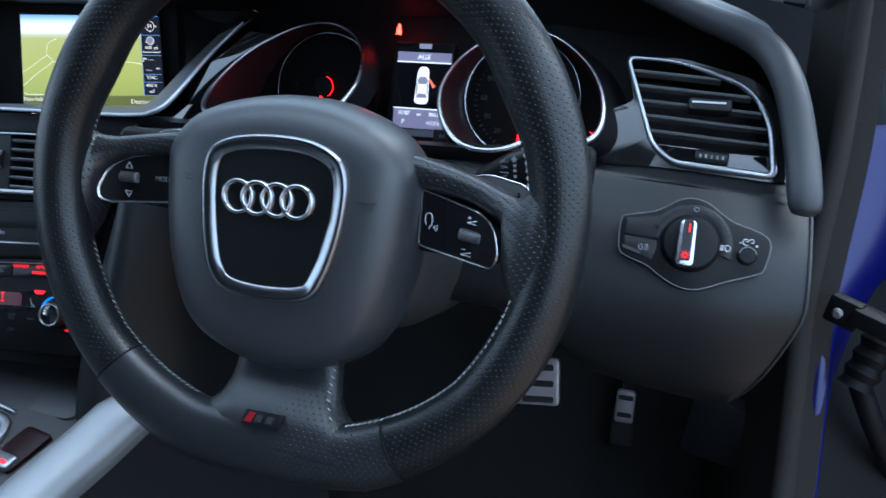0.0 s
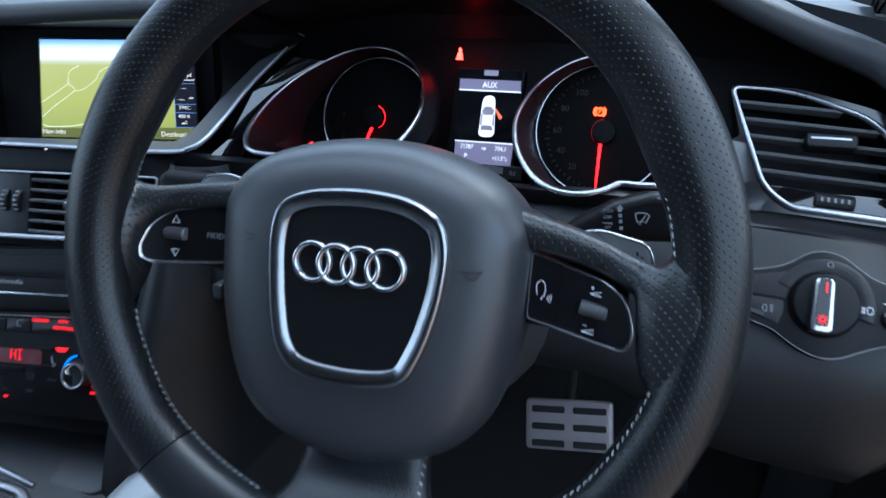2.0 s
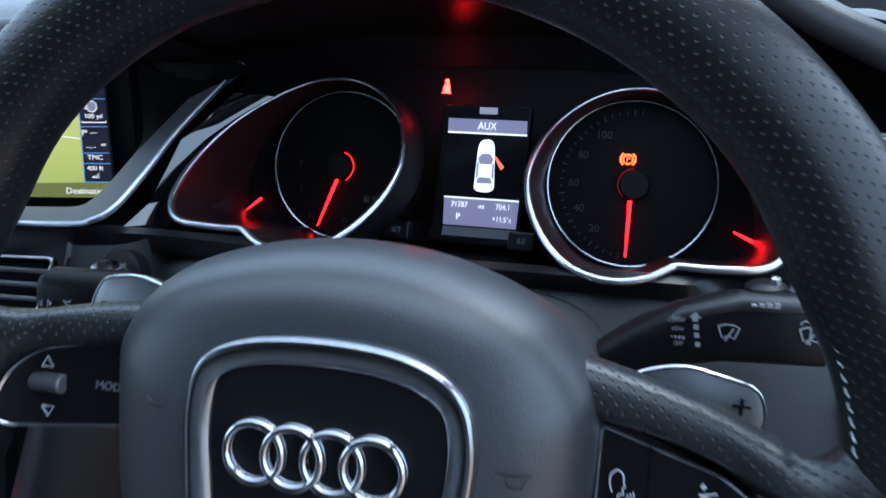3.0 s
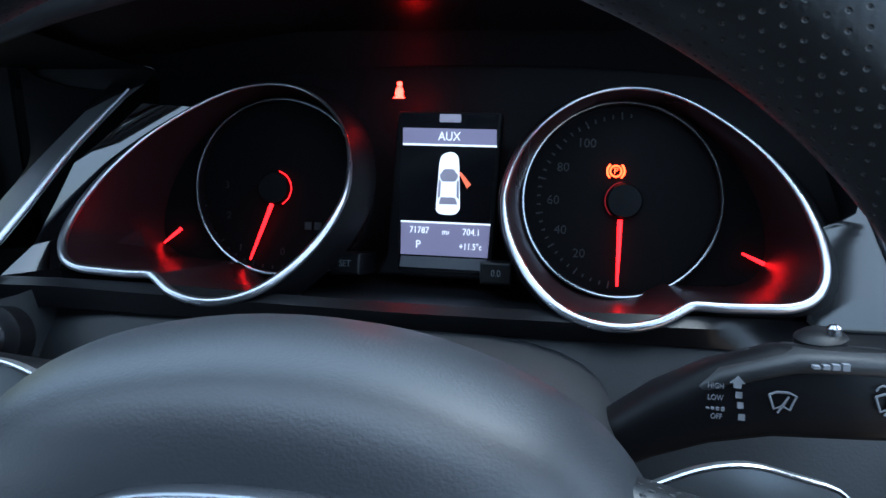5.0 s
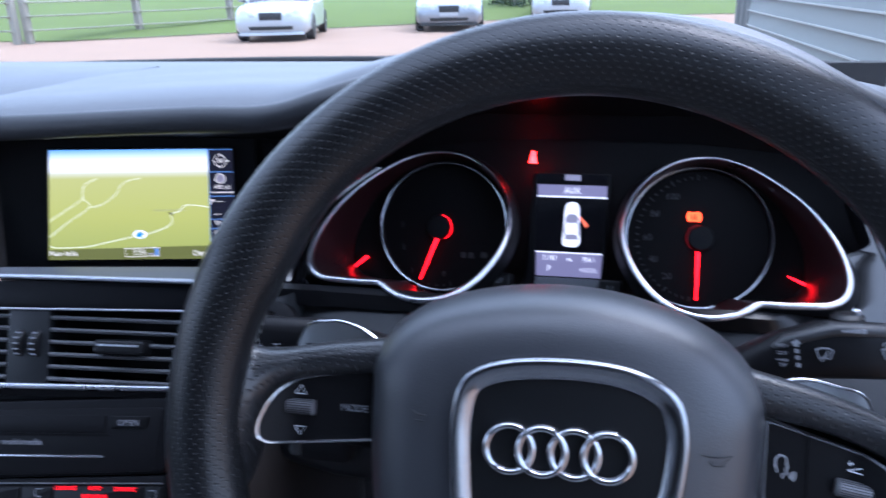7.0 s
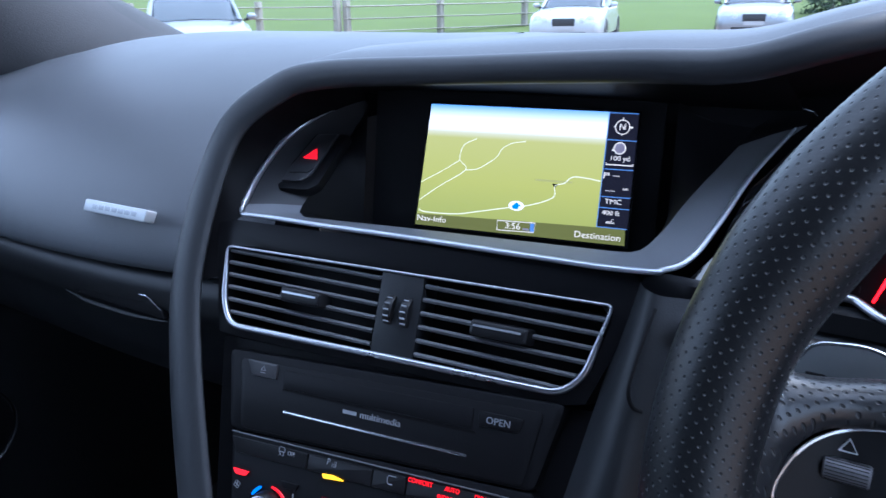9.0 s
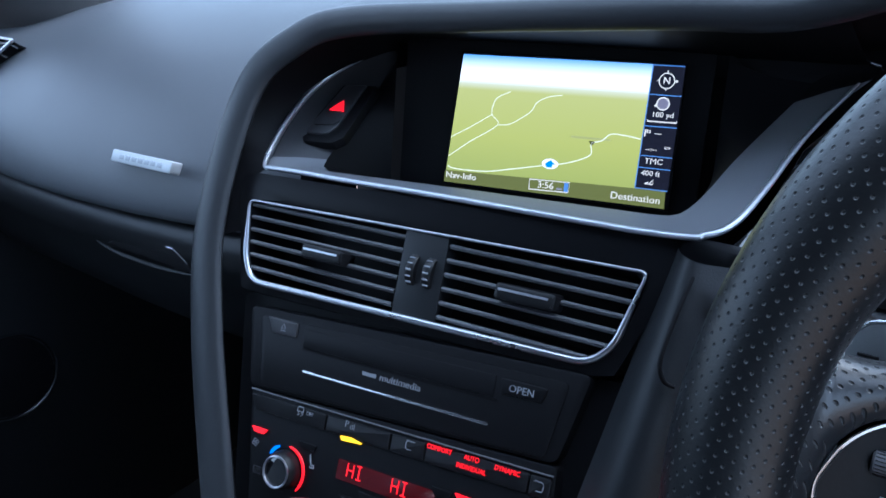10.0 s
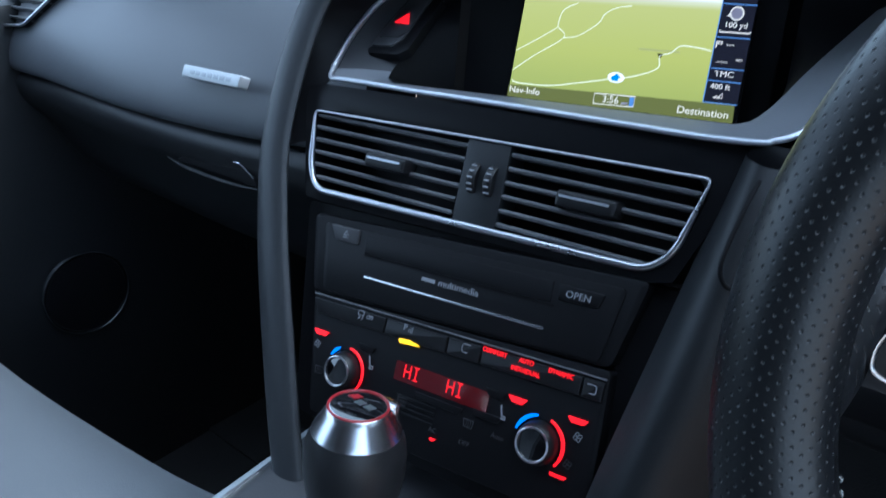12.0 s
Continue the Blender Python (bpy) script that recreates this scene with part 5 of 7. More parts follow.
def map_material():
    m = bpy.data.materials.new("map picture")
    m.use_nodes = True
    n, l = m.node_tree.nodes, m.node_tree.links
    b = n["Principled BSDF"]
    b.inputs["Roughness"].default_value = 0.25
    b.inputs["Base Color"].default_value = (0.02, 0.02, 0.02, 1)
    co = n.new("ShaderNodeTexCoord")
    sp = n.new("ShaderNodeSeparateXYZ")
    l.new(co.outputs["Object"], sp.inputs[0])
    r = n.new("ShaderNodeMapRange")
    r.inputs["From Min"].default_value, r.inputs["From Max"].default_value = -0.046, 0.044
    l.new(sp.outputs["Y"], r.inputs["Value"])
    ramp = n.new("ShaderNodeValToRGB")
    el = ramp.color_ramp.elements
    el[0].position, el[0].color = 0.0, (0.30, 0.33, 0.075, 1)
    el[1].position, el[1].color = 1.0, (0.10, 0.33, 0.72, 1)
    for pos, col in ((0.40, (0.42, 0.42, 0.10, 1)), (0.74, (0.46, 0.45, 0.14, 1)), (0.785, (0.62, 0.60, 0.40, 1)), (0.815, (0.95, 0.93, 0.90, 1)), (0.90, (0.85, 0.88, 0.93, 1))):
        e = el.new(pos)
        e.color = col
    l.new(r.outputs["Result"], ramp.inputs["Fac"])
    l.new(ramp.outputs["Color"], b.inputs["Emission Color"])
    b.inputs["Emission Strength"].default_value = 1.15 * GLOW
    return m


part("screen_glass", prism([(-0.0800, -0.0462), (0.0775, -0.0462), (0.0775, 0.0440), (-0.0722, 0.0454)], 0.0, 0.0030), DISPLAY, display, "dark screen glass", SM)
part("map_picture", prism([(-0.0785, -0.0446), (0.0553, -0.0446), (0.0574, 0.0430), (-0.0706, 0.0437)], 0.0030, 0.0036), map_material(), display, "lit olive-green map with blue sky", SM)
part("map_sidebar", prism([(0.0553, -0.0333), (0.0756, -0.0333), (0.0764, 0.0424), (0.0574, 0.0424)], 0.0030, 0.0037), SIDEBAR, display, "dark blue-black side bar", SM)
part("map_footer", prism([(-0.0787, -0.0446), (0.0748, -0.0446), (0.0743, -0.0332), (0.0554, -0.0338), (-0.0783, -0.0364)], 0.0034, 0.0040), FOOTER, display, "dim olive footer bar", SM)
ZM = 0.0041
roads = ([(-0.0763, -0.0326), (-0.0717, -0.0346), (-0.0481, -0.0342), (-0.0298, -0.0308), (-0.0057, -0.0257), (0.006, -0.0235), (0.0173, -0.0198), (0.0249, -0.0153), (0.0246, -0.0084), (0.0312, -0.006), (0.0363, -0.0015), (0.0455, -0.0015), (0.0553, -0.0029)],
         [(-0.0763, -0.0262), (-0.0608, -0.0148), (-0.0413, -0.0019), (-0.046, 0.0047), (-0.0456, 0.0109), (-0.0427, 0.0164), (-0.034, 0.0206)],
         [(-0.0413, -0.0019), (-0.0322, -0.0005), (-0.0225, 0.0055), (-0.0176, 0.0097), (-0.0148, 0.0147), (-0.0076, 0.0189), (0.002, 0.0206)],
         [(-0.0755, -0.0129), (-0.0615, -0.005), (-0.046, 0.0047)])
for pts, wide in zip(roads, (0.00036, 0.00030, 0.00028, 0.00028)):
    part("map_road", line(curve(pts, 4), wide, ZM), ROAD_LINE, display, "pale road line", SM)
part("map_arrow", prism(circle(0.0056, -0.0018, -0.0243, 28, 0.0034), 0.0038, 0.0043), LCD_WHITE, display, "white position disc", SM)
part("map_arrow_head", prism([(-0.0040, -0.0266), (-0.0002, -0.0266), (0.0000, -0.0244), (0.0020, -0.0244), (-0.0014, -0.0218), (-0.0050, -0.0244), (-0.0038, -0.0244)], 0.0040, 0.0046), BLUE_GLOW, display, "blue arrow", SM)
part("map_flag", prism([(0.0226, -0.0070), (0.0270, -0.0070), (0.0248, -0.0098)], 0.0038, 0.0044), BLACK, display, "", SM)
part("place_bar", bars([(0.0235, -0.0052, 0.026, 0.0014)], 0.0036, 0.0039), FADED, display, "faint place-name bar", SM)
for body, size, u, v, al, wide in (("Nav-Info", 0.0060, -0.0776, -0.0395, "LEFT", 1.12), ("Destination", 0.0064, 0.0722, -0.0400, "RIGHT", 1.06), ("3:56", 0.0064, -0.0034, -0.0389, "CENTER", 1.05)):
    part("map_text", writing(body, size, u, v, ZM, align=al, squeeze=wide), LCD_SOFT, display, "pale lettering", SM)
for body, size, u, v, wide in (("N", 0.0058, 0.0668, 0.0334, 1.0), ("100 yd", 0.0046, 0.0668, 0.0128, 1.08), ("TMC", 0.0048, 0.0650, -0.0160, 1.15), ("400 ft", 0.0046, 0.0640, -0.0236, 1.08), ("--:--", 0.0042, 0.0624, -0.0085, 1.1), ("---", 0.0046, 0.0655, 0.0016, 1.1), ("am", 0.0030, 0.0722, -0.0068, 1.1)):
    part("map_text", writing(body, size, u, v, ZM, squeeze=wide), LCD_SOFT, display, "pale lettering", SM)
part("map_sign", joined(line(arc_pts(0.0668, 0.0334, 0.0046, 0, 360, 24), 0.0003, ZM), line([(0.0668, 0.0376), (0.0668, 0.0396)], 0.0003, ZM), line([(0.0668, 0.0292), (0.0668, 0.0276)], 0.0003, ZM), line([(0.0610, 0.0334), (0.0624, 0.0334)], 0.0003, ZM), line([(0.0712, 0.0334), (0.0734, 0.0334)], 0.0006, ZM)), LCD_SOFT, display, "pale compass sign", SM)
part("map_sign", prism(circle(0.0032, 0.0662, 0.0196, 20), 0.0037, 0.0040), LCD_GREY, display, "grey zoom disc", SM)
part("map_sign", joined(line(arc_pts(0.0662, 0.0196, 0.0037, 0, 360, 20), 0.0004, ZM), prism([(0.0608, 0.0178), (0.0630, 0.0176), (0.0622, 0.0194)], 0.0038, 0.0043)), LCD_SOFT, display, "pale zoom sign", SM)
part("map_sign", joined(line([(0.0581, 0.0098), (0.0581, 0.0086), (0.0756, 0.0086), (0.0756, 0.0098)], 0.0004, ZM)), LCD_SOFT, display, "pale scale bar", SM)
part("map_sign", joined(line([(0.0612, -0.0302), (0.0632, -0.0290), (0.0642, -0.0298), (0.0660, -0.0272), (0.0664, -0.0302), (0.0612, -0.0302)], 0.0003, ZM)), LCD_SOFT, display, "pale hill sign", SM)
part("map_sign", joined(line([(0.0577, 0.0034), (0.0575, -0.0008)], 0.0004, ZM), bars([(0.0588 + 0.0016 * (k % 2), 0.0028 - 0.0010 * (k // 2), 0.0010, 0.0008) for k in range(4)], 0.0038, 0.0044)), LCD_SOFT, display, "pale chequered flag sign", SM)
part("map_divider", joined(*[line([(a, p), (b, q)], 0.0003, ZM) for a, p, b, q in ((0.0578, 0.0249, 0.0766, 0.0247), (0.0572, 0.0056, 0.0762, 0.0056), (0.0568, -0.0128, 0.0758, -0.0127), (0.0561, -0.0202, 0.0757, -0.0203), (0.0576, 0.0425, 0.0764, 0.0424), (0.0554, -0.0334, 0.0756, -0.0334), (0.0575, 0.0425, 0.0554, -0.0334))]), DIVIDER, display, "thin blue dividing lines", SM)
part("clock_frame", line([(-0.0148, -0.0425), (-0.0149, -0.0358), (0.0130, -0.0351), (0.0124, -0.0418), (-0.0148, -0.0425)], 0.0003, ZM), LCD_SOFT, display, "", SM)
part("clock_sign", bars([(0.0108, -0.0386, 0.0028, 0.0058)], 0.0038, 0.0044), DIVIDER, display, "small blue phone sign", SM)
part("clock_sign", bars([(0.0062, -0.0402, 0.0042, 0.0014)], 0.0038, 0.0044), LCD_GREY, display, "", SM)

hazard = thing("hazard_switch", MOUTH, "black hazard-light button with a red triangle", "switch")
part("base", prism(rounded([(-0.1310, 0.0352), (-0.1275, 0.0316), (-0.1019, 0.0336), (-0.0958, 0.0400), (-0.0985, 0.0925), (-0.1070, 0.0925), (-0.1062, 0.0480), (-0.1110, 0.0400), (-0.1290, 0.0385)], 0.0015), -0.008, -0.0010, 0.0006), BLACK, hazard, "black key surround")
part("key", prism(rounded([(-0.1300, 0.0392), (-0.1120, 0.0408), (-0.1070, 0.0485), (-0.1080, 0.0925), (-0.1265, 0.0900), (-0.1310, 0.0640)], 0.002), -0.008, -0.0004, 0.0010), CONSOLE, hazard, "dark grey push key")
part("key_line", line([(-0.1268, 0.0474), (-0.1110, 0.0494), (-0.1078, 0.0540)], 0.0004, -0.0003), BLACK, hazard)
part("key_line", line([(-0.1300, 0.0560), (-0.1270, 0.0890)], 0.0004, -0.0003), BLACK, hazard)
part("triangle", prism([(-0.1239, 0.0632), (-0.1105, 0.0632), (-0.1172, 0.0738)], -0.002, 0.0002), RED_LAMP, hazard, "lit red triangle")

# ---------------- air vents ----------------
def vent(name, m, outline, slats, knobs, label, wheels=(), rim_r=0.0019, deep=0.035, post=None, slant=0.0):
    ob = thing(name, m, label, "air vent")
    part("frame", tube([(x, y, 0.001) for x, y in outline], rim_r, True, 10), BRIGHT, ob, "slim chrome frame")
    ins = inset(outline, 0.001)
    part("duct", loft([[(x, y, 0.0005) for x, y in ins], [(x, y, -deep) for x, y in inset(outline, 0.004)]], True, False, True), BLACK, ob, "black duct")
    for v in slats:
        # chord of the outline at this height
        xs_ = []
        for i in range(len(ins)):
            (x0, y0), (x1, y1) = ins[i - 1], ins[i]
            vv0, vv1 = y0 - slant * x0, y1 - slant * x1
            if (vv0 - v) * (vv1 - v) < 0:
                t = (v - vv0) / (vv1 - vv0)
                xs_.append(x0 + (x1 - x0) * t)
        if len(xs_) < 2:
            continue
        a, b = min(xs_) + 0.0005, max(xs_) - 0.0005
        spans = [(a, b)]
        if post:
            spans = [(a, post[0] - 0.0005), (post[1] + 0.0005, b)]
        for p, q in spans:
            prof_ = [(0.0002, -0.010), (0.0016, -0.0030), (0.0014, -0.0010), (0.0003, 0.0), (-0.0010, -0.0006), (-0.0014, -0.0020), (-0.0014, -0.010)]
            part("slat", loft([[(xx, v + slant * xx + dy, dz) for dy, dz in prof_] for xx in (p, q)], True, True, True), SLAT, ob)
    for u, v, w in knobs:
        kb = part("slider", prism(rrect(w, 0.0098, 0.0026, u, v), -0.006, 0.0075, 0.0024), BUTTON, ob, "black air-direction tab")
        part("slider_strip", prism(rrect(w - 0.007, 0.0013, 0.0005, u - 0.001, v + 0.0012), 0.007, 0.0080), EDGE_METAL, kb, "chrome strip")
    for u, v, ang in wheels:
        wh = part("thumbwheel", moved(lathe([(0.0105, -0.003), (0.0112, -0.002), (0.0112, 0.002), (0.0105, 0.003)], 28), pose(u, v, -0.0055, 0, 90, ang)), BUTTON, ob, "ribbed thumbwheel")
        bm_ = bmesh.new()
        for k in range(5):
            a_ = radians(50 + 20 * k)
            d_ = Vector((0, 0.0114 * math.cos(a_), 0.0114 * math.sin(a_)))
            c_ = pose(u, v, -0.0055, 0, 0, ang)
            tube([c_ @ (d_ + Vector((-0.0018, 0, 0))), c_ @ (d_ + Vector((0.0018, 0, 0)))], 0.00065, seg=5, bm=bm_)
        tagged(part("ribs", bm_, GREY_INK, wh), kind="stuff")
    return ob


cv = vent("center_air_vent", STACK, V_OUT, [0.0325 + 0.0085 * k for k in range(6)], [(-0.0635, 0.0535, 0.034), (0.0780, 0.0560, 0.037)], "wide black centre air vents with a chrome frame", [(0.0015, 0.0565, 0), (0.0135, 0.0565, 0)], post=(-0.0085, 0.0220), slant=-0.010, rim_r=[0.0022 - 0.0013 * max(0, min(1, (y - 0.066) / 0.010)) for x, y in V_OUT])
part("post", prism([(-0.0075, 0.0272), (0.0235, 0.0277), (0.0215, 0.0800), (-0.0090, 0.0796)], -0.02, 0.0005, 0.001), DASH_LOW, cv, "dark grey post between the vents")
vent("side_air_vent", SIDE_VENT, SV_OUT, [-0.0211 + 0.0120 * k for k in range(5)], [(0.0105, 0.0022, 0.032)], "black side air vent with a chrome frame", rim_r=[0.0013 + 0.0013 * max(0, min(1, (x - y + 0.06) / 0.10)) for x, y in SV_OUT], slant=-0.06)
sv = bpy.data.objects["side_air_vent"]
part("lower_plate", prism(rounded([(-0.0270, -0.0295), (0.0565, -0.0330), (0.0590, -0.0470), (-0.0120, -0.0430)], 0.002), -0.012, -0.001, 0.001), PIANO, sv, "glossy dark plate under the slats")
part("thumbwheel", moved(lathe([(0.0048, -0.0125), (0.0056, -0.0115), (0.0056, 0.0115), (0.0048, 0.0125)], 28), pose(0.0160, -0.0378, -0.0030, 0, 90, -3)), BUTTON, sv, "ribbed thumbwheel")
part("rib", bars([(0.0078 + 0.0041 * k, -0.0375 - 0.0002 * k, 0.0014, 0.0030) for k in range(5)], 0.002, 0.0029), GREY_INK, sv)
PV = frame_of((-0.702, 0.270, 0.908), (1, 0.03, 0), (0, 0.55, 0.83))
vent("passenger_air_vent", PV, rounded([(-0.075, -0.045), (0.0, -0.040), (0.095, 0.046), (0.010, 0.050), (-0.060, 0.036)], [0.006, 0.01, 0.004, 0.01, 0.01]), [-0.030 + 0.012 * k for k in range(7)], [(-0.02, 0.0, 0.028)], "black passenger air vent with a chrome frame")

# ---------------- centre stack: media panel and climate panel ----------------
LOW = STACK @ pose(0, 0, 0, 0, 0, 2.0)
media = thing("media_panel", LOW, "matt black multimedia slot panel with silver strip", "car radio")
part("body", prism(rounded([(-0.118, 0.0135), (0.124, 0.0195), (0.112, -0.0320), (-0.106, -0.0400)], 0.006), -0.03, 0.0, 0.0025), BLACK, media)
part("panel", prism(rounded([(-0.1060, 0.0085), (0.1120, 0.0125), (0.1050, -0.0300), (-0.0960, -0.0370)], 0.004), -0.004, 0.0008, 0.0006), SWITCHBLACK, media, "satin black drop-down panel")
part("slot", prism(rrect(0.140, 0.0016, 0.0006, 0.0030, -0.0064), 0.0, 0.0011), DIAL, media, "disc slot")
part("slot_flap", prism(rounded([(-0.0680, 0.0062), (0.0700, 0.0072), (0.0700, -0.0050), (-0.0670, -0.0056)], 0.0012), 0.0, 0.0013, 0.0004), SWITCHBLACK, media, "slot flap")
part("strip", prism(rrect(0.1330, 0.0018, 0.0006, 0.0030, -0.0205), 0.0, 0.0016, 0.0004), CHROME, media, "thin silver strip")
part("maker_bar", bars([(-0.0132, -0.0114, 0.0100, 0.0022)], 0.0, 0.0012), GREY_INK, media, "pale maker's mark bar")
part("panel_text", writing("multimedia", 0.0058, 0.0093, -0.0113, 0.0013, squeeze=1.14), GREY_INK, media)
eject = part("key", prism(rounded([(-0.0990, 0.0088), (-0.0735, 0.0088), (-0.0730, -0.0012), (-0.0935, -0.0012)], 0.0014), 0.0, 0.0022, 0.0010), CONSOLE, media, "dark grey eject key")
part("key_text", joined(line([(-0.0862, 0.0034), (-0.0822, 0.0034), (-0.0842, 0.0062), (-0.0862, 0.0034)], 0.00028, 0.0024), line([(-0.0862, 0.0018), (-0.0822, 0.0018)], 0.00028, 0.0024)), GREY_INK, eject)
opener = part("key", prism(rounded([(0.0728, 0.0066), (0.1012, 0.0066), (0.0985, -0.0018), (0.0740, -0.0022)], 0.0014), 0.0, 0.0018, 0.0008), SWITCHBLACK, media, "satin black key")
part("key_text", writing("OPEN", 0.0056, 0.0862, 0.0020, 0.0020, squeeze=1.05), GREY_INK, opener)

clima = thing("climate_panel", LOW, "black climate-control panel with red-lit displays and two dials", "climate control")
part("body", prism(rounded([(-0.104, -0.0400), (0.113, -0.0325), (0.118, -0.120), (-0.088, -0.120)], 0.004), -0.03, -0.0005, 0.002), BLACK, clima)


def row_y(x, k):
    """Upper (k = 0) and lower (k = 1) edge of the key row, which rises a little to one side."""
    return (-0.0418 + 0.019 * x) if k == 0 else (-0.0520 + 0.014 * x)


for a, b in ((-0.1015, -0.0388), (-0.0378, 0.0095), (0.0105, 0.0335), (0.0345, 0.0985), (0.0995, 0.1115)):
    part("key", prism(rounded([(a, row_y(a, 0)), (b, row_y(b, 0)), (b, row_y(b, 1)), (a + (0.006 if a < -0.1 else 0), row_y(a, 1))], 0.0010), -0.002, 0.0012, 0.0008), BUTTON, clima, "satin black key")
# The highlight on the row's upper edge is drawn as a thin grey rod.
part("key_edge", tube([(-0.1020, -0.0405, 0.0006), (0.1120, -0.0378, 0.0006)], 0.00045, seg=6), SCROLL, clima, "highlight along the key row, put in as a grey line")
for body, size, u, v in (("COMFORT", 0.0040, 0.0430, -0.0418), ("AUTO", 0.0040, 0.0640, -0.0416), ("INDIVIDUAL", 0.0040, 0.0645, -0.0470), ("DYNAMIC", 0.0040, 0.0860, -0.0420)):
    part("mode_text", writing(body, size, u, v, 0.0014, squeeze=0.86), RED_LAMP, clima, "lit red lettering")
for x_, s_ in ((0.0238, 1), (0.1048, -1)):
    part("key_sign", line([(x_ + s_ * 0.0028, -0.0425), (x_ - s_ * 0.0020, -0.0425), (x_ - s_ * 0.0028, -0.0435), (x_ - s_ * 0.0028, -0.0465), (x_ - s_ * 0.0020, -0.0475), (x_ + s_ * 0.0010, -0.0475)], 0.00032, 0.0014), GREY_INK, clima, "pale printed sign")
part("key_sign", joined(line([(-0.0612, -0.0440), (-0.0604, -0.0425), (-0.0572, -0.0425), (-0.0564, -0.0440), (-0.0564, -0.0455), (-0.0612, -0.0455), (-0.0612, -0.0440)], 0.00028, 0.0014), *[line([(x_, -0.0462), (x_ + 0.0010, -0.0472), (x_ - 0.0006, -0.0482)], 0.00028, 0.0014) for x_ in (-0.0604, -0.0576)]), GREY_INK, clima, "pale skid sign")
part("key_text", writing("OFF", 0.0038, -0.0512, -0.0455, 0.0014, squeeze=0.85), GREY_INK, clima)
part("key_text", writing("P", 0.0056, -0.0222, -0.0440, 0.0014), GREY_INK, clima)
part("key_sign", joined(*[line([(-0.0192 + 0.0013 * k, -0.0466), (-0.0192 + 0.0013 * k, -0.0442 + 0.0008 * k)], 0.00025, 0.0014) for k in range(3)]), GREY_INK, clima)
part("amber_lamp", prism(rounded([(-0.0255, -0.0520), (-0.0170, -0.0512), (-0.0094, -0.0533), (-0.0241, -0.0546)], 0.0004), 0.0, 0.0016), AMBER, clima, "lit amber lamp bar")
part("display_window", prism(rrect(0.0690, 0.0122, 0.001, 0.0105, -0.0720), -0.002, 0.0004), RED_WINDOW, clima, "dark red display window")
for u in (-0.0108, 0.0216):
    part("display_text", joined(line([(u - 0.0054, -0.0747), (u - 0.0054, -0.0667)], 0.00042, 0.0008), line([(u - 0.0010, -0.0747), (u - 0.0010, -0.0667)], 0.00042, 0.0008), line([(u - 0.0054, -0.0707), (u - 0.0010, -0.0707)], 0.00042, 0.0008),
                                line([(u + 0.0032, -0.0747), (u + 0.0032, -0.0667)], 0.00042, 0.0008), line([(u + 0.0014, -0.0747), (u + 0.0050, -0.0747)], 0.00036, 0.0008), line([(u + 0.0014, -0.0667), (u + 0.0050, -0.0667)], 0.00036, 0.0008)), RED_LAMP, clima, "lit red temperature letters")
for cu_, cv_, hot, cold in ((-0.0635, -0.0845, (-40, 86), (118, 152)), (0.0810, -0.0835, (-37, 72), (102, 166))):
    knob = part("knob", moved(lathe([(0.0128, 0.0), (0.0122, 0.0045), (0.0108, 0.0085), (0.0098, 0.0092), (0.0090, 0.0084), (0.0, 0.0082)], 40, cap=False), pose(cu_, cv_, 0)), BUTTON, clima, "round black temperature dial")
    part("knob_ring", moved(tube([(x, y, 0.0092) for x, y in circle(0.0096, n=40)], 0.0007, True, 8), pose(cu_, cv_, 0)), BRIGHT, knob, "chrome ring")
    part("knob_face", moved(lathe([(0.0089, 0.0084), (0.0070, 0.0087), (0.0, 0.0088)], 32, cap=False), pose(cu_, cv_, 0)), PIANO, knob, "gloss black face")
    for name, (a0, a1), material, lab in (("cold_arc", cold, BLUE_GLOW, "lit blue arc"), ("hot_arc", hot, RED_LAMP, "lit red arc")):
        wide = [0.0003 + 0.0009 * math.sin(math.pi * (k + 1) / 20) ** 0.5 for k in range(19)]
        part(name, tube([(x, y, 0.0006) for x, y in arc_pts(cu_, cv_, 0.0153, a0, a1, 18)], wide, seg=8, flat=0.0006, ref=(0, 0, 1)), material, clima, lab)
for u, v, w, h in ((-0.0893, -0.0655, 0.0135, 0.0032), (0.0634, -0.0645, 0.0125, 0.0034), (0.1010, -0.0643, 0.0125, 0.0030), (0.0965, -0.0974, 0.0110, 0.0016), (0.0134, -0.1056, 0.0046, 0.0016)):
    part("red_lamp", prism(rounded([(u - w / 2, v + h / 2), (u + w / 2, v + h / 2), (u + w / 2 - 0.9 * h, v - h / 2), (u - w / 2 + 0.9 * h, v - h / 2)], 0.0004), 0.0, 0.0010), RED_LAMP, clima, "lit red lamp bar")
for body, u, v in (("AC", 0.0120, -0.1000), ("OFF", 0.0350, -0.1002), ("Auto", 0.0556, -0.0892)):
    part("key_text", writing(body, 0.0042, u, v, 0.0004), DIM_INK, clima)
for u, v in ((0.0557, -0.0742), (-0.0439, -0.0735)):
    part("seat_sign", line([(u - 0.0016, v + 0.0040), (u - 0.0008, v + 0.0005), (u + 0.0002, v - 0.0022), (u + 0.0024, v - 0.0022), (u + 0.0024, v - 0.0038), (u - 0.0006, v - 0.0038)], 0.0005, 0.0006), GREY_INK, clima, "pale heated-seat sign")
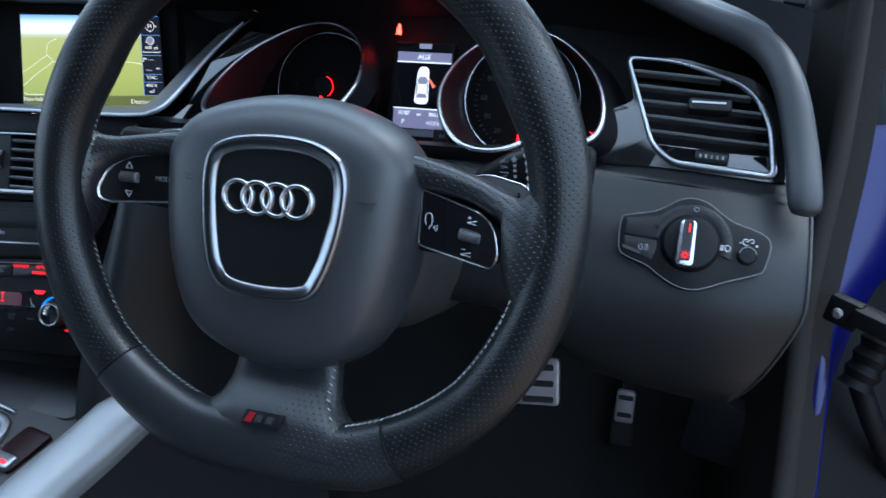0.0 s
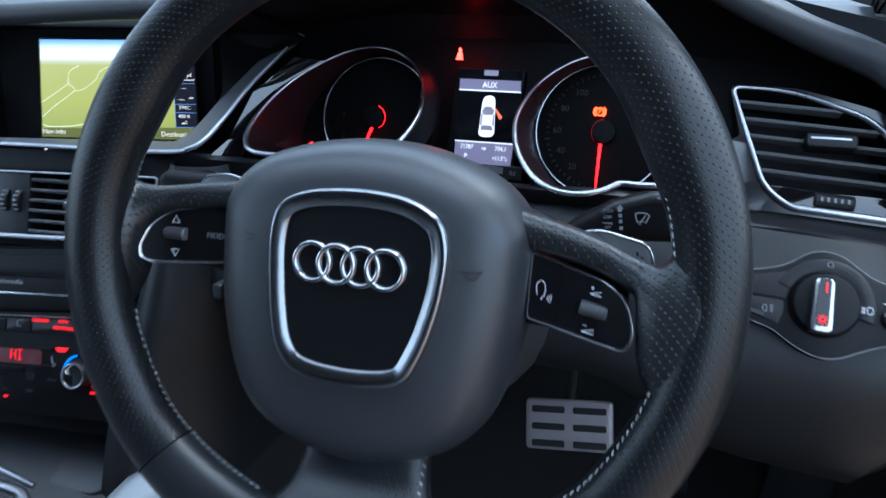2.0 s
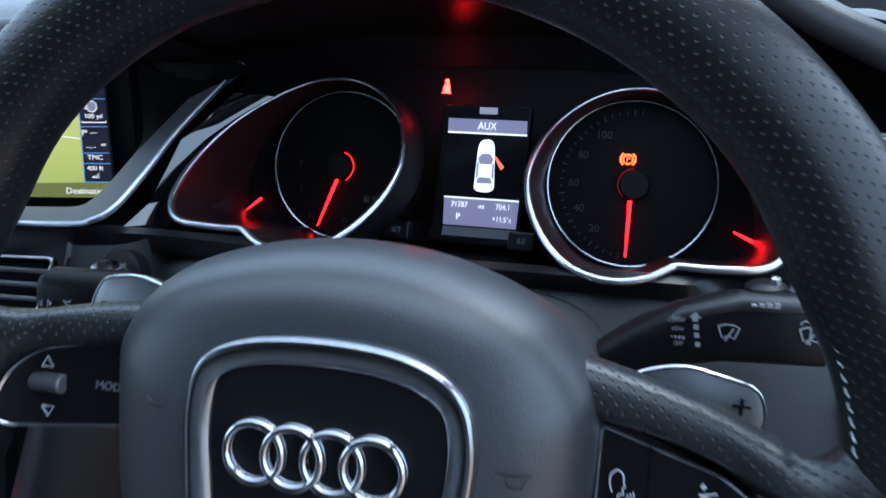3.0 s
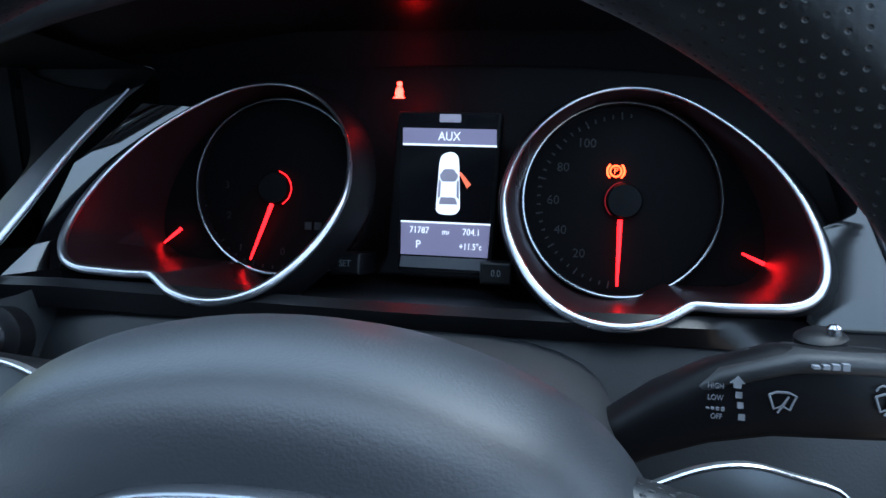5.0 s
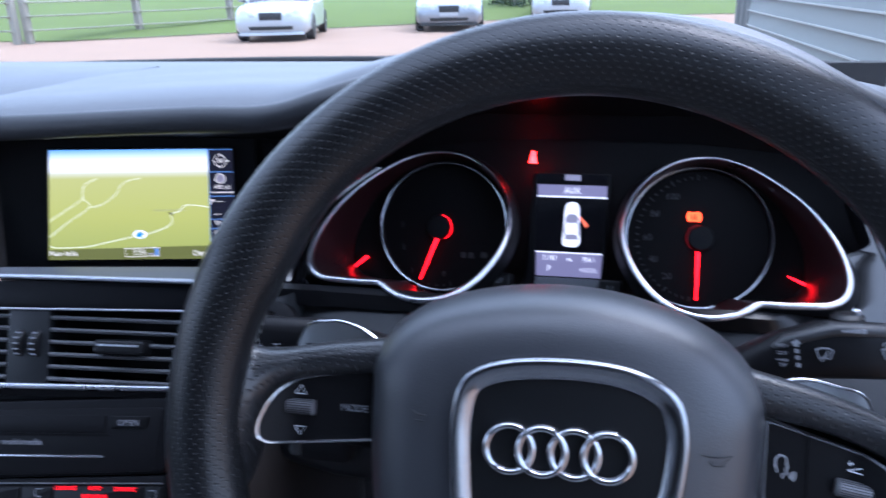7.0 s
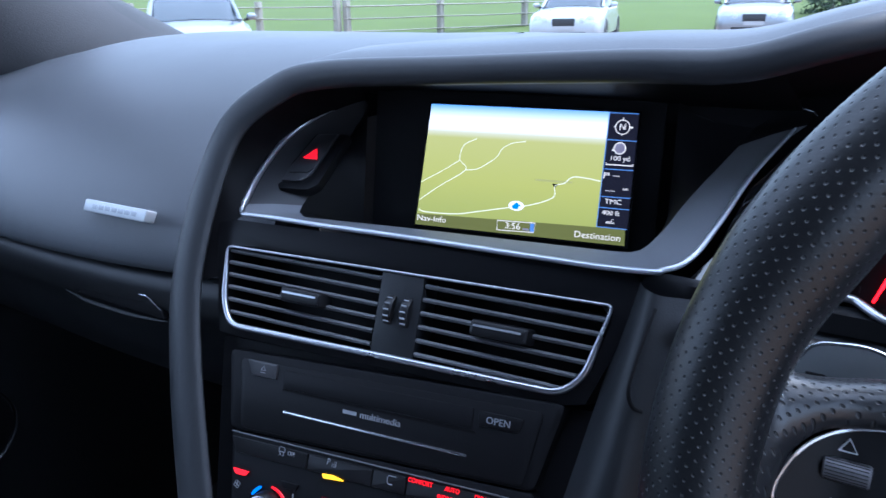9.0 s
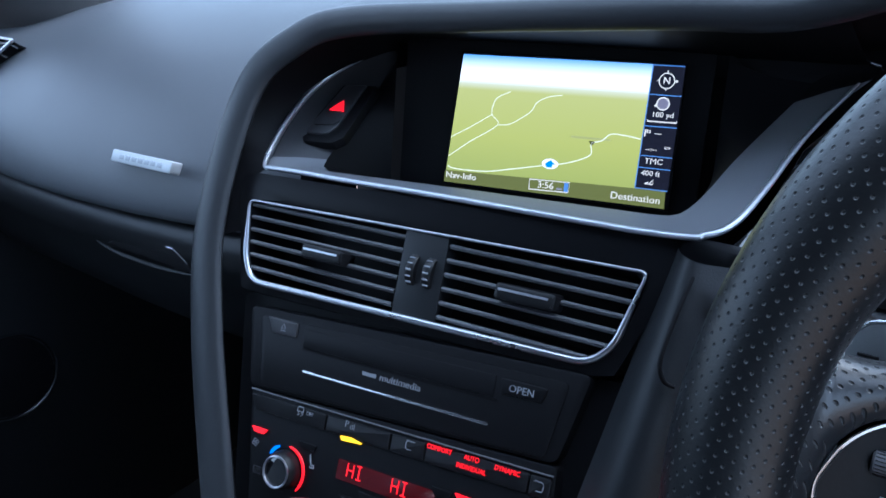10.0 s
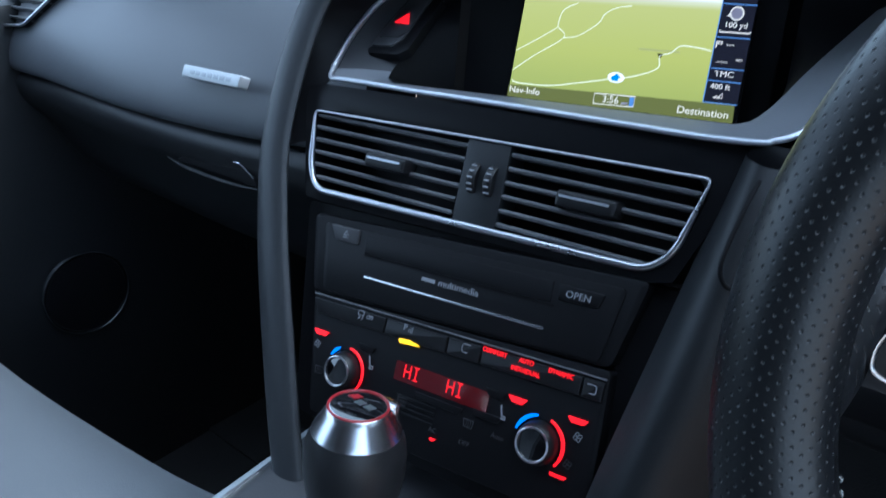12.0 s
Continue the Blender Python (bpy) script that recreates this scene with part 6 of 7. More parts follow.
for u, v in ((-0.0908, -0.0737), (0.1030, -0.0727), (0.1005, -0.0890)):
    part("fan_sign", joined(*[line([(u + 0.0015 * math.cos(a_) + 0.0011 * math.cos(b_), v + 0.0015 * math.sin(a_) + 0.0011 * math.sin(b_)) for b_ in [k * math.pi / 4 for k in range(9)]], 0.00022, 0.0006) for a_ in (0.4, 1.97, 3.54, 5.11)]), GREY_INK if v > -0.08 else DIM_INK, clima, "pale fan sign")
for u, v in ((0.0353, -0.0879), (-0.0140, -0.0900), (-0.0851, -0.0905)):
    part("defrost_sign", joined(line([(u - 0.0034, v + 0.0022), (u + 0.0034, v + 0.0022), (u + 0.0028, v - 0.0022), (u - 0.0028, v - 0.0022), (u - 0.0034, v + 0.0022)], 0.0003, 0.0006), *[line([(u + x_, v - 0.0014), (u + x_ + 0.0004, v), (u + x_, v + 0.0014)], 0.00022, 0.0006) for x_ in (-0.0014, 0.0, 0.0014)]), DIM_INK, clima, "dim screen-heater sign")
for a, b, v in ((-0.0560, -0.0420, -0.0655), (0.0420, 0.0560, -0.0655), (-0.0060, 0.0300, -0.0830), (0.0360, 0.0560, -0.0800)):
    part("rocker", prism(rounded([(a, v + 0.0022), (b, v + 0.0022), (b - 0.002, v - 0.0020), (a + 0.002, v - 0.0020)], 0.0008), 0.0, 0.0010, 0.0005), SWITCHBLACK, clima, "satin black rocker key")
for k in range(4):
    part("lower_rib", prism(rrect(0.030, 0.0012, 0.0004, -0.0040, -0.0870 - 0.0034 * k), -0.002, 0.0006, 0.0003), SWITCHBLACK, clima)

# ---------------- light switch ----------------
lights = thing("light_switch", SWITCH, "black rotary headlight switch panel with chrome grip", "switch")
LP = curve([(-0.0497, 0.0000), (-0.0490, 0.0115), (-0.0450, 0.0142), (-0.0280, 0.0180), (-0.0191, 0.0222), (-0.0102, 0.0280), (-0.0005, 0.0300), (0.0096, 0.0273), (0.0188, 0.0206), (0.0279, 0.0147), (0.0437, 0.0095), (0.0510, 0.0045), (0.0522, -0.0028), (0.0490, -0.0160), (0.0446, -0.0205), (0.0243, -0.0279), (0.0107, -0.0340), (0.0020, -0.0357), (-0.0069, -0.0344), (-0.0179, -0.0290), (-0.0293, -0.0212), (-0.0406, -0.0172), (-0.0485, -0.0122)], 3, True)
part("panel", prism(LP, -0.012, 0.0020, 0.0015), SWITCHBLACK, lights, "satin black panel")
part("panel_edge", tube([(x, y, 0.0012) for x, y in LP], 0.0004, True, 6), SCROLL, lights, "fine pale edge")
DC = (-0.0008, -0.0035)
part("dial_surround", moved(loft([[(r_ * math.cos(radians(a_)), r_ * math.sin(radians(a_)), w_) for a_ in range(-18, 160, 6)] for r_, w_ in ((0.0205, 0.0034), (0.0228, 0.0040), (0.0262, 0.0040), (0.0284, 0.0032), (0.0290, 0.0018))], False), pose(*DC, 0)), BUTTON, lights, "smooth dark dial surround")
part("dial", moved(lathe([(0.0203, 0.0), (0.0198, 0.0050), (0.0180, 0.0074), (0.0130, 0.0084), (0.0, 0.0086)], 48, cap=False), pose(*DC, 0.001)), SWITCHBLACK, lights, "round black dial")
GRIP = pose(-0.0042, -0.0040, 0.008, 0, 0, -3)
grip = part("grip", moved(prism(rounded([(-0.0066, -0.0182), (0.0066, -0.0182), (0.0056, 0.0150), (-0.0056, 0.0150)], 0.0042), 0.0, 0.0085, 0.0022), GRIP), CHROME, lights, "satin chrome grip")
part("grip_face", moved(prism(rounded([(-0.0036, -0.0148), (0.0036, -0.0148), (0.0034, 0.0140), (-0.0034, 0.0140)], 0.0018), 0.0072, 0.0088), GRIP), BUTTONGLOSS, grip, "gloss black inlay")
part("grip_lamp", moved(joined(bars([(0.0008, 0.0085, 0.0009, 0.0062)], 0.0088, 0.0093), *[line([(0.0017 * math.cos(a_), -0.0108 + 0.0017 * math.sin(a_)), (0.0031 * math.cos(a_), -0.0108 + 0.0031 * math.sin(a_))], 0.00026, 0.0091) for a_ in [k * math.pi / 4 for k in range(8)]], line(arc_pts(0, -0.0108, 0.0013, 0, 360, 12), 0.00036, 0.0091)), GRIP), RED_LAMP, grip, "lit red marks")
dim_ = part("dimmer", moved(lathe([(0.0066, 0.0), (0.0064, 0.0030), (0.0052, 0.0042), (0.0, 0.0044)], 28, cap=False), pose(0.0372, -0.0085, 0.0015)), SWITCHBLACK, lights, "small dimmer wheel")
part("dimmer_edge", line(arc_pts(0.0372, -0.0085, 0.0056, 10, 170, 14), 0.00045, 0.0055), SCROLL, dim_, "pale upper edge")
part("key", prism(rounded([(-0.0462, 0.0115), (-0.0205, 0.0157), (-0.0165, 0.0112), (-0.0228, -0.0018), (-0.0468, 0.0002)], 0.0016), 0.001, 0.0028, 0.0008), BUTTON, lights, "blank key")
part("key", prism(rounded([(-0.0468, -0.0012), (-0.0232, -0.0032), (-0.0228, -0.0100), (-0.0262, -0.0180), (-0.0455, -0.0110)], 0.0016), 0.001, 0.0028, 0.0008), BUTTON, lights, "fog-lamp key")
part("key_lamp", prism(rounded([(-0.0475, -0.0078), (-0.0345, -0.0118), (-0.0345, -0.0142), (-0.0462, -0.0105)], 0.0006), 0.001, 0.0032), DIM_INK, lights, "unlit lamp bar")
Z_ = 0.0031
part("sign", joined(line(arc_pts(-0.0335, -0.0089, 0.0021, 90, 270, 8) + [(-0.0335, -0.0110), (-0.0328, -0.0089), (-0.0335, -0.0068)], 0.00026, Z_), *[line([(-0.0316, y_), (-0.0300, y_ + 0.0004), (-0.0288, y_ - 0.0002)], 0.00024, Z_) for y_ in (-0.0072, -0.0089, -0.0106)], line([(-0.0303, -0.0064), (-0.0301, -0.0114)], 0.00024, Z_)), GREY_INK, lights, "pale fog-lamp sign")
part("sign", line(arc_pts(0.0017, 0.0212, 0.0016, 0, 360, 14), 0.00026, 0.0044), GREY_INK, lights, "pale ring sign")
part("sign", writing("AUTO", 0.0036, 0.0138, 0.0166, 0.0042, turn=-28), DIM_INK, lights, "dim printed sign")
part("sign", joined(line(arc_pts(0.0236, -0.0048, 0.0023, -90, 90, 8) + [(0.0236, -0.0025), (0.0226, -0.0035), (0.0226, -0.0061), (0.0236, -0.0071)], 0.0003, 0.0042), *[line([(0.0186, y_), (0.0214, y_ + 0.0004)], 0.00026, 0.0042) for y_ in (-0.0034, -0.0044, -0.0054, -0.0064)]), WHITE_INK, lights, "pale headlamp sign")
part("sign", joined(*[line([(0.0222 + x_, 0.0055), (0.0236 + x_, 0.0063)], 0.00022, 0.0042) for x_ in (-0.001, 0.001, 0.003)]), DIM_INK, lights, "dim printed sign")
part("sign", joined(line(arc_pts(0.0362, 0.0012, 0.0022, 60, 300, 10), 0.0003, 0.0024), line([(0.0362, 0.0012), (0.0382, 0.0028)], 0.0003, 0.0024), line(arc_pts(0.0398, 0.0022, 0.0014, -120, 160, 10), 0.00028, 0.0024), line([(0.0318, 0.0004), (0.0334, 0.0004)], 0.0003, 0.0024), line([(0.0424, -0.0012), (0.0442, -0.0012)], 0.0003, 0.0024), line([(0.0433, -0.0021), (0.0433, -0.0003)], 0.0003, 0.0024)), WHITE_INK, lights, "pale dimmer sign")

# ---------------- badge, glove-box handle ----------------
bd = thing("dash_badge", frame_of((-0.3010, 0.2380, 0.8701), (1, 0.03, 0), (0, 0.42, 0.9)), "small silver badge plate on the passenger panel", "badge")
part("plate", prism(rounded([(-0.0405, -0.0052), (0.0390, -0.0052), (0.0405, 0.0052), (-0.0400, 0.0052)], 0.0016), -0.008, 0.0022, 0.0007), BADGE, bd, "pale silver plate")
for k in range(7):
    part("badge_bar", prism(rrect(0.0068, 0.0042, 0.0010, -0.0255 + 0.0085 * k, 0.0), 0.0020, 0.0025, 0.0003), BADGE_INK, bd, "faint raised bar")
gh = thing("glove_handle", frame_of((-0.330, 0.243, 0.785), (1, 0.04, -0.03), (0, 0.1, 1)), "dark glove-box handle with a chrome edge", "handle")
part("recess", prism(rounded([(-0.0560, -0.0090), (0.0680, -0.0090), (0.0600, 0.0020), (0.0450, 0.0095), (-0.0210, 0.0100)], 0.004), -0.02, 0.003, 0.002), BLACK, gh, "black finger recess")
part("lip", tube(curve([(-0.0720, -0.0098, 0.001), (-0.0450, -0.0116, 0.004), (-0.0240, -0.0122, 0.005), (0.0190, -0.0120, 0.005), (0.0440, -0.0110, 0.004), (0.0700, -0.0092, 0.002)], 4), [0.0004 + 0.0016 * math.sin(math.pi * k / 20) ** 0.7 for k in range(21)], seg=8), DASH_LOW, gh, "dark grey lower lip")
part("edge", tube([(-0.0195, 0.0106, 0.005), (0.0471, 0.0107, 0.005)], 0.0009, seg=8), BRIGHT, gh, "chrome edge")
part("edge_end", tube([(0.0471, 0.0107, 0.005), (0.0637, 0.0005, 0.004)], [0.0007, 0.0004], seg=8), SCROLL, gh, "dull edge end")

# ---------------- centre console ----------------
console = thing("center_console", pose(0, 0, 0.62), "dark centre console with brushed aluminium side rails", "console")
deck = [[(x, y, 0.012 + 0.10 * max(0, y - 0.02) * 1.0 + h) for x, h in ((-0.104, 0.0), (-0.09, 0.006), (0.0, 0.008), (0.10, 0.006), (0.135, 0.0))] for y in (-0.62, -0.4, -0.2, 0.0, 0.06, 0.12, 0.16)]
part("deck", sheet(deck, 0.03), CONSOLE, console, "dark satin console deck")
part("tunnel", box(-0.102, 0.135, -0.62, 0.55, -0.52, 0.012, 0.02), FELT, console, "black carpeted tunnel side")
part("side_rail", sheet([[(-0.112, y, 0.010 + 0.06 * max(0, y)), (-0.110, y, 0.0145 + 0.06 * max(0, y)), (-0.105, y, 0.0150 + 0.06 * max(0, y)), (-0.102, y, 0.010 + 0.06 * max(0, y))] for y in (-0.6, -0.3, 0.0, 0.08, 0.165)], 0.003), SILVER, console, "slim aluminium side rail")
rows = []
for y, z, x in ((-0.55, 0.006, 0.112), (-0.2, 0.008, 0.122), (0.0, 0.014, 0.138), (0.06, 0.022, 0.146), (0.10, 0.030, 0.157), (0.13, 0.040, 0.167), (0.155, 0.044, 0.172)):
    w_ = 0.021
    rows.append([(x - w_, y, z + 0.006), (x - w_ * 0.5, y, z + 0.009), (x + w_ * 0.5, y, z + 0.006), (x + w_, y, z - 0.006), (x + w_ * 0.9, y, z - 0.02)])
fine = [[q[i:i + 3] for i in range(0, 15, 3)] for q in curve([sum(r, ()) for r in rows], 4)]
part("side_rail", sheet([curve(r, 3) for r in fine], 0.004), RAIL, console, "broad brushed aluminium side rail")
shift = thing("gear_selector", pose(0.0168, 0.0755, 0.6385, -10, 0, 0), "leather gear selector with a polished metal cap", "gear lever")
part("knob", lathe([(0.0125, 0.020), (0.0150, 0.038), (0.0210, 0.056), (0.0262, 0.072), (0.0284, 0.085), (0.0286, 0.095), (0.0274, 0.1035), (0.0250, 0.1095)], 40), LEATHER, shift, "black leather knob")
part("cap", lathe([(0.0246, 0.1085), (0.0250, 0.1100), (0.0240, 0.1120), (0.0184, 0.1212), (0.0171, 0.1236), (0.0162, 0.1243)], 40), CHROME, shift, "polished metal cap")
part("cap_ring", tube([(x, y, 0.1243) for x, y in circle(0.0164, n=40)], 0.0007, True, 8), BADGE_RED, shift, "thin red ring")
part("cap_face", lathe([(0.0161, 0.1240), (0.0130, 0.1250), (0.0, 0.1254)], 32, cap=False), PIANO, shift, "gloss black cap face")
part("cap_flash", prism([(-0.0105, 0.0020), (-0.0055, 0.0020), (-0.0028, 0.0068), (-0.0078, 0.0068)], 0.1246, 0.1256), BADGE_RED, shift, "red emblem flash")
for x_ in (-0.0008, 0.0062):
    part("cap_bar", prism([(x_ - 0.0024, -0.0004), (x_ + 0.0024, -0.0004), (x_ + 0.0036, 0.0038), (x_ - 0.0012, 0.0038)], 0.1246, 0.1256), SILVER, shift, "silver emblem bar")
part("release_button", prism(rrect(0.018, 0.0055, 0.0020, 0.0030, 0.0190), 0.1100, 0.1225, 0.0012), CHROME, shift, "chrome release button")
part("boot", lathe([(0.026, -0.002), (0.022, 0.008), (0.018, 0.016), (0.014, 0.025)], 32), LEATHER, shift, "leather boot")
gate = thing("selector_plate", pose(0.020, 0.036, 0.6405, 5, 0, 0), "silver-rimmed black selector plate with a lit P", "selector plate")
part("rim", tube([(x, y, 0.002) for x, y in rrect(0.112, 0.150, 0.03)], 0.0045, True, 8, 0.0030, ref=(0, 0, 1)), BRIGHT, gate, "satin silver rim")
part("plate", prism(rrect(0.110, 0.148, 0.03), -0.006, 0.0008), GREYTRIM, gate, "satin grey plate")
part("inset", prism(rrect(0.060, 0.110, 0.012, -0.004, 0.010), 0.0, 0.0014), PIANO, gate, "gloss black inset")
part("strip", prism(rrect(0.011, 0.070, 0.003, 0.0385, 0.018), 0.0, 0.0014), BUTTON, gate, "black letter strip")
part("letter", writing("P", 0.0075, 0.0385, 0.043, 0.0017), RED_GLOW, gate, "lit red letter")
part("slot_strip", bars([(0.0315, 0.010, 0.0018, 0.09)], 0.0, 0.0022), CHROME, gate)
pb = thing("parking_brake_switch", pose(0.1005, 0.083, 0.6445, 6, 0, -8), "parking-brake switch lit with a red bar", "switch")
part("well", prism(rrect(0.031, 0.046, 0.005), -0.012, 0.0015, 0.001), BRAKE_WELL, pb, "dark red-black well")
tog = part("toggle", prism(rrect(0.028, 0.014, 0.003, 0, -0.016), 0.0, 0.006, 0.002), SILVER, pb, "satin silver toggle")
part("lamp", bars([(0, -0.0185, 0.020, 0.0028)], 0.006, 0.0066), RED_GLOW, tog, "lit red bar")
key_ = thing("console_key", pose(-0.0700, 0.0930, 0.6395, 3, 0, 8), "small dark console key with a fine pale outline", "switch")
part("cap", prism(rrect(0.030, 0.034, 0.005), -0.006, 0.0012, 0.001), CONSOLE, key_, "dark key cap")
part("outline", tube([(x, y, 0.0012) for x, y in rrect(0.030, 0.034, 0.005)], 0.0005, True, 6), SCROLL, key_, "fine pale outline")
pk = thing("console_tray", pose(0.020, 0.153, 0.652, 6, 0, 0), "dark open tray ahead of the selector", "tray")
part("floor", prism(rrect(0.20, 0.06, 0.012), -0.01, 0.0, 0.002), CONSOLE, pk)
part("edge", tube([(-0.085, -0.026, 0.002), (0.0, -0.028, 0.002), (0.045, -0.036, 0.002)], 0.0018, seg=8), BRIGHT, pk, "bright front edge")

# ---------------- pedals ----------------
def pedal(name, m, w, h, slots, label, slot_h=0.009):
    """A steel plate with dark rubber strips let into it: slots of (x, y, width)."""
    ob = thing(name, m, label, "pedal")
    part("plate", prism(rrect(w, h, 0.007), -0.006, 0.004, 0.003), PEDAL, ob, "brushed steel plate")
    for u, v, sw in slots:
        part("rubber_strip", prism(rrect(sw, slot_h, 0.003, u, v), 0.003, 0.0052, 0.0010), RUBBER, ob, "black rubber strip")
    part("arm", tube([(0, h * 0.3, -0.006), (0, h * 0.7, -0.05), (0, h * 1.6, -0.12)], 0.008, seg=8), RUBBER, ob, "black arm")
    return ob


pedal("brake_pedal", frame_of((0.430, 0.5963, 0.4316), (1, 0.05, 0.10), (-0.11, 0.45, 0.9)), 0.116, 0.067, [(s_ * 0.0275, v_, 0.044) for v_ in (0.0205, -0.0025, -0.0250) for s_ in (-1, 1)], "brushed steel brake pedal with rubber strips")
acc = pedal("accelerator_pedal", frame_of((0.578, 0.6988, 0.3418), (1, 0, 0), (0.1, 0.35, 0.93)), 0.029, 0.052, [(0.0, 0.0150, 0.022), (0.0, -0.0125, 0.022)], "brushed steel accelerator with rubber strips", 0.0075)
part("lower_pad", prism(rrect(0.036, 0.070, 0.006, 0.0, -0.030), -0.010, -0.002, 0.003), RUBBER, acc, "black lower pad")

# ---------------- cabin shell ----------------
def shell(name, bm, material, label, category="car interior"):
    return solid(name, bm, material, label, category, kind="structure")


shell("floor", box(-0.74, 0.74, -1.6, 1.1, 0.12, 0.16), FELT, "black carpeted car floor")
shell("wall_firewall", box(-0.80, 0.80, 1.03, 1.06, 0.12, 0.958), FELT, "black carpeted bulkhead")
fp = curve([(1.03, 0.60), (0.90, 0.35), (0.62, 0.18), (0.40, 0.165)], 4)
shell("floor_footwell", sheet([[(x, y, z) for y, z in fp] for x in (-0.74, 0.74)], 0.01), FELT, "black carpet rising to the bulkhead")
edge_r = [(0.745, 0.53, 1.12), (0.755, 0.497, 0.98), (0.755, 0.455, 0.85), (0.746, 0.412, 0.75), (0.743, 0.388, 0.70), (0.744, 0.336, 0.60), (0.742, 0.295, 0.53), (0.740, 0.240, 0.38), (0.738, 0.215, 0.16)]
shell("wall_kick_panel", sheet([curve(edge_r, 4), curve([(x - 0.012, y + 0.02, z) for x, y, z in edge_r], 4), curve([(x - 0.030, y + 0.12, z) for x, y, z in edge_r], 4), curve([(x - 0.030, 0.76, min(z, 0.93)) for x, y, z in edge_r], 4), curve([(x - 0.03, 1.03, min(z, 0.93)) for x, y, z in edge_r], 4)], 0.02, (1, 0, 0)), PILLAR, "dark grained side trim and pillar cover ahead of the door")
shell("trim_door_seal", tube(curve([(x - 0.008, y - 0.004, z) for x, y, z in edge_r], 4), 0.010, seg=12), PILLAR, "dark cloth-faced door seal")
solid("fuse_cover", prism(rounded([(-0.0155, -0.1314), (0.0216, -0.1226), (0.0431, -0.1055), (0.0413, -0.0821), (0.0335, -0.0554), (-0.0078, -0.0473), (-0.040, -0.045), (-0.045, -0.135)], 0.005), -0.02, 0.004, 0.002), DASH_LOW, "dark plastic cover panel on the side trim", "cover panel", frame_of((0.70, 0.46, 0.60), (0.85, -0.52, 0), (0, 0.15, 1)))

# roof, pillars, sides and rear
def roof_row(y, z, xs_):
    return [(x, y, z - 0.05 * (x / 0.6) ** 2) for x in xs_]


RX = (-0.62, -0.60, -0.2, 0, 0.2, 0.60, 0.62)
# Unseen gap left between y -0.10 and 0.24, added to let in light from above.
roof = joined(sheet([roof_row(0.30, 1.318, RX), roof_row(0.27, 1.322, RX), roof_row(0.24, 1.327, RX)], 0.03, (0, 0, 1)), sheet([roof_row(-0.10, 1.380, RX), roof_row(-0.18, 1.388, RX), roof_row(-0.42, 1.395, RX), roof_row(-0.6, 1.40, RX), roof_row(-1.1, 1.38, RX), roof_row(-1.7, 1.30, RX)], 0.03, (0, 0, 1)),
              *[sheet([roof_row(0.24, 1.327, e), roof_row(0.10, 1.352, e), roof_row(-0.10, 1.380, e)], 0.03, (0, 0, 1)) for e in (RX[:2], RX[-2:])])
shell("ceiling", roof, HEADLINER, "pale grey roof lining round an opening added for top light")
shell("wall_pillar_right", tube(curve([(0.80, 0.80, 0.87), (0.765, 0.60, 0.985), (0.72, 0.45, 1.095), (0.66, 0.2, 1.26), (0.645, 0.0, 1.32), (0.64, -0.5, 1.34), (0.64, -1.2, 1.31), (0.70, -1.75, 0.98)], 4), 0.05, seg=12), PILLAR_CLOTH, "grey cloth-covered roof pillar")
LEFT_POST = curve([(-0.835, 0.82, 0.83, 0.105), (-0.805, 0.66, 0.902, 0.105), (-0.788, 0.54, 0.955, 0.105), (-0.770, 0.43, 1.010, 0.100), (-0.715, 0.26, 1.155, 0.070), (-0.655, 0.06, 1.30, 0.050), (-0.64, -0.5, 1.34, 0.050), (-0.64, -1.2, 1.31, 0.050), (-0.70, -1.75, 0.98, 0.050)], 4)
shell("wall_pillar_left", tube([q[:3] for q in LEFT_POST], [q[3] for q in LEFT_POST], seg=16), PILLAR_CLOTH, "grey cloth-covered roof pillar")
shell("wall_door_left", box(-0.84, -0.745, -1.75, 0.98, 0.15, 0.90, 0.02), DASH_LOW, "closed dark passenger-side door trim")
shell("wall_side_right", box(0.745, 0.84, -1.75, -0.80, 0.15, 0.90, 0.02), DASH_LOW, "dark trim behind the open door")
# Out of view; closed up to the roof to keep light off rear-facing surfaces.
shell("wall_rear", box(-0.84, 0.84, -1.85, -1.75, 0.15, 1.36, 0.02), DASH_LOW, "unseen dark rear wall added to block light from behind")
# Quarter boxes are unseen too, added to narrow the rear side openings against light.
shell("wall_quarter_left", box(-0.70, -0.60, -1.80, -0.85, 0.88, 1.38, 0.02), HEADLINER, "unseen rear quarter block added to cut side light")
shell("wall_quarter_right", box(0.60, 0.70, -1.80, -0.85, 0.88, 1.38, 0.02), HEADLINER, "unseen rear quarter block added to cut side light")
shell("sill", box(0.70, 0.86, -0.80, 0.45, 0.10, 0.27, 0.02), PILLAR, "dark door sill")

# blue jamb and open door hinge side
jamb = thing("door_jamb", pose(0.80, 0.42, 0.6), "glossy blue painted door jamb with black hinge parts", "car body")
JAMB = ((0.268, 0.046, 0.12, 0.005), (0.21, 0.024, 0.11, 0.008), (0.15, -0.003, 0.07, 0.014), (0.11, -0.022, 0.035, 0.0165), (0.05, -0.056, 0.012, 0.017), (0.0, -0.080, 0.006, 0.016), (-0.07, -0.122, 0.004, 0.018), (-0.20, -0.175, 0.004, 0.020), (-0.45, -0.200, 0.004, 0.022))
rows = [[(-0.040 - d, y + 0.012, z), (-0.030 - d, y - 0.002, z), (-0.018 - d, y, z), (-0.018 - d + 0.35 * w, y + 0.012, z), (-0.018 - d + w, y + 0.030 + 0.25 * w, z)] for z, y, w, d in JAMB]
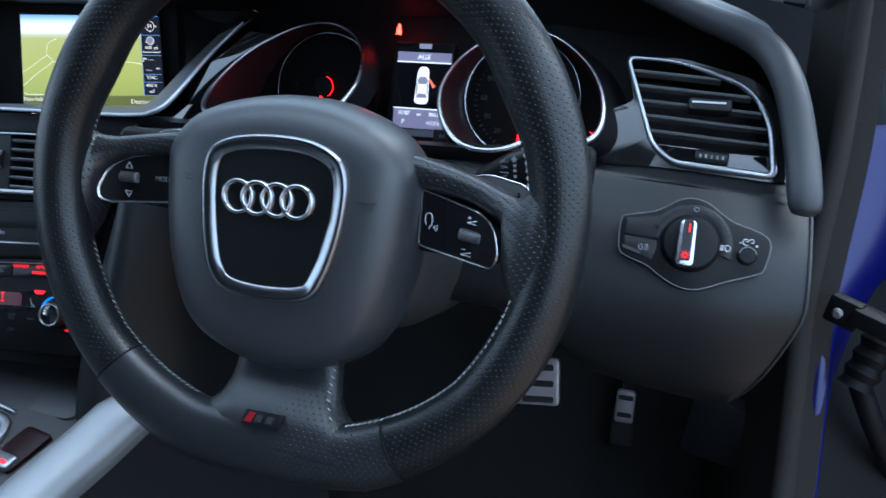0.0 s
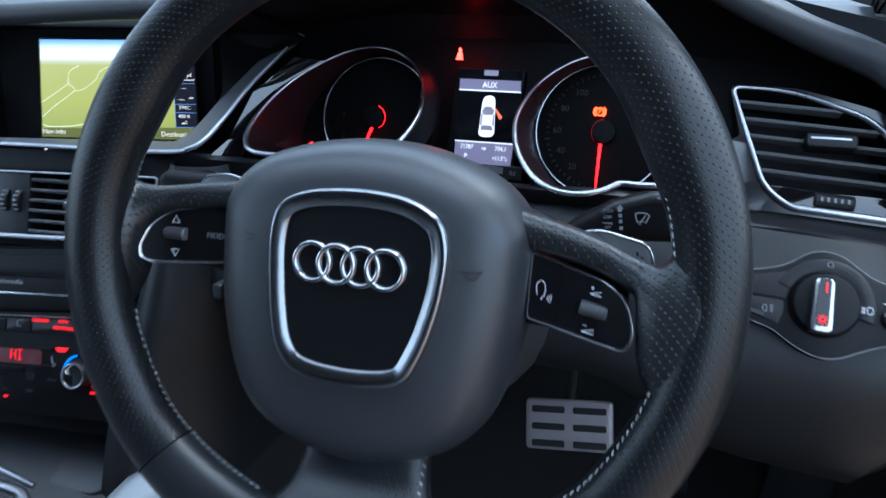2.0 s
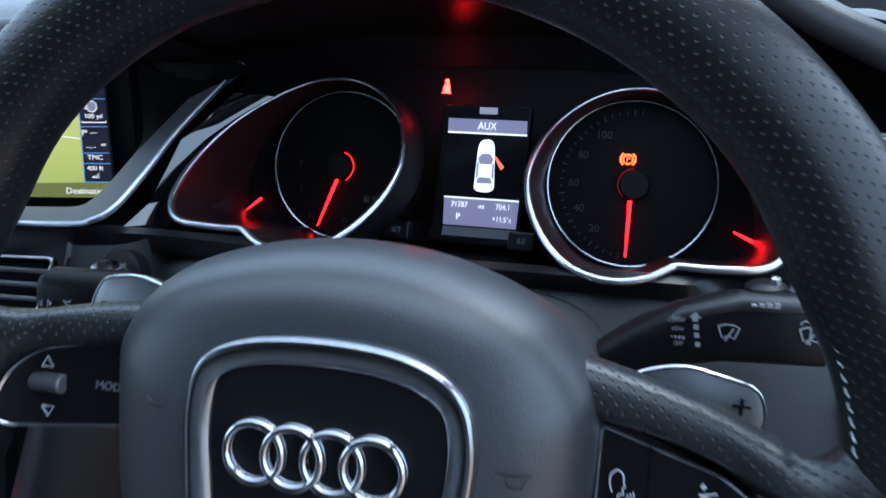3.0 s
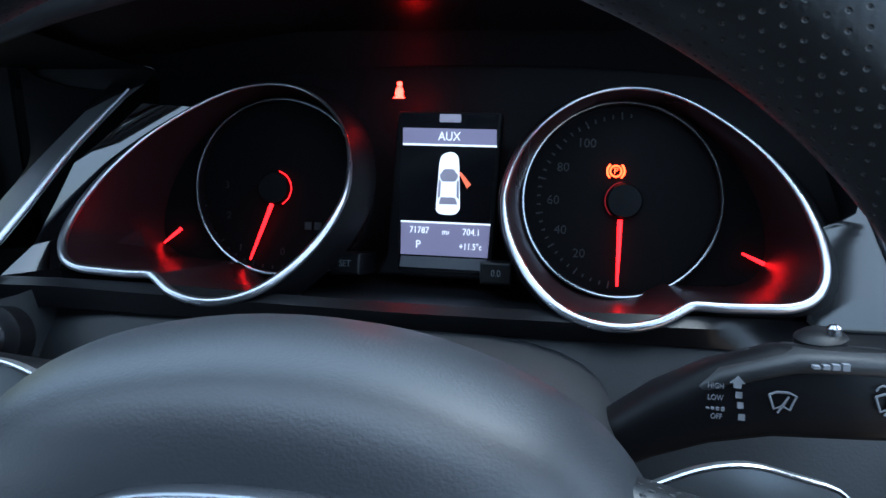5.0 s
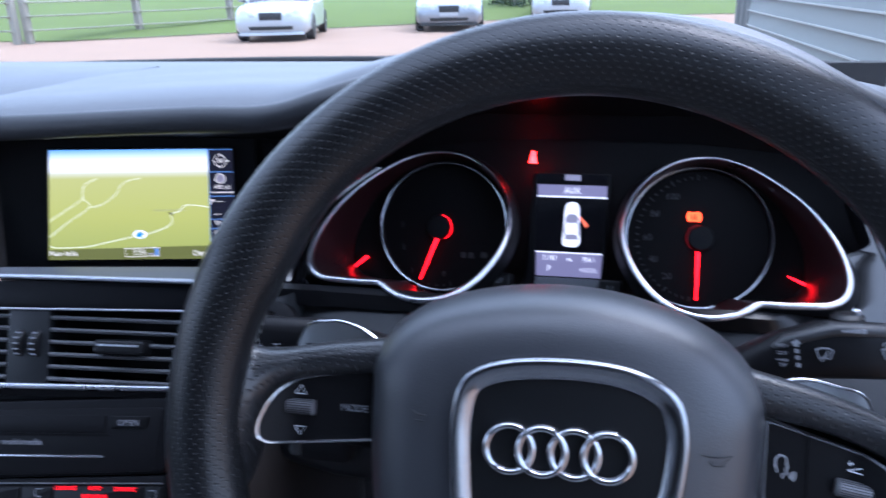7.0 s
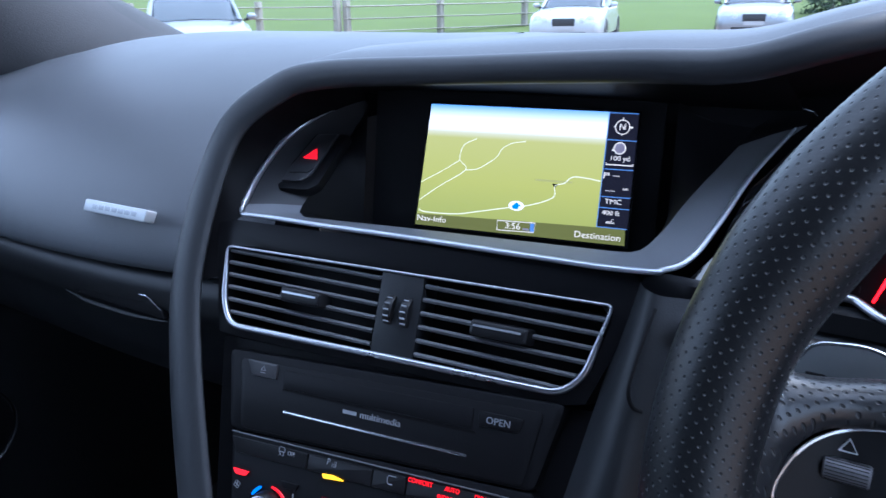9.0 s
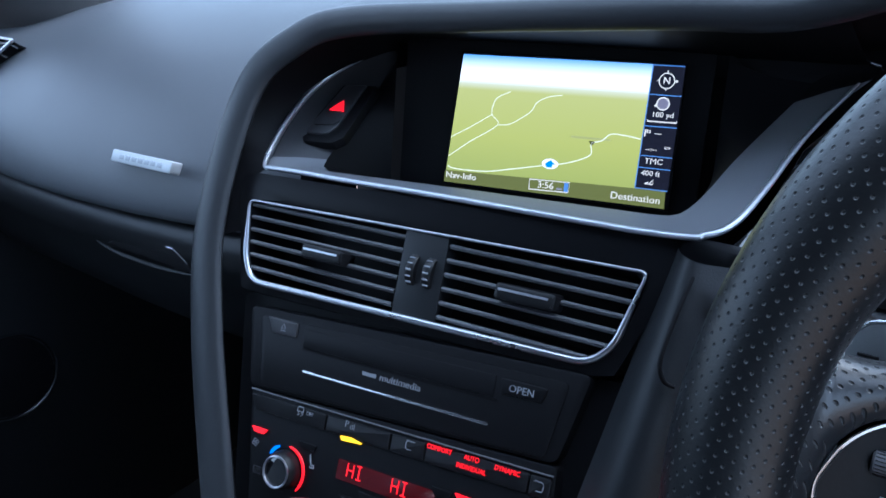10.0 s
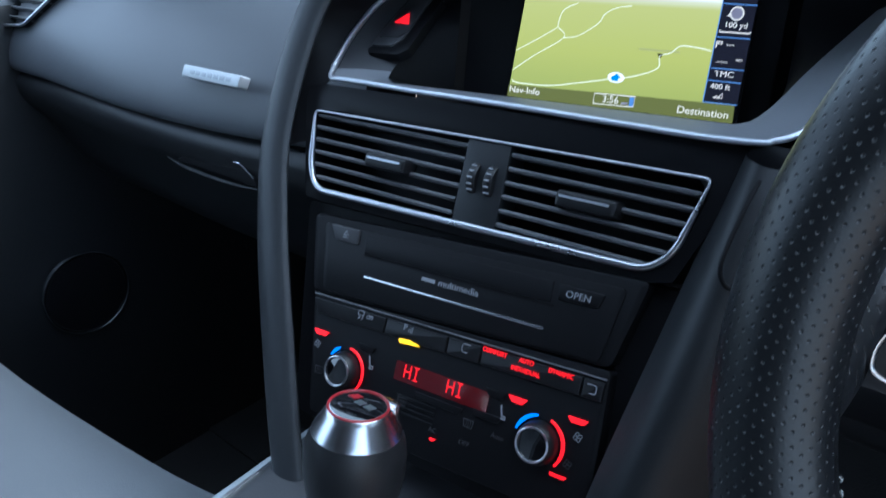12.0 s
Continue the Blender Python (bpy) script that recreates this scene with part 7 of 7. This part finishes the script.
part("post", sheet([curve(r, 4) for r in zip(*[curve(c, 4) for c in zip(*rows)])], 0.01, (0, 1, 0)), PAINT, jamb, "glossy blue post")
part("cavity", sheet([[(-0.024 - d + w * 0.6, y + 0.030, z), (0.10, y + 0.075, z), (0.22, y + 0.11, z)] for z, y, w, d in JAMB[2:]], 0.01, (0, 1, 0)), BLACK, jamb, "dark hinge cavity")
hinge = part("check_bracket", moved(joined(box(-0.018, 0.010, -0.006, 0.006, -0.013, 0.013, 0.003), box(0.004, 0.05, -0.010, 0.010, -0.005, 0.011, 0.003)), pose(-0.034, -0.058, 0.130, 0, 8, -30)), BLACK, jamb, "dark metal check bracket")
part("bolt", moved(lathe([(0.0045, 0.0), (0.0045, 0.003), (0.003, 0.0045)], 12), pose(-0.044, -0.064, 0.132, 90, 0, -30)), SCROLL, hinge, "bolt head")
boot = [(0.013 + 0.003 * (k % 2), 0.045 - 0.0075 * k) for k in range(8)]
part("cable_boot", moved(lathe(boot, 20), pose(-0.014, -0.062, 0.066, -20, 20, 0)), BLACK, jamb, "ribbed black cable boot")
part("cable", tube(curve([(-0.010, -0.057, 0.056), (0.01, -0.067, 0.016), (0.04, -0.057, -0.034), (0.08, -0.03, -0.055)], 5), 0.010, seg=10), BLACK, jamb, "black ribbed cable sleeve")
part("mirror_base", moved(prism(rounded([(-0.035, -0.045), (0.07, -0.06), (0.07, 0.02), (0.0, 0.075), (-0.025, 0.05)], 0.02), -0.02, 0.012, 0.008), pose(0.005, 0.19, 0.275, 90, 0, -40)), GREYTRIM, jamb, "grey plastic mirror base")
door = thing("driver_door", pose(0.90, 0.44, 0.6, 0, 0, -28), "open blue driver's door with a dark inner edge", "car door")
part("skin", box(0.0, 1.05, 0.04, 0.055, -0.42, 0.30, 0.006), PAINT, door, "glossy blue skin")
part("edge", box(-0.01, 0.0, -0.05, 0.05, -0.42, 0.30, 0.004), PAINT, door)
part("trim", box(0.02, 1.04, -0.06, 0.035, -0.40, 0.28, 0.02), DASH_LOW, door, "dark door lining")

# windscreen
def glass_mat():
    m = bpy.data.materials.new("clear glass")
    m.use_nodes = True
    n, l = m.node_tree.nodes, m.node_tree.links
    clear, shine, mixed = n.new("ShaderNodeBsdfTransparent"), n.new("ShaderNodeBsdfGlossy"), n.new("ShaderNodeMixShader")
    clear.inputs["Color"].default_value = (0.93, 0.96, 0.95, 1)
    shine.inputs["Roughness"].default_value = 0.02
    mixed.inputs["Fac"].default_value = 0.05
    l.new(clear.outputs[0], mixed.inputs[1])
    l.new(shine.outputs[0], mixed.inputs[2])
    l.new(mixed.outputs[0], n["Material Output"].inputs["Surface"])
    return m


ws = tagged(new("windscreen", finish(sheet([[(x * 1.02, 1.06 - 0.42 * (x / 0.76) ** 2, 0.95) for x in (-0.74, -0.5, -0.25, 0, 0.25, 0.5, 0.74)], [(x * 0.76, 0.24 - 0.05 * (x / 0.76) ** 2, 1.335 - 0.04 * (x / 0.6) ** 2) for x in (-0.74, -0.5, -0.25, 0, 0.25, 0.5, 0.74)]]), "windscreen", glass_mat())), "clear raked windscreen glass", "windscreen", kind="structure")
ws.visible_shadow = False
shell("trim_screen_edge", tube([(x, 1.015 - 0.36 * (x / 0.76) ** 2, 0.965 + 0.012 * (x / 0.76) ** 2 - 0.028 * max(0, min(1, (abs(x) - 0.48) / 0.20))) for x in [-0.76 + 0.095 * k for k in range(17)]], 0.006, seg=8), RUBBER, "black windscreen edge seal")

# ---------------- seats ----------------
def seat(name, m, label):
    ob = thing(name, m, label, "car seat")
    cush = [[(-0.26 + 0.52 * i / 12, y, z + 0.03 * (abs(i - 6) / 6) ** 3) for i in range(13)] for y, z in curve([(-0.28, -0.10), (-0.285, -0.02), (-0.26, 0.012), (-0.1, 0.0), (0.2, -0.02), (0.3, -0.03)], 3)]
    part("cushion", moved(sheet(cush, 0.10), pose(0, 0, 0, 0, 0, 180)), SEAT, ob, "padded leather cushion")
    back = [[(-0.25 + 0.50 * i / 12, -0.28 - 0.35 * z + 0.04 * (abs(i - 6) / 6) ** 3, z) for i in range(13)] for z in (-0.05, 0.1, 0.25, 0.4, 0.55, 0.62)]
    part("backrest", sheet(back, 0.1, (0, -1, 0)), SEAT, ob, "padded leather backrest")
    return ob


seat("car_seat", pose(-0.354, -0.180, 0.535, 0, 0, 5.5), "dark grey leather passenger seat")
seat("car_seat", pose(0.385, -0.52, 0.50), "dark grey leather driver seat")

# passenger door loudspeaker
spk = thing("door_speaker", frame_of((-0.735, 0.2546, 0.503), (0, 1, 0), (0, 0, 1)), "round dark door loudspeaker with a silver ring", "loudspeaker")
part("ring", lathe([(0.0612, 0.0), (0.0608, 0.0070), (0.0600, 0.0070), (0.0572, 0.0010)], 48, cap=False), CHROME, spk, "thin silver ring")
part("grille", lathe([(0.0590, 0.0), (0.0565, 0.005), (0.0, 0.008)], 40, cap=False), BLACK, spk, "black grille")

# ---------------- outside ----------------
def ground(name, rows, material, label):
    return tagged(new(name, finish(sheet(rows), name, material)), label, "ground", kind="structure")


gx = [-400, -120, -60, -40, -30, -24, -18, -14, -10, -6, -2, 4, 12, 30, 60, 120, 400]


def verge(x):
    return 18.4 if x < -14 else 18.4 + (x + 14) * 0.78 if x < 0 else 29.3


ground("ground_gravel", [[(x, y, -0.28) for x in gx] for y in (-300, -60, -10, 5, 12, 18)] + [[(x, max(18.2, verge(x)) + 0.5, -0.28) for x in gx]], GRAVEL, "pale brown gravel drive")
ground("ground_grass", [[(x, verge(x) + 0.9 * k ** 2.4, -0.255 + 0.16 * k ** 1.6) for x in gx] for k in range(0, 14)], GRASS, "mown green grass field")


def parked_car(name, m, paint, label, dark_low=False):
    """A saloon-sized car, its nose towards -y, resting at z = 0."""
    ob = thing(name, m, label, "car", "parked cars")
    # stations along the car: y, half-width, sill height, belt height
    st = [(-2.30, 0.55, 0.34, 0.56), (-2.25, 0.78, 0.24, 0.64), (-2.05, 0.90, 0.20, 0.74), (-1.6, 0.95, 0.19, 0.83), (-1.0, 0.96, 0.19, 0.92), (-0.5, 0.955, 0.19, 0.95), (0.5, 0.955, 0.19, 0.96), (1.3, 0.95, 0.20, 0.97), (2.0, 0.88, 0.24, 0.95), (2.32, 0.72, 0.36, 0.86)]
    rows = []
    for y, w, lo, hi in curve(st, 3):
        mid = lo + (hi - lo) * 0.55
        rows.append([(-w * 0.90, y, lo), (-w, y, lo + 0.10), (-w * 1.01, y, mid), (-w * 0.97, y, hi - 0.07), (-w * 0.86, y, hi), (-w * 0.4, y, hi + 0.035), (0, y, hi + 0.045), (w * 0.4, y, hi + 0.035), (w * 0.86, y, hi), (w * 0.97, y, hi - 0.07), (w * 1.01, y, mid), (w, y, lo + 0.10), (w * 0.90, y, lo)])
    part("body", loft(rows, True, True, True), paint, ob, "glossy painted body")
    gh = [[(-w, y, 0.93), (-w * 0.80, y + sh, z), (0, y + sh, z + 0.03), (w * 0.80, y + sh, z), (w, y, 0.93)] for y, sh, w, z in ((-0.95, 0.0, 0.80, 0.95), (-0.35, 0.0, 0.86, 1.30), (0.0, 0.0, 0.87, 1.385), (0.7, 0.0, 0.86, 1.39), (1.2, 0.0, 0.84, 1.28), (1.75, 0.0, 0.78, 0.99))]
    part("cabin_glass", sheet([curve(r, 4) for r in gh]), CAR_GLASS, ob, "dark cabin glass")
    rf = [[(-w, y, z - 0.03), (-w * 0.5, y, z), (0, y, z + 0.012), (w * 0.5, y, z), (w, y, z - 0.03)] for y, w, z in ((-0.22, 0.66, 1.372), (0.0, 0.70, 1.425), (0.7, 0.70, 1.43), (1.0, 0.67, 1.385))]
    part("roof", sheet([curve(r, 3) for r in rf], 0.03), paint, ob, "painted roof")
    for s_ in (-1, 1):
        part("pillar", tube([(s_ * 0.80, -0.95, 0.94), (s_ * 0.745, -0.50, 1.20), (s_ * 0.69, -0.15, 1.38)], 0.035, seg=8), paint, ob)
        part("headlight", moved(lathe([(0.125, 0.0), (0.120, 0.03), (0.08, 0.05), (0.0, 0.06)], 24, cap=False), pose(s_ * 0.66, -2.17, 0.665, 78, 0, s_ * 14)), CAR_LAMP, ob, "round clear headlight")
        part("headlight", moved(lathe([(0.085, 0.0), (0.080, 0.03), (0.05, 0.045), (0.0, 0.05)], 20, cap=False), pose(s_ * 0.47, -2.245, 0.655, 78, 0, s_ * 8)), CAR_LAMP, ob, "round clear headlight")
        part("side_intake", moved(prism(rounded([(-0.035, -0.10), (0.045, -0.08), (0.035, 0.10), (-0.045, 0.09)], 0.02), -0.03, 0.012, 0.004), pose(s_ * 0.74, -2.245, 0.42, 90, 0, s_ * 16)), RUBBER, ob, "dark air intake")
        mir = part("door_mirror", moved(lathe([(0.0, -0.06), (0.07, -0.04), (0.085, 0.0), (0.07, 0.05), (0.0, 0.07)], 16, cap=False), pose(s_ * 1.03, -0.62, 1.00, 0, 90, 0) @ Matrix.Diagonal((0.8, 0.9, 1.5, 1))), paint, ob, "painted door mirror")
        part("mirror_arm", tube([(s_ * 0.90, -0.60, 0.93), (s_ * 1.0, -0.62, 0.97)], 0.03, seg=6), RUBBER, mir)
        for yy in (-1.42, 1.40):
            wh = part("wheel", moved(lathe([(0.20, -0.11), (0.31, -0.11), (0.335, -0.08), (0.335, 0.08), (0.31, 0.11), (0.20, 0.11)], 32), pose(s_ * 0.86, yy, 0.335, 0, 90, 0)), RUBBER, ob, "black tyre")
            part("wheel_rim", moved(lathe([(0.21, 0.085), (0.20, 0.105), (0.12, 0.095), (0.05, 0.11), (0.0, 0.112)], 20, cap=False), pose(s_ * 0.86, yy, 0.335, 0, 90 if s_ > 0 else -90, 0)), SILVER, wh, "alloy rim")
    part("grille", moved(prism(rounded([(-0.27, -0.105), (0.27, -0.105), (0.29, 0.105), (-0.29, 0.105)], 0.03), -0.05, 0.014, 0.006), pose(0, -2.290, 0.600, 90, 0, 0)), CAR_GRILLE, ob, "dark mesh grille")
    part("lower_intake", moved(prism(rounded([(-0.52, -0.045), (0.52, -0.045), (0.55, 0.045), (-0.55, 0.045)], 0.02), -0.06, 0.016, 0.005), pose(0, -2.285, 0.340, 90, 0, 0)), RUBBER, ob, "dark lower intake")
    part("number_plate", moved(prism(rrect(0.50, 0.10, 0.01), -0.01, 0.022), pose(0, -2.295, 0.475, 90, 0, 0)), paint if not dark_low else CAR_WHITE, ob, "blank plate bar")
    part("splitter", moved(box(-0.80, 0.80, -2.30, -2.0, 0.17, 0.235, 0.02), pose(0, 0, 0)), RUBBER if dark_low else paint, ob, "front splitter")
    return ob


parked_car("parked_car", pose(-8.15, 20.0, -0.28, 0, 0, 14), CAR_WHITE, "white coupe parked on the gravel with a dark mesh grille")
parked_car("parked_car", pose(-4.15, 23.3, -0.28, 0, 0, 10), CAR_SILVER, "silver saloon parked on the gravel by the grass", True)
parked_car("parked_car", pose(-12.0, 10.1, -0.28, 0, 0, 52), CAR_SILVER, "silver car parked facing the drive near the fence", True)
parked_car("parked_car", pose(-1.0, 27.5, -0.28, 0, 0, 2), CAR_WHITE, "white car parked at the far end of the drive")


def fence(name, a, b, posts, label):
    ob = thing(name, pose(a[0], a[1], -0.28), label, "fence")
    d = Vector((b[0] - a[0], b[1] - a[1], 0))
    for k in range(posts + 1):
        p = d * (k / posts)
        part("post", box(p.x - 0.09, p.x + 0.09, p.y - 0.09, p.y + 0.09, 0.0, 1.22 + 0.03 * math.sin(k * 2.1), 0.02), WOOD, ob, "weathered square post")
    for h in (0.34, 0.70, 1.05):
        for k in range(posts):
            p, q = d * (k / posts), d * ((k + 1) / posts)
            s_ = 0.02 * math.sin(3.1 * k + 9 * h)
            part("rail", tube([p + Vector((0, -0.10, h + s_)), p.lerp(q, 0.5) + Vector((0, -0.10, h - 0.01)), q + Vector((0, -0.10, h - s_))], 0.020, seg=8, flat=0.070, ref=(0, 1, 0)), WOOD, ob, "weathered horizontal rail")
    return ob


fence("fence", (-27.5, 17.6), (-14.7, 17.6), 4, "weathered post and rail fence at the edge of the grass")
fence("fence", (-14.5, 17.8), (-9.6, 25.5), 3, "weathered post and rail fence beside the field")

# building beside the car, clad in horizontal boards
wall_o = thing("building", pose(2.55, 0, -0.28), "grey-green board-clad building beside the drive", "building")
part("wall_core", box(0.03, 4.0, 3.9, 12.2, 0.0, 3.2), CLAD, wall_o, "clad wall")
for k in range(15):
    z_ = 0.02 + 0.205 * k
    bd_ = part("board", sheet([[(-0.012, y, z_), (0.0, y, z_ + 0.02), (0.02, y, z_ + 0.20)] for y in (3.9, 8.0, 12.2)], 0.012, (1, 0, 0)), CLAD, wall_o, "horizontal cladding board")
    part("board_edge", box(-0.018, -0.002, 3.9, 12.2, z_ - 0.004, z_ + 0.014), CLAD_EDGE, bd_, "pale board edge")
for y_ in (12.3, 12.75, 13.25):
    part("corner_pipe", moved(lathe([(0.13, 0.0), (0.13, 3.2)], 16), pose(0.10, y_, 0.0)), PIPE, wall_o, "grey upright pipe at the corner")

# clipped dark hedge behind the far cars
rnd = random.Random(7)
hb = bmesh.new()
for k in range(2600):
    x_, y_, z_ = rnd.uniform(-0.9, 0.9), rnd.uniform(-0.7, 0.7), 0.1 + 2.6 * rnd.random() ** 0.8
    s_ = rnd.uniform(0.05, 0.11)
    q_ = Euler((rnd.uniform(0, 6), rnd.uniform(0, 6), rnd.uniform(0, 6))).to_matrix()
    vs_ = [hb.verts.new(Vector((x_ * (1.1 - 0.12 * z_), y_, z_)) + q_ @ Vector(p)) for p in ((-s_, 0, 0), (0, -s_ * 0.5, 0), (s_, 0, 0.02), (0, s_ * 0.5, 0))]
    hb.faces.new(vs_)
hd = thing("hedge", pose(-3.0, 30.5, -0.26), "dark green clipped bush beyond the parked cars", "bush")
tagged(part("leaves", hb, HEDGE, hd, "dense dark leaves"), kind="stuff")
part("stem", tube([(0, 0, 0), (0.05, 0, 1.0), (0, 0.05, 2.0)], [0.09, 0.06, 0.03], seg=8), WOOD, hd, "woody stem")
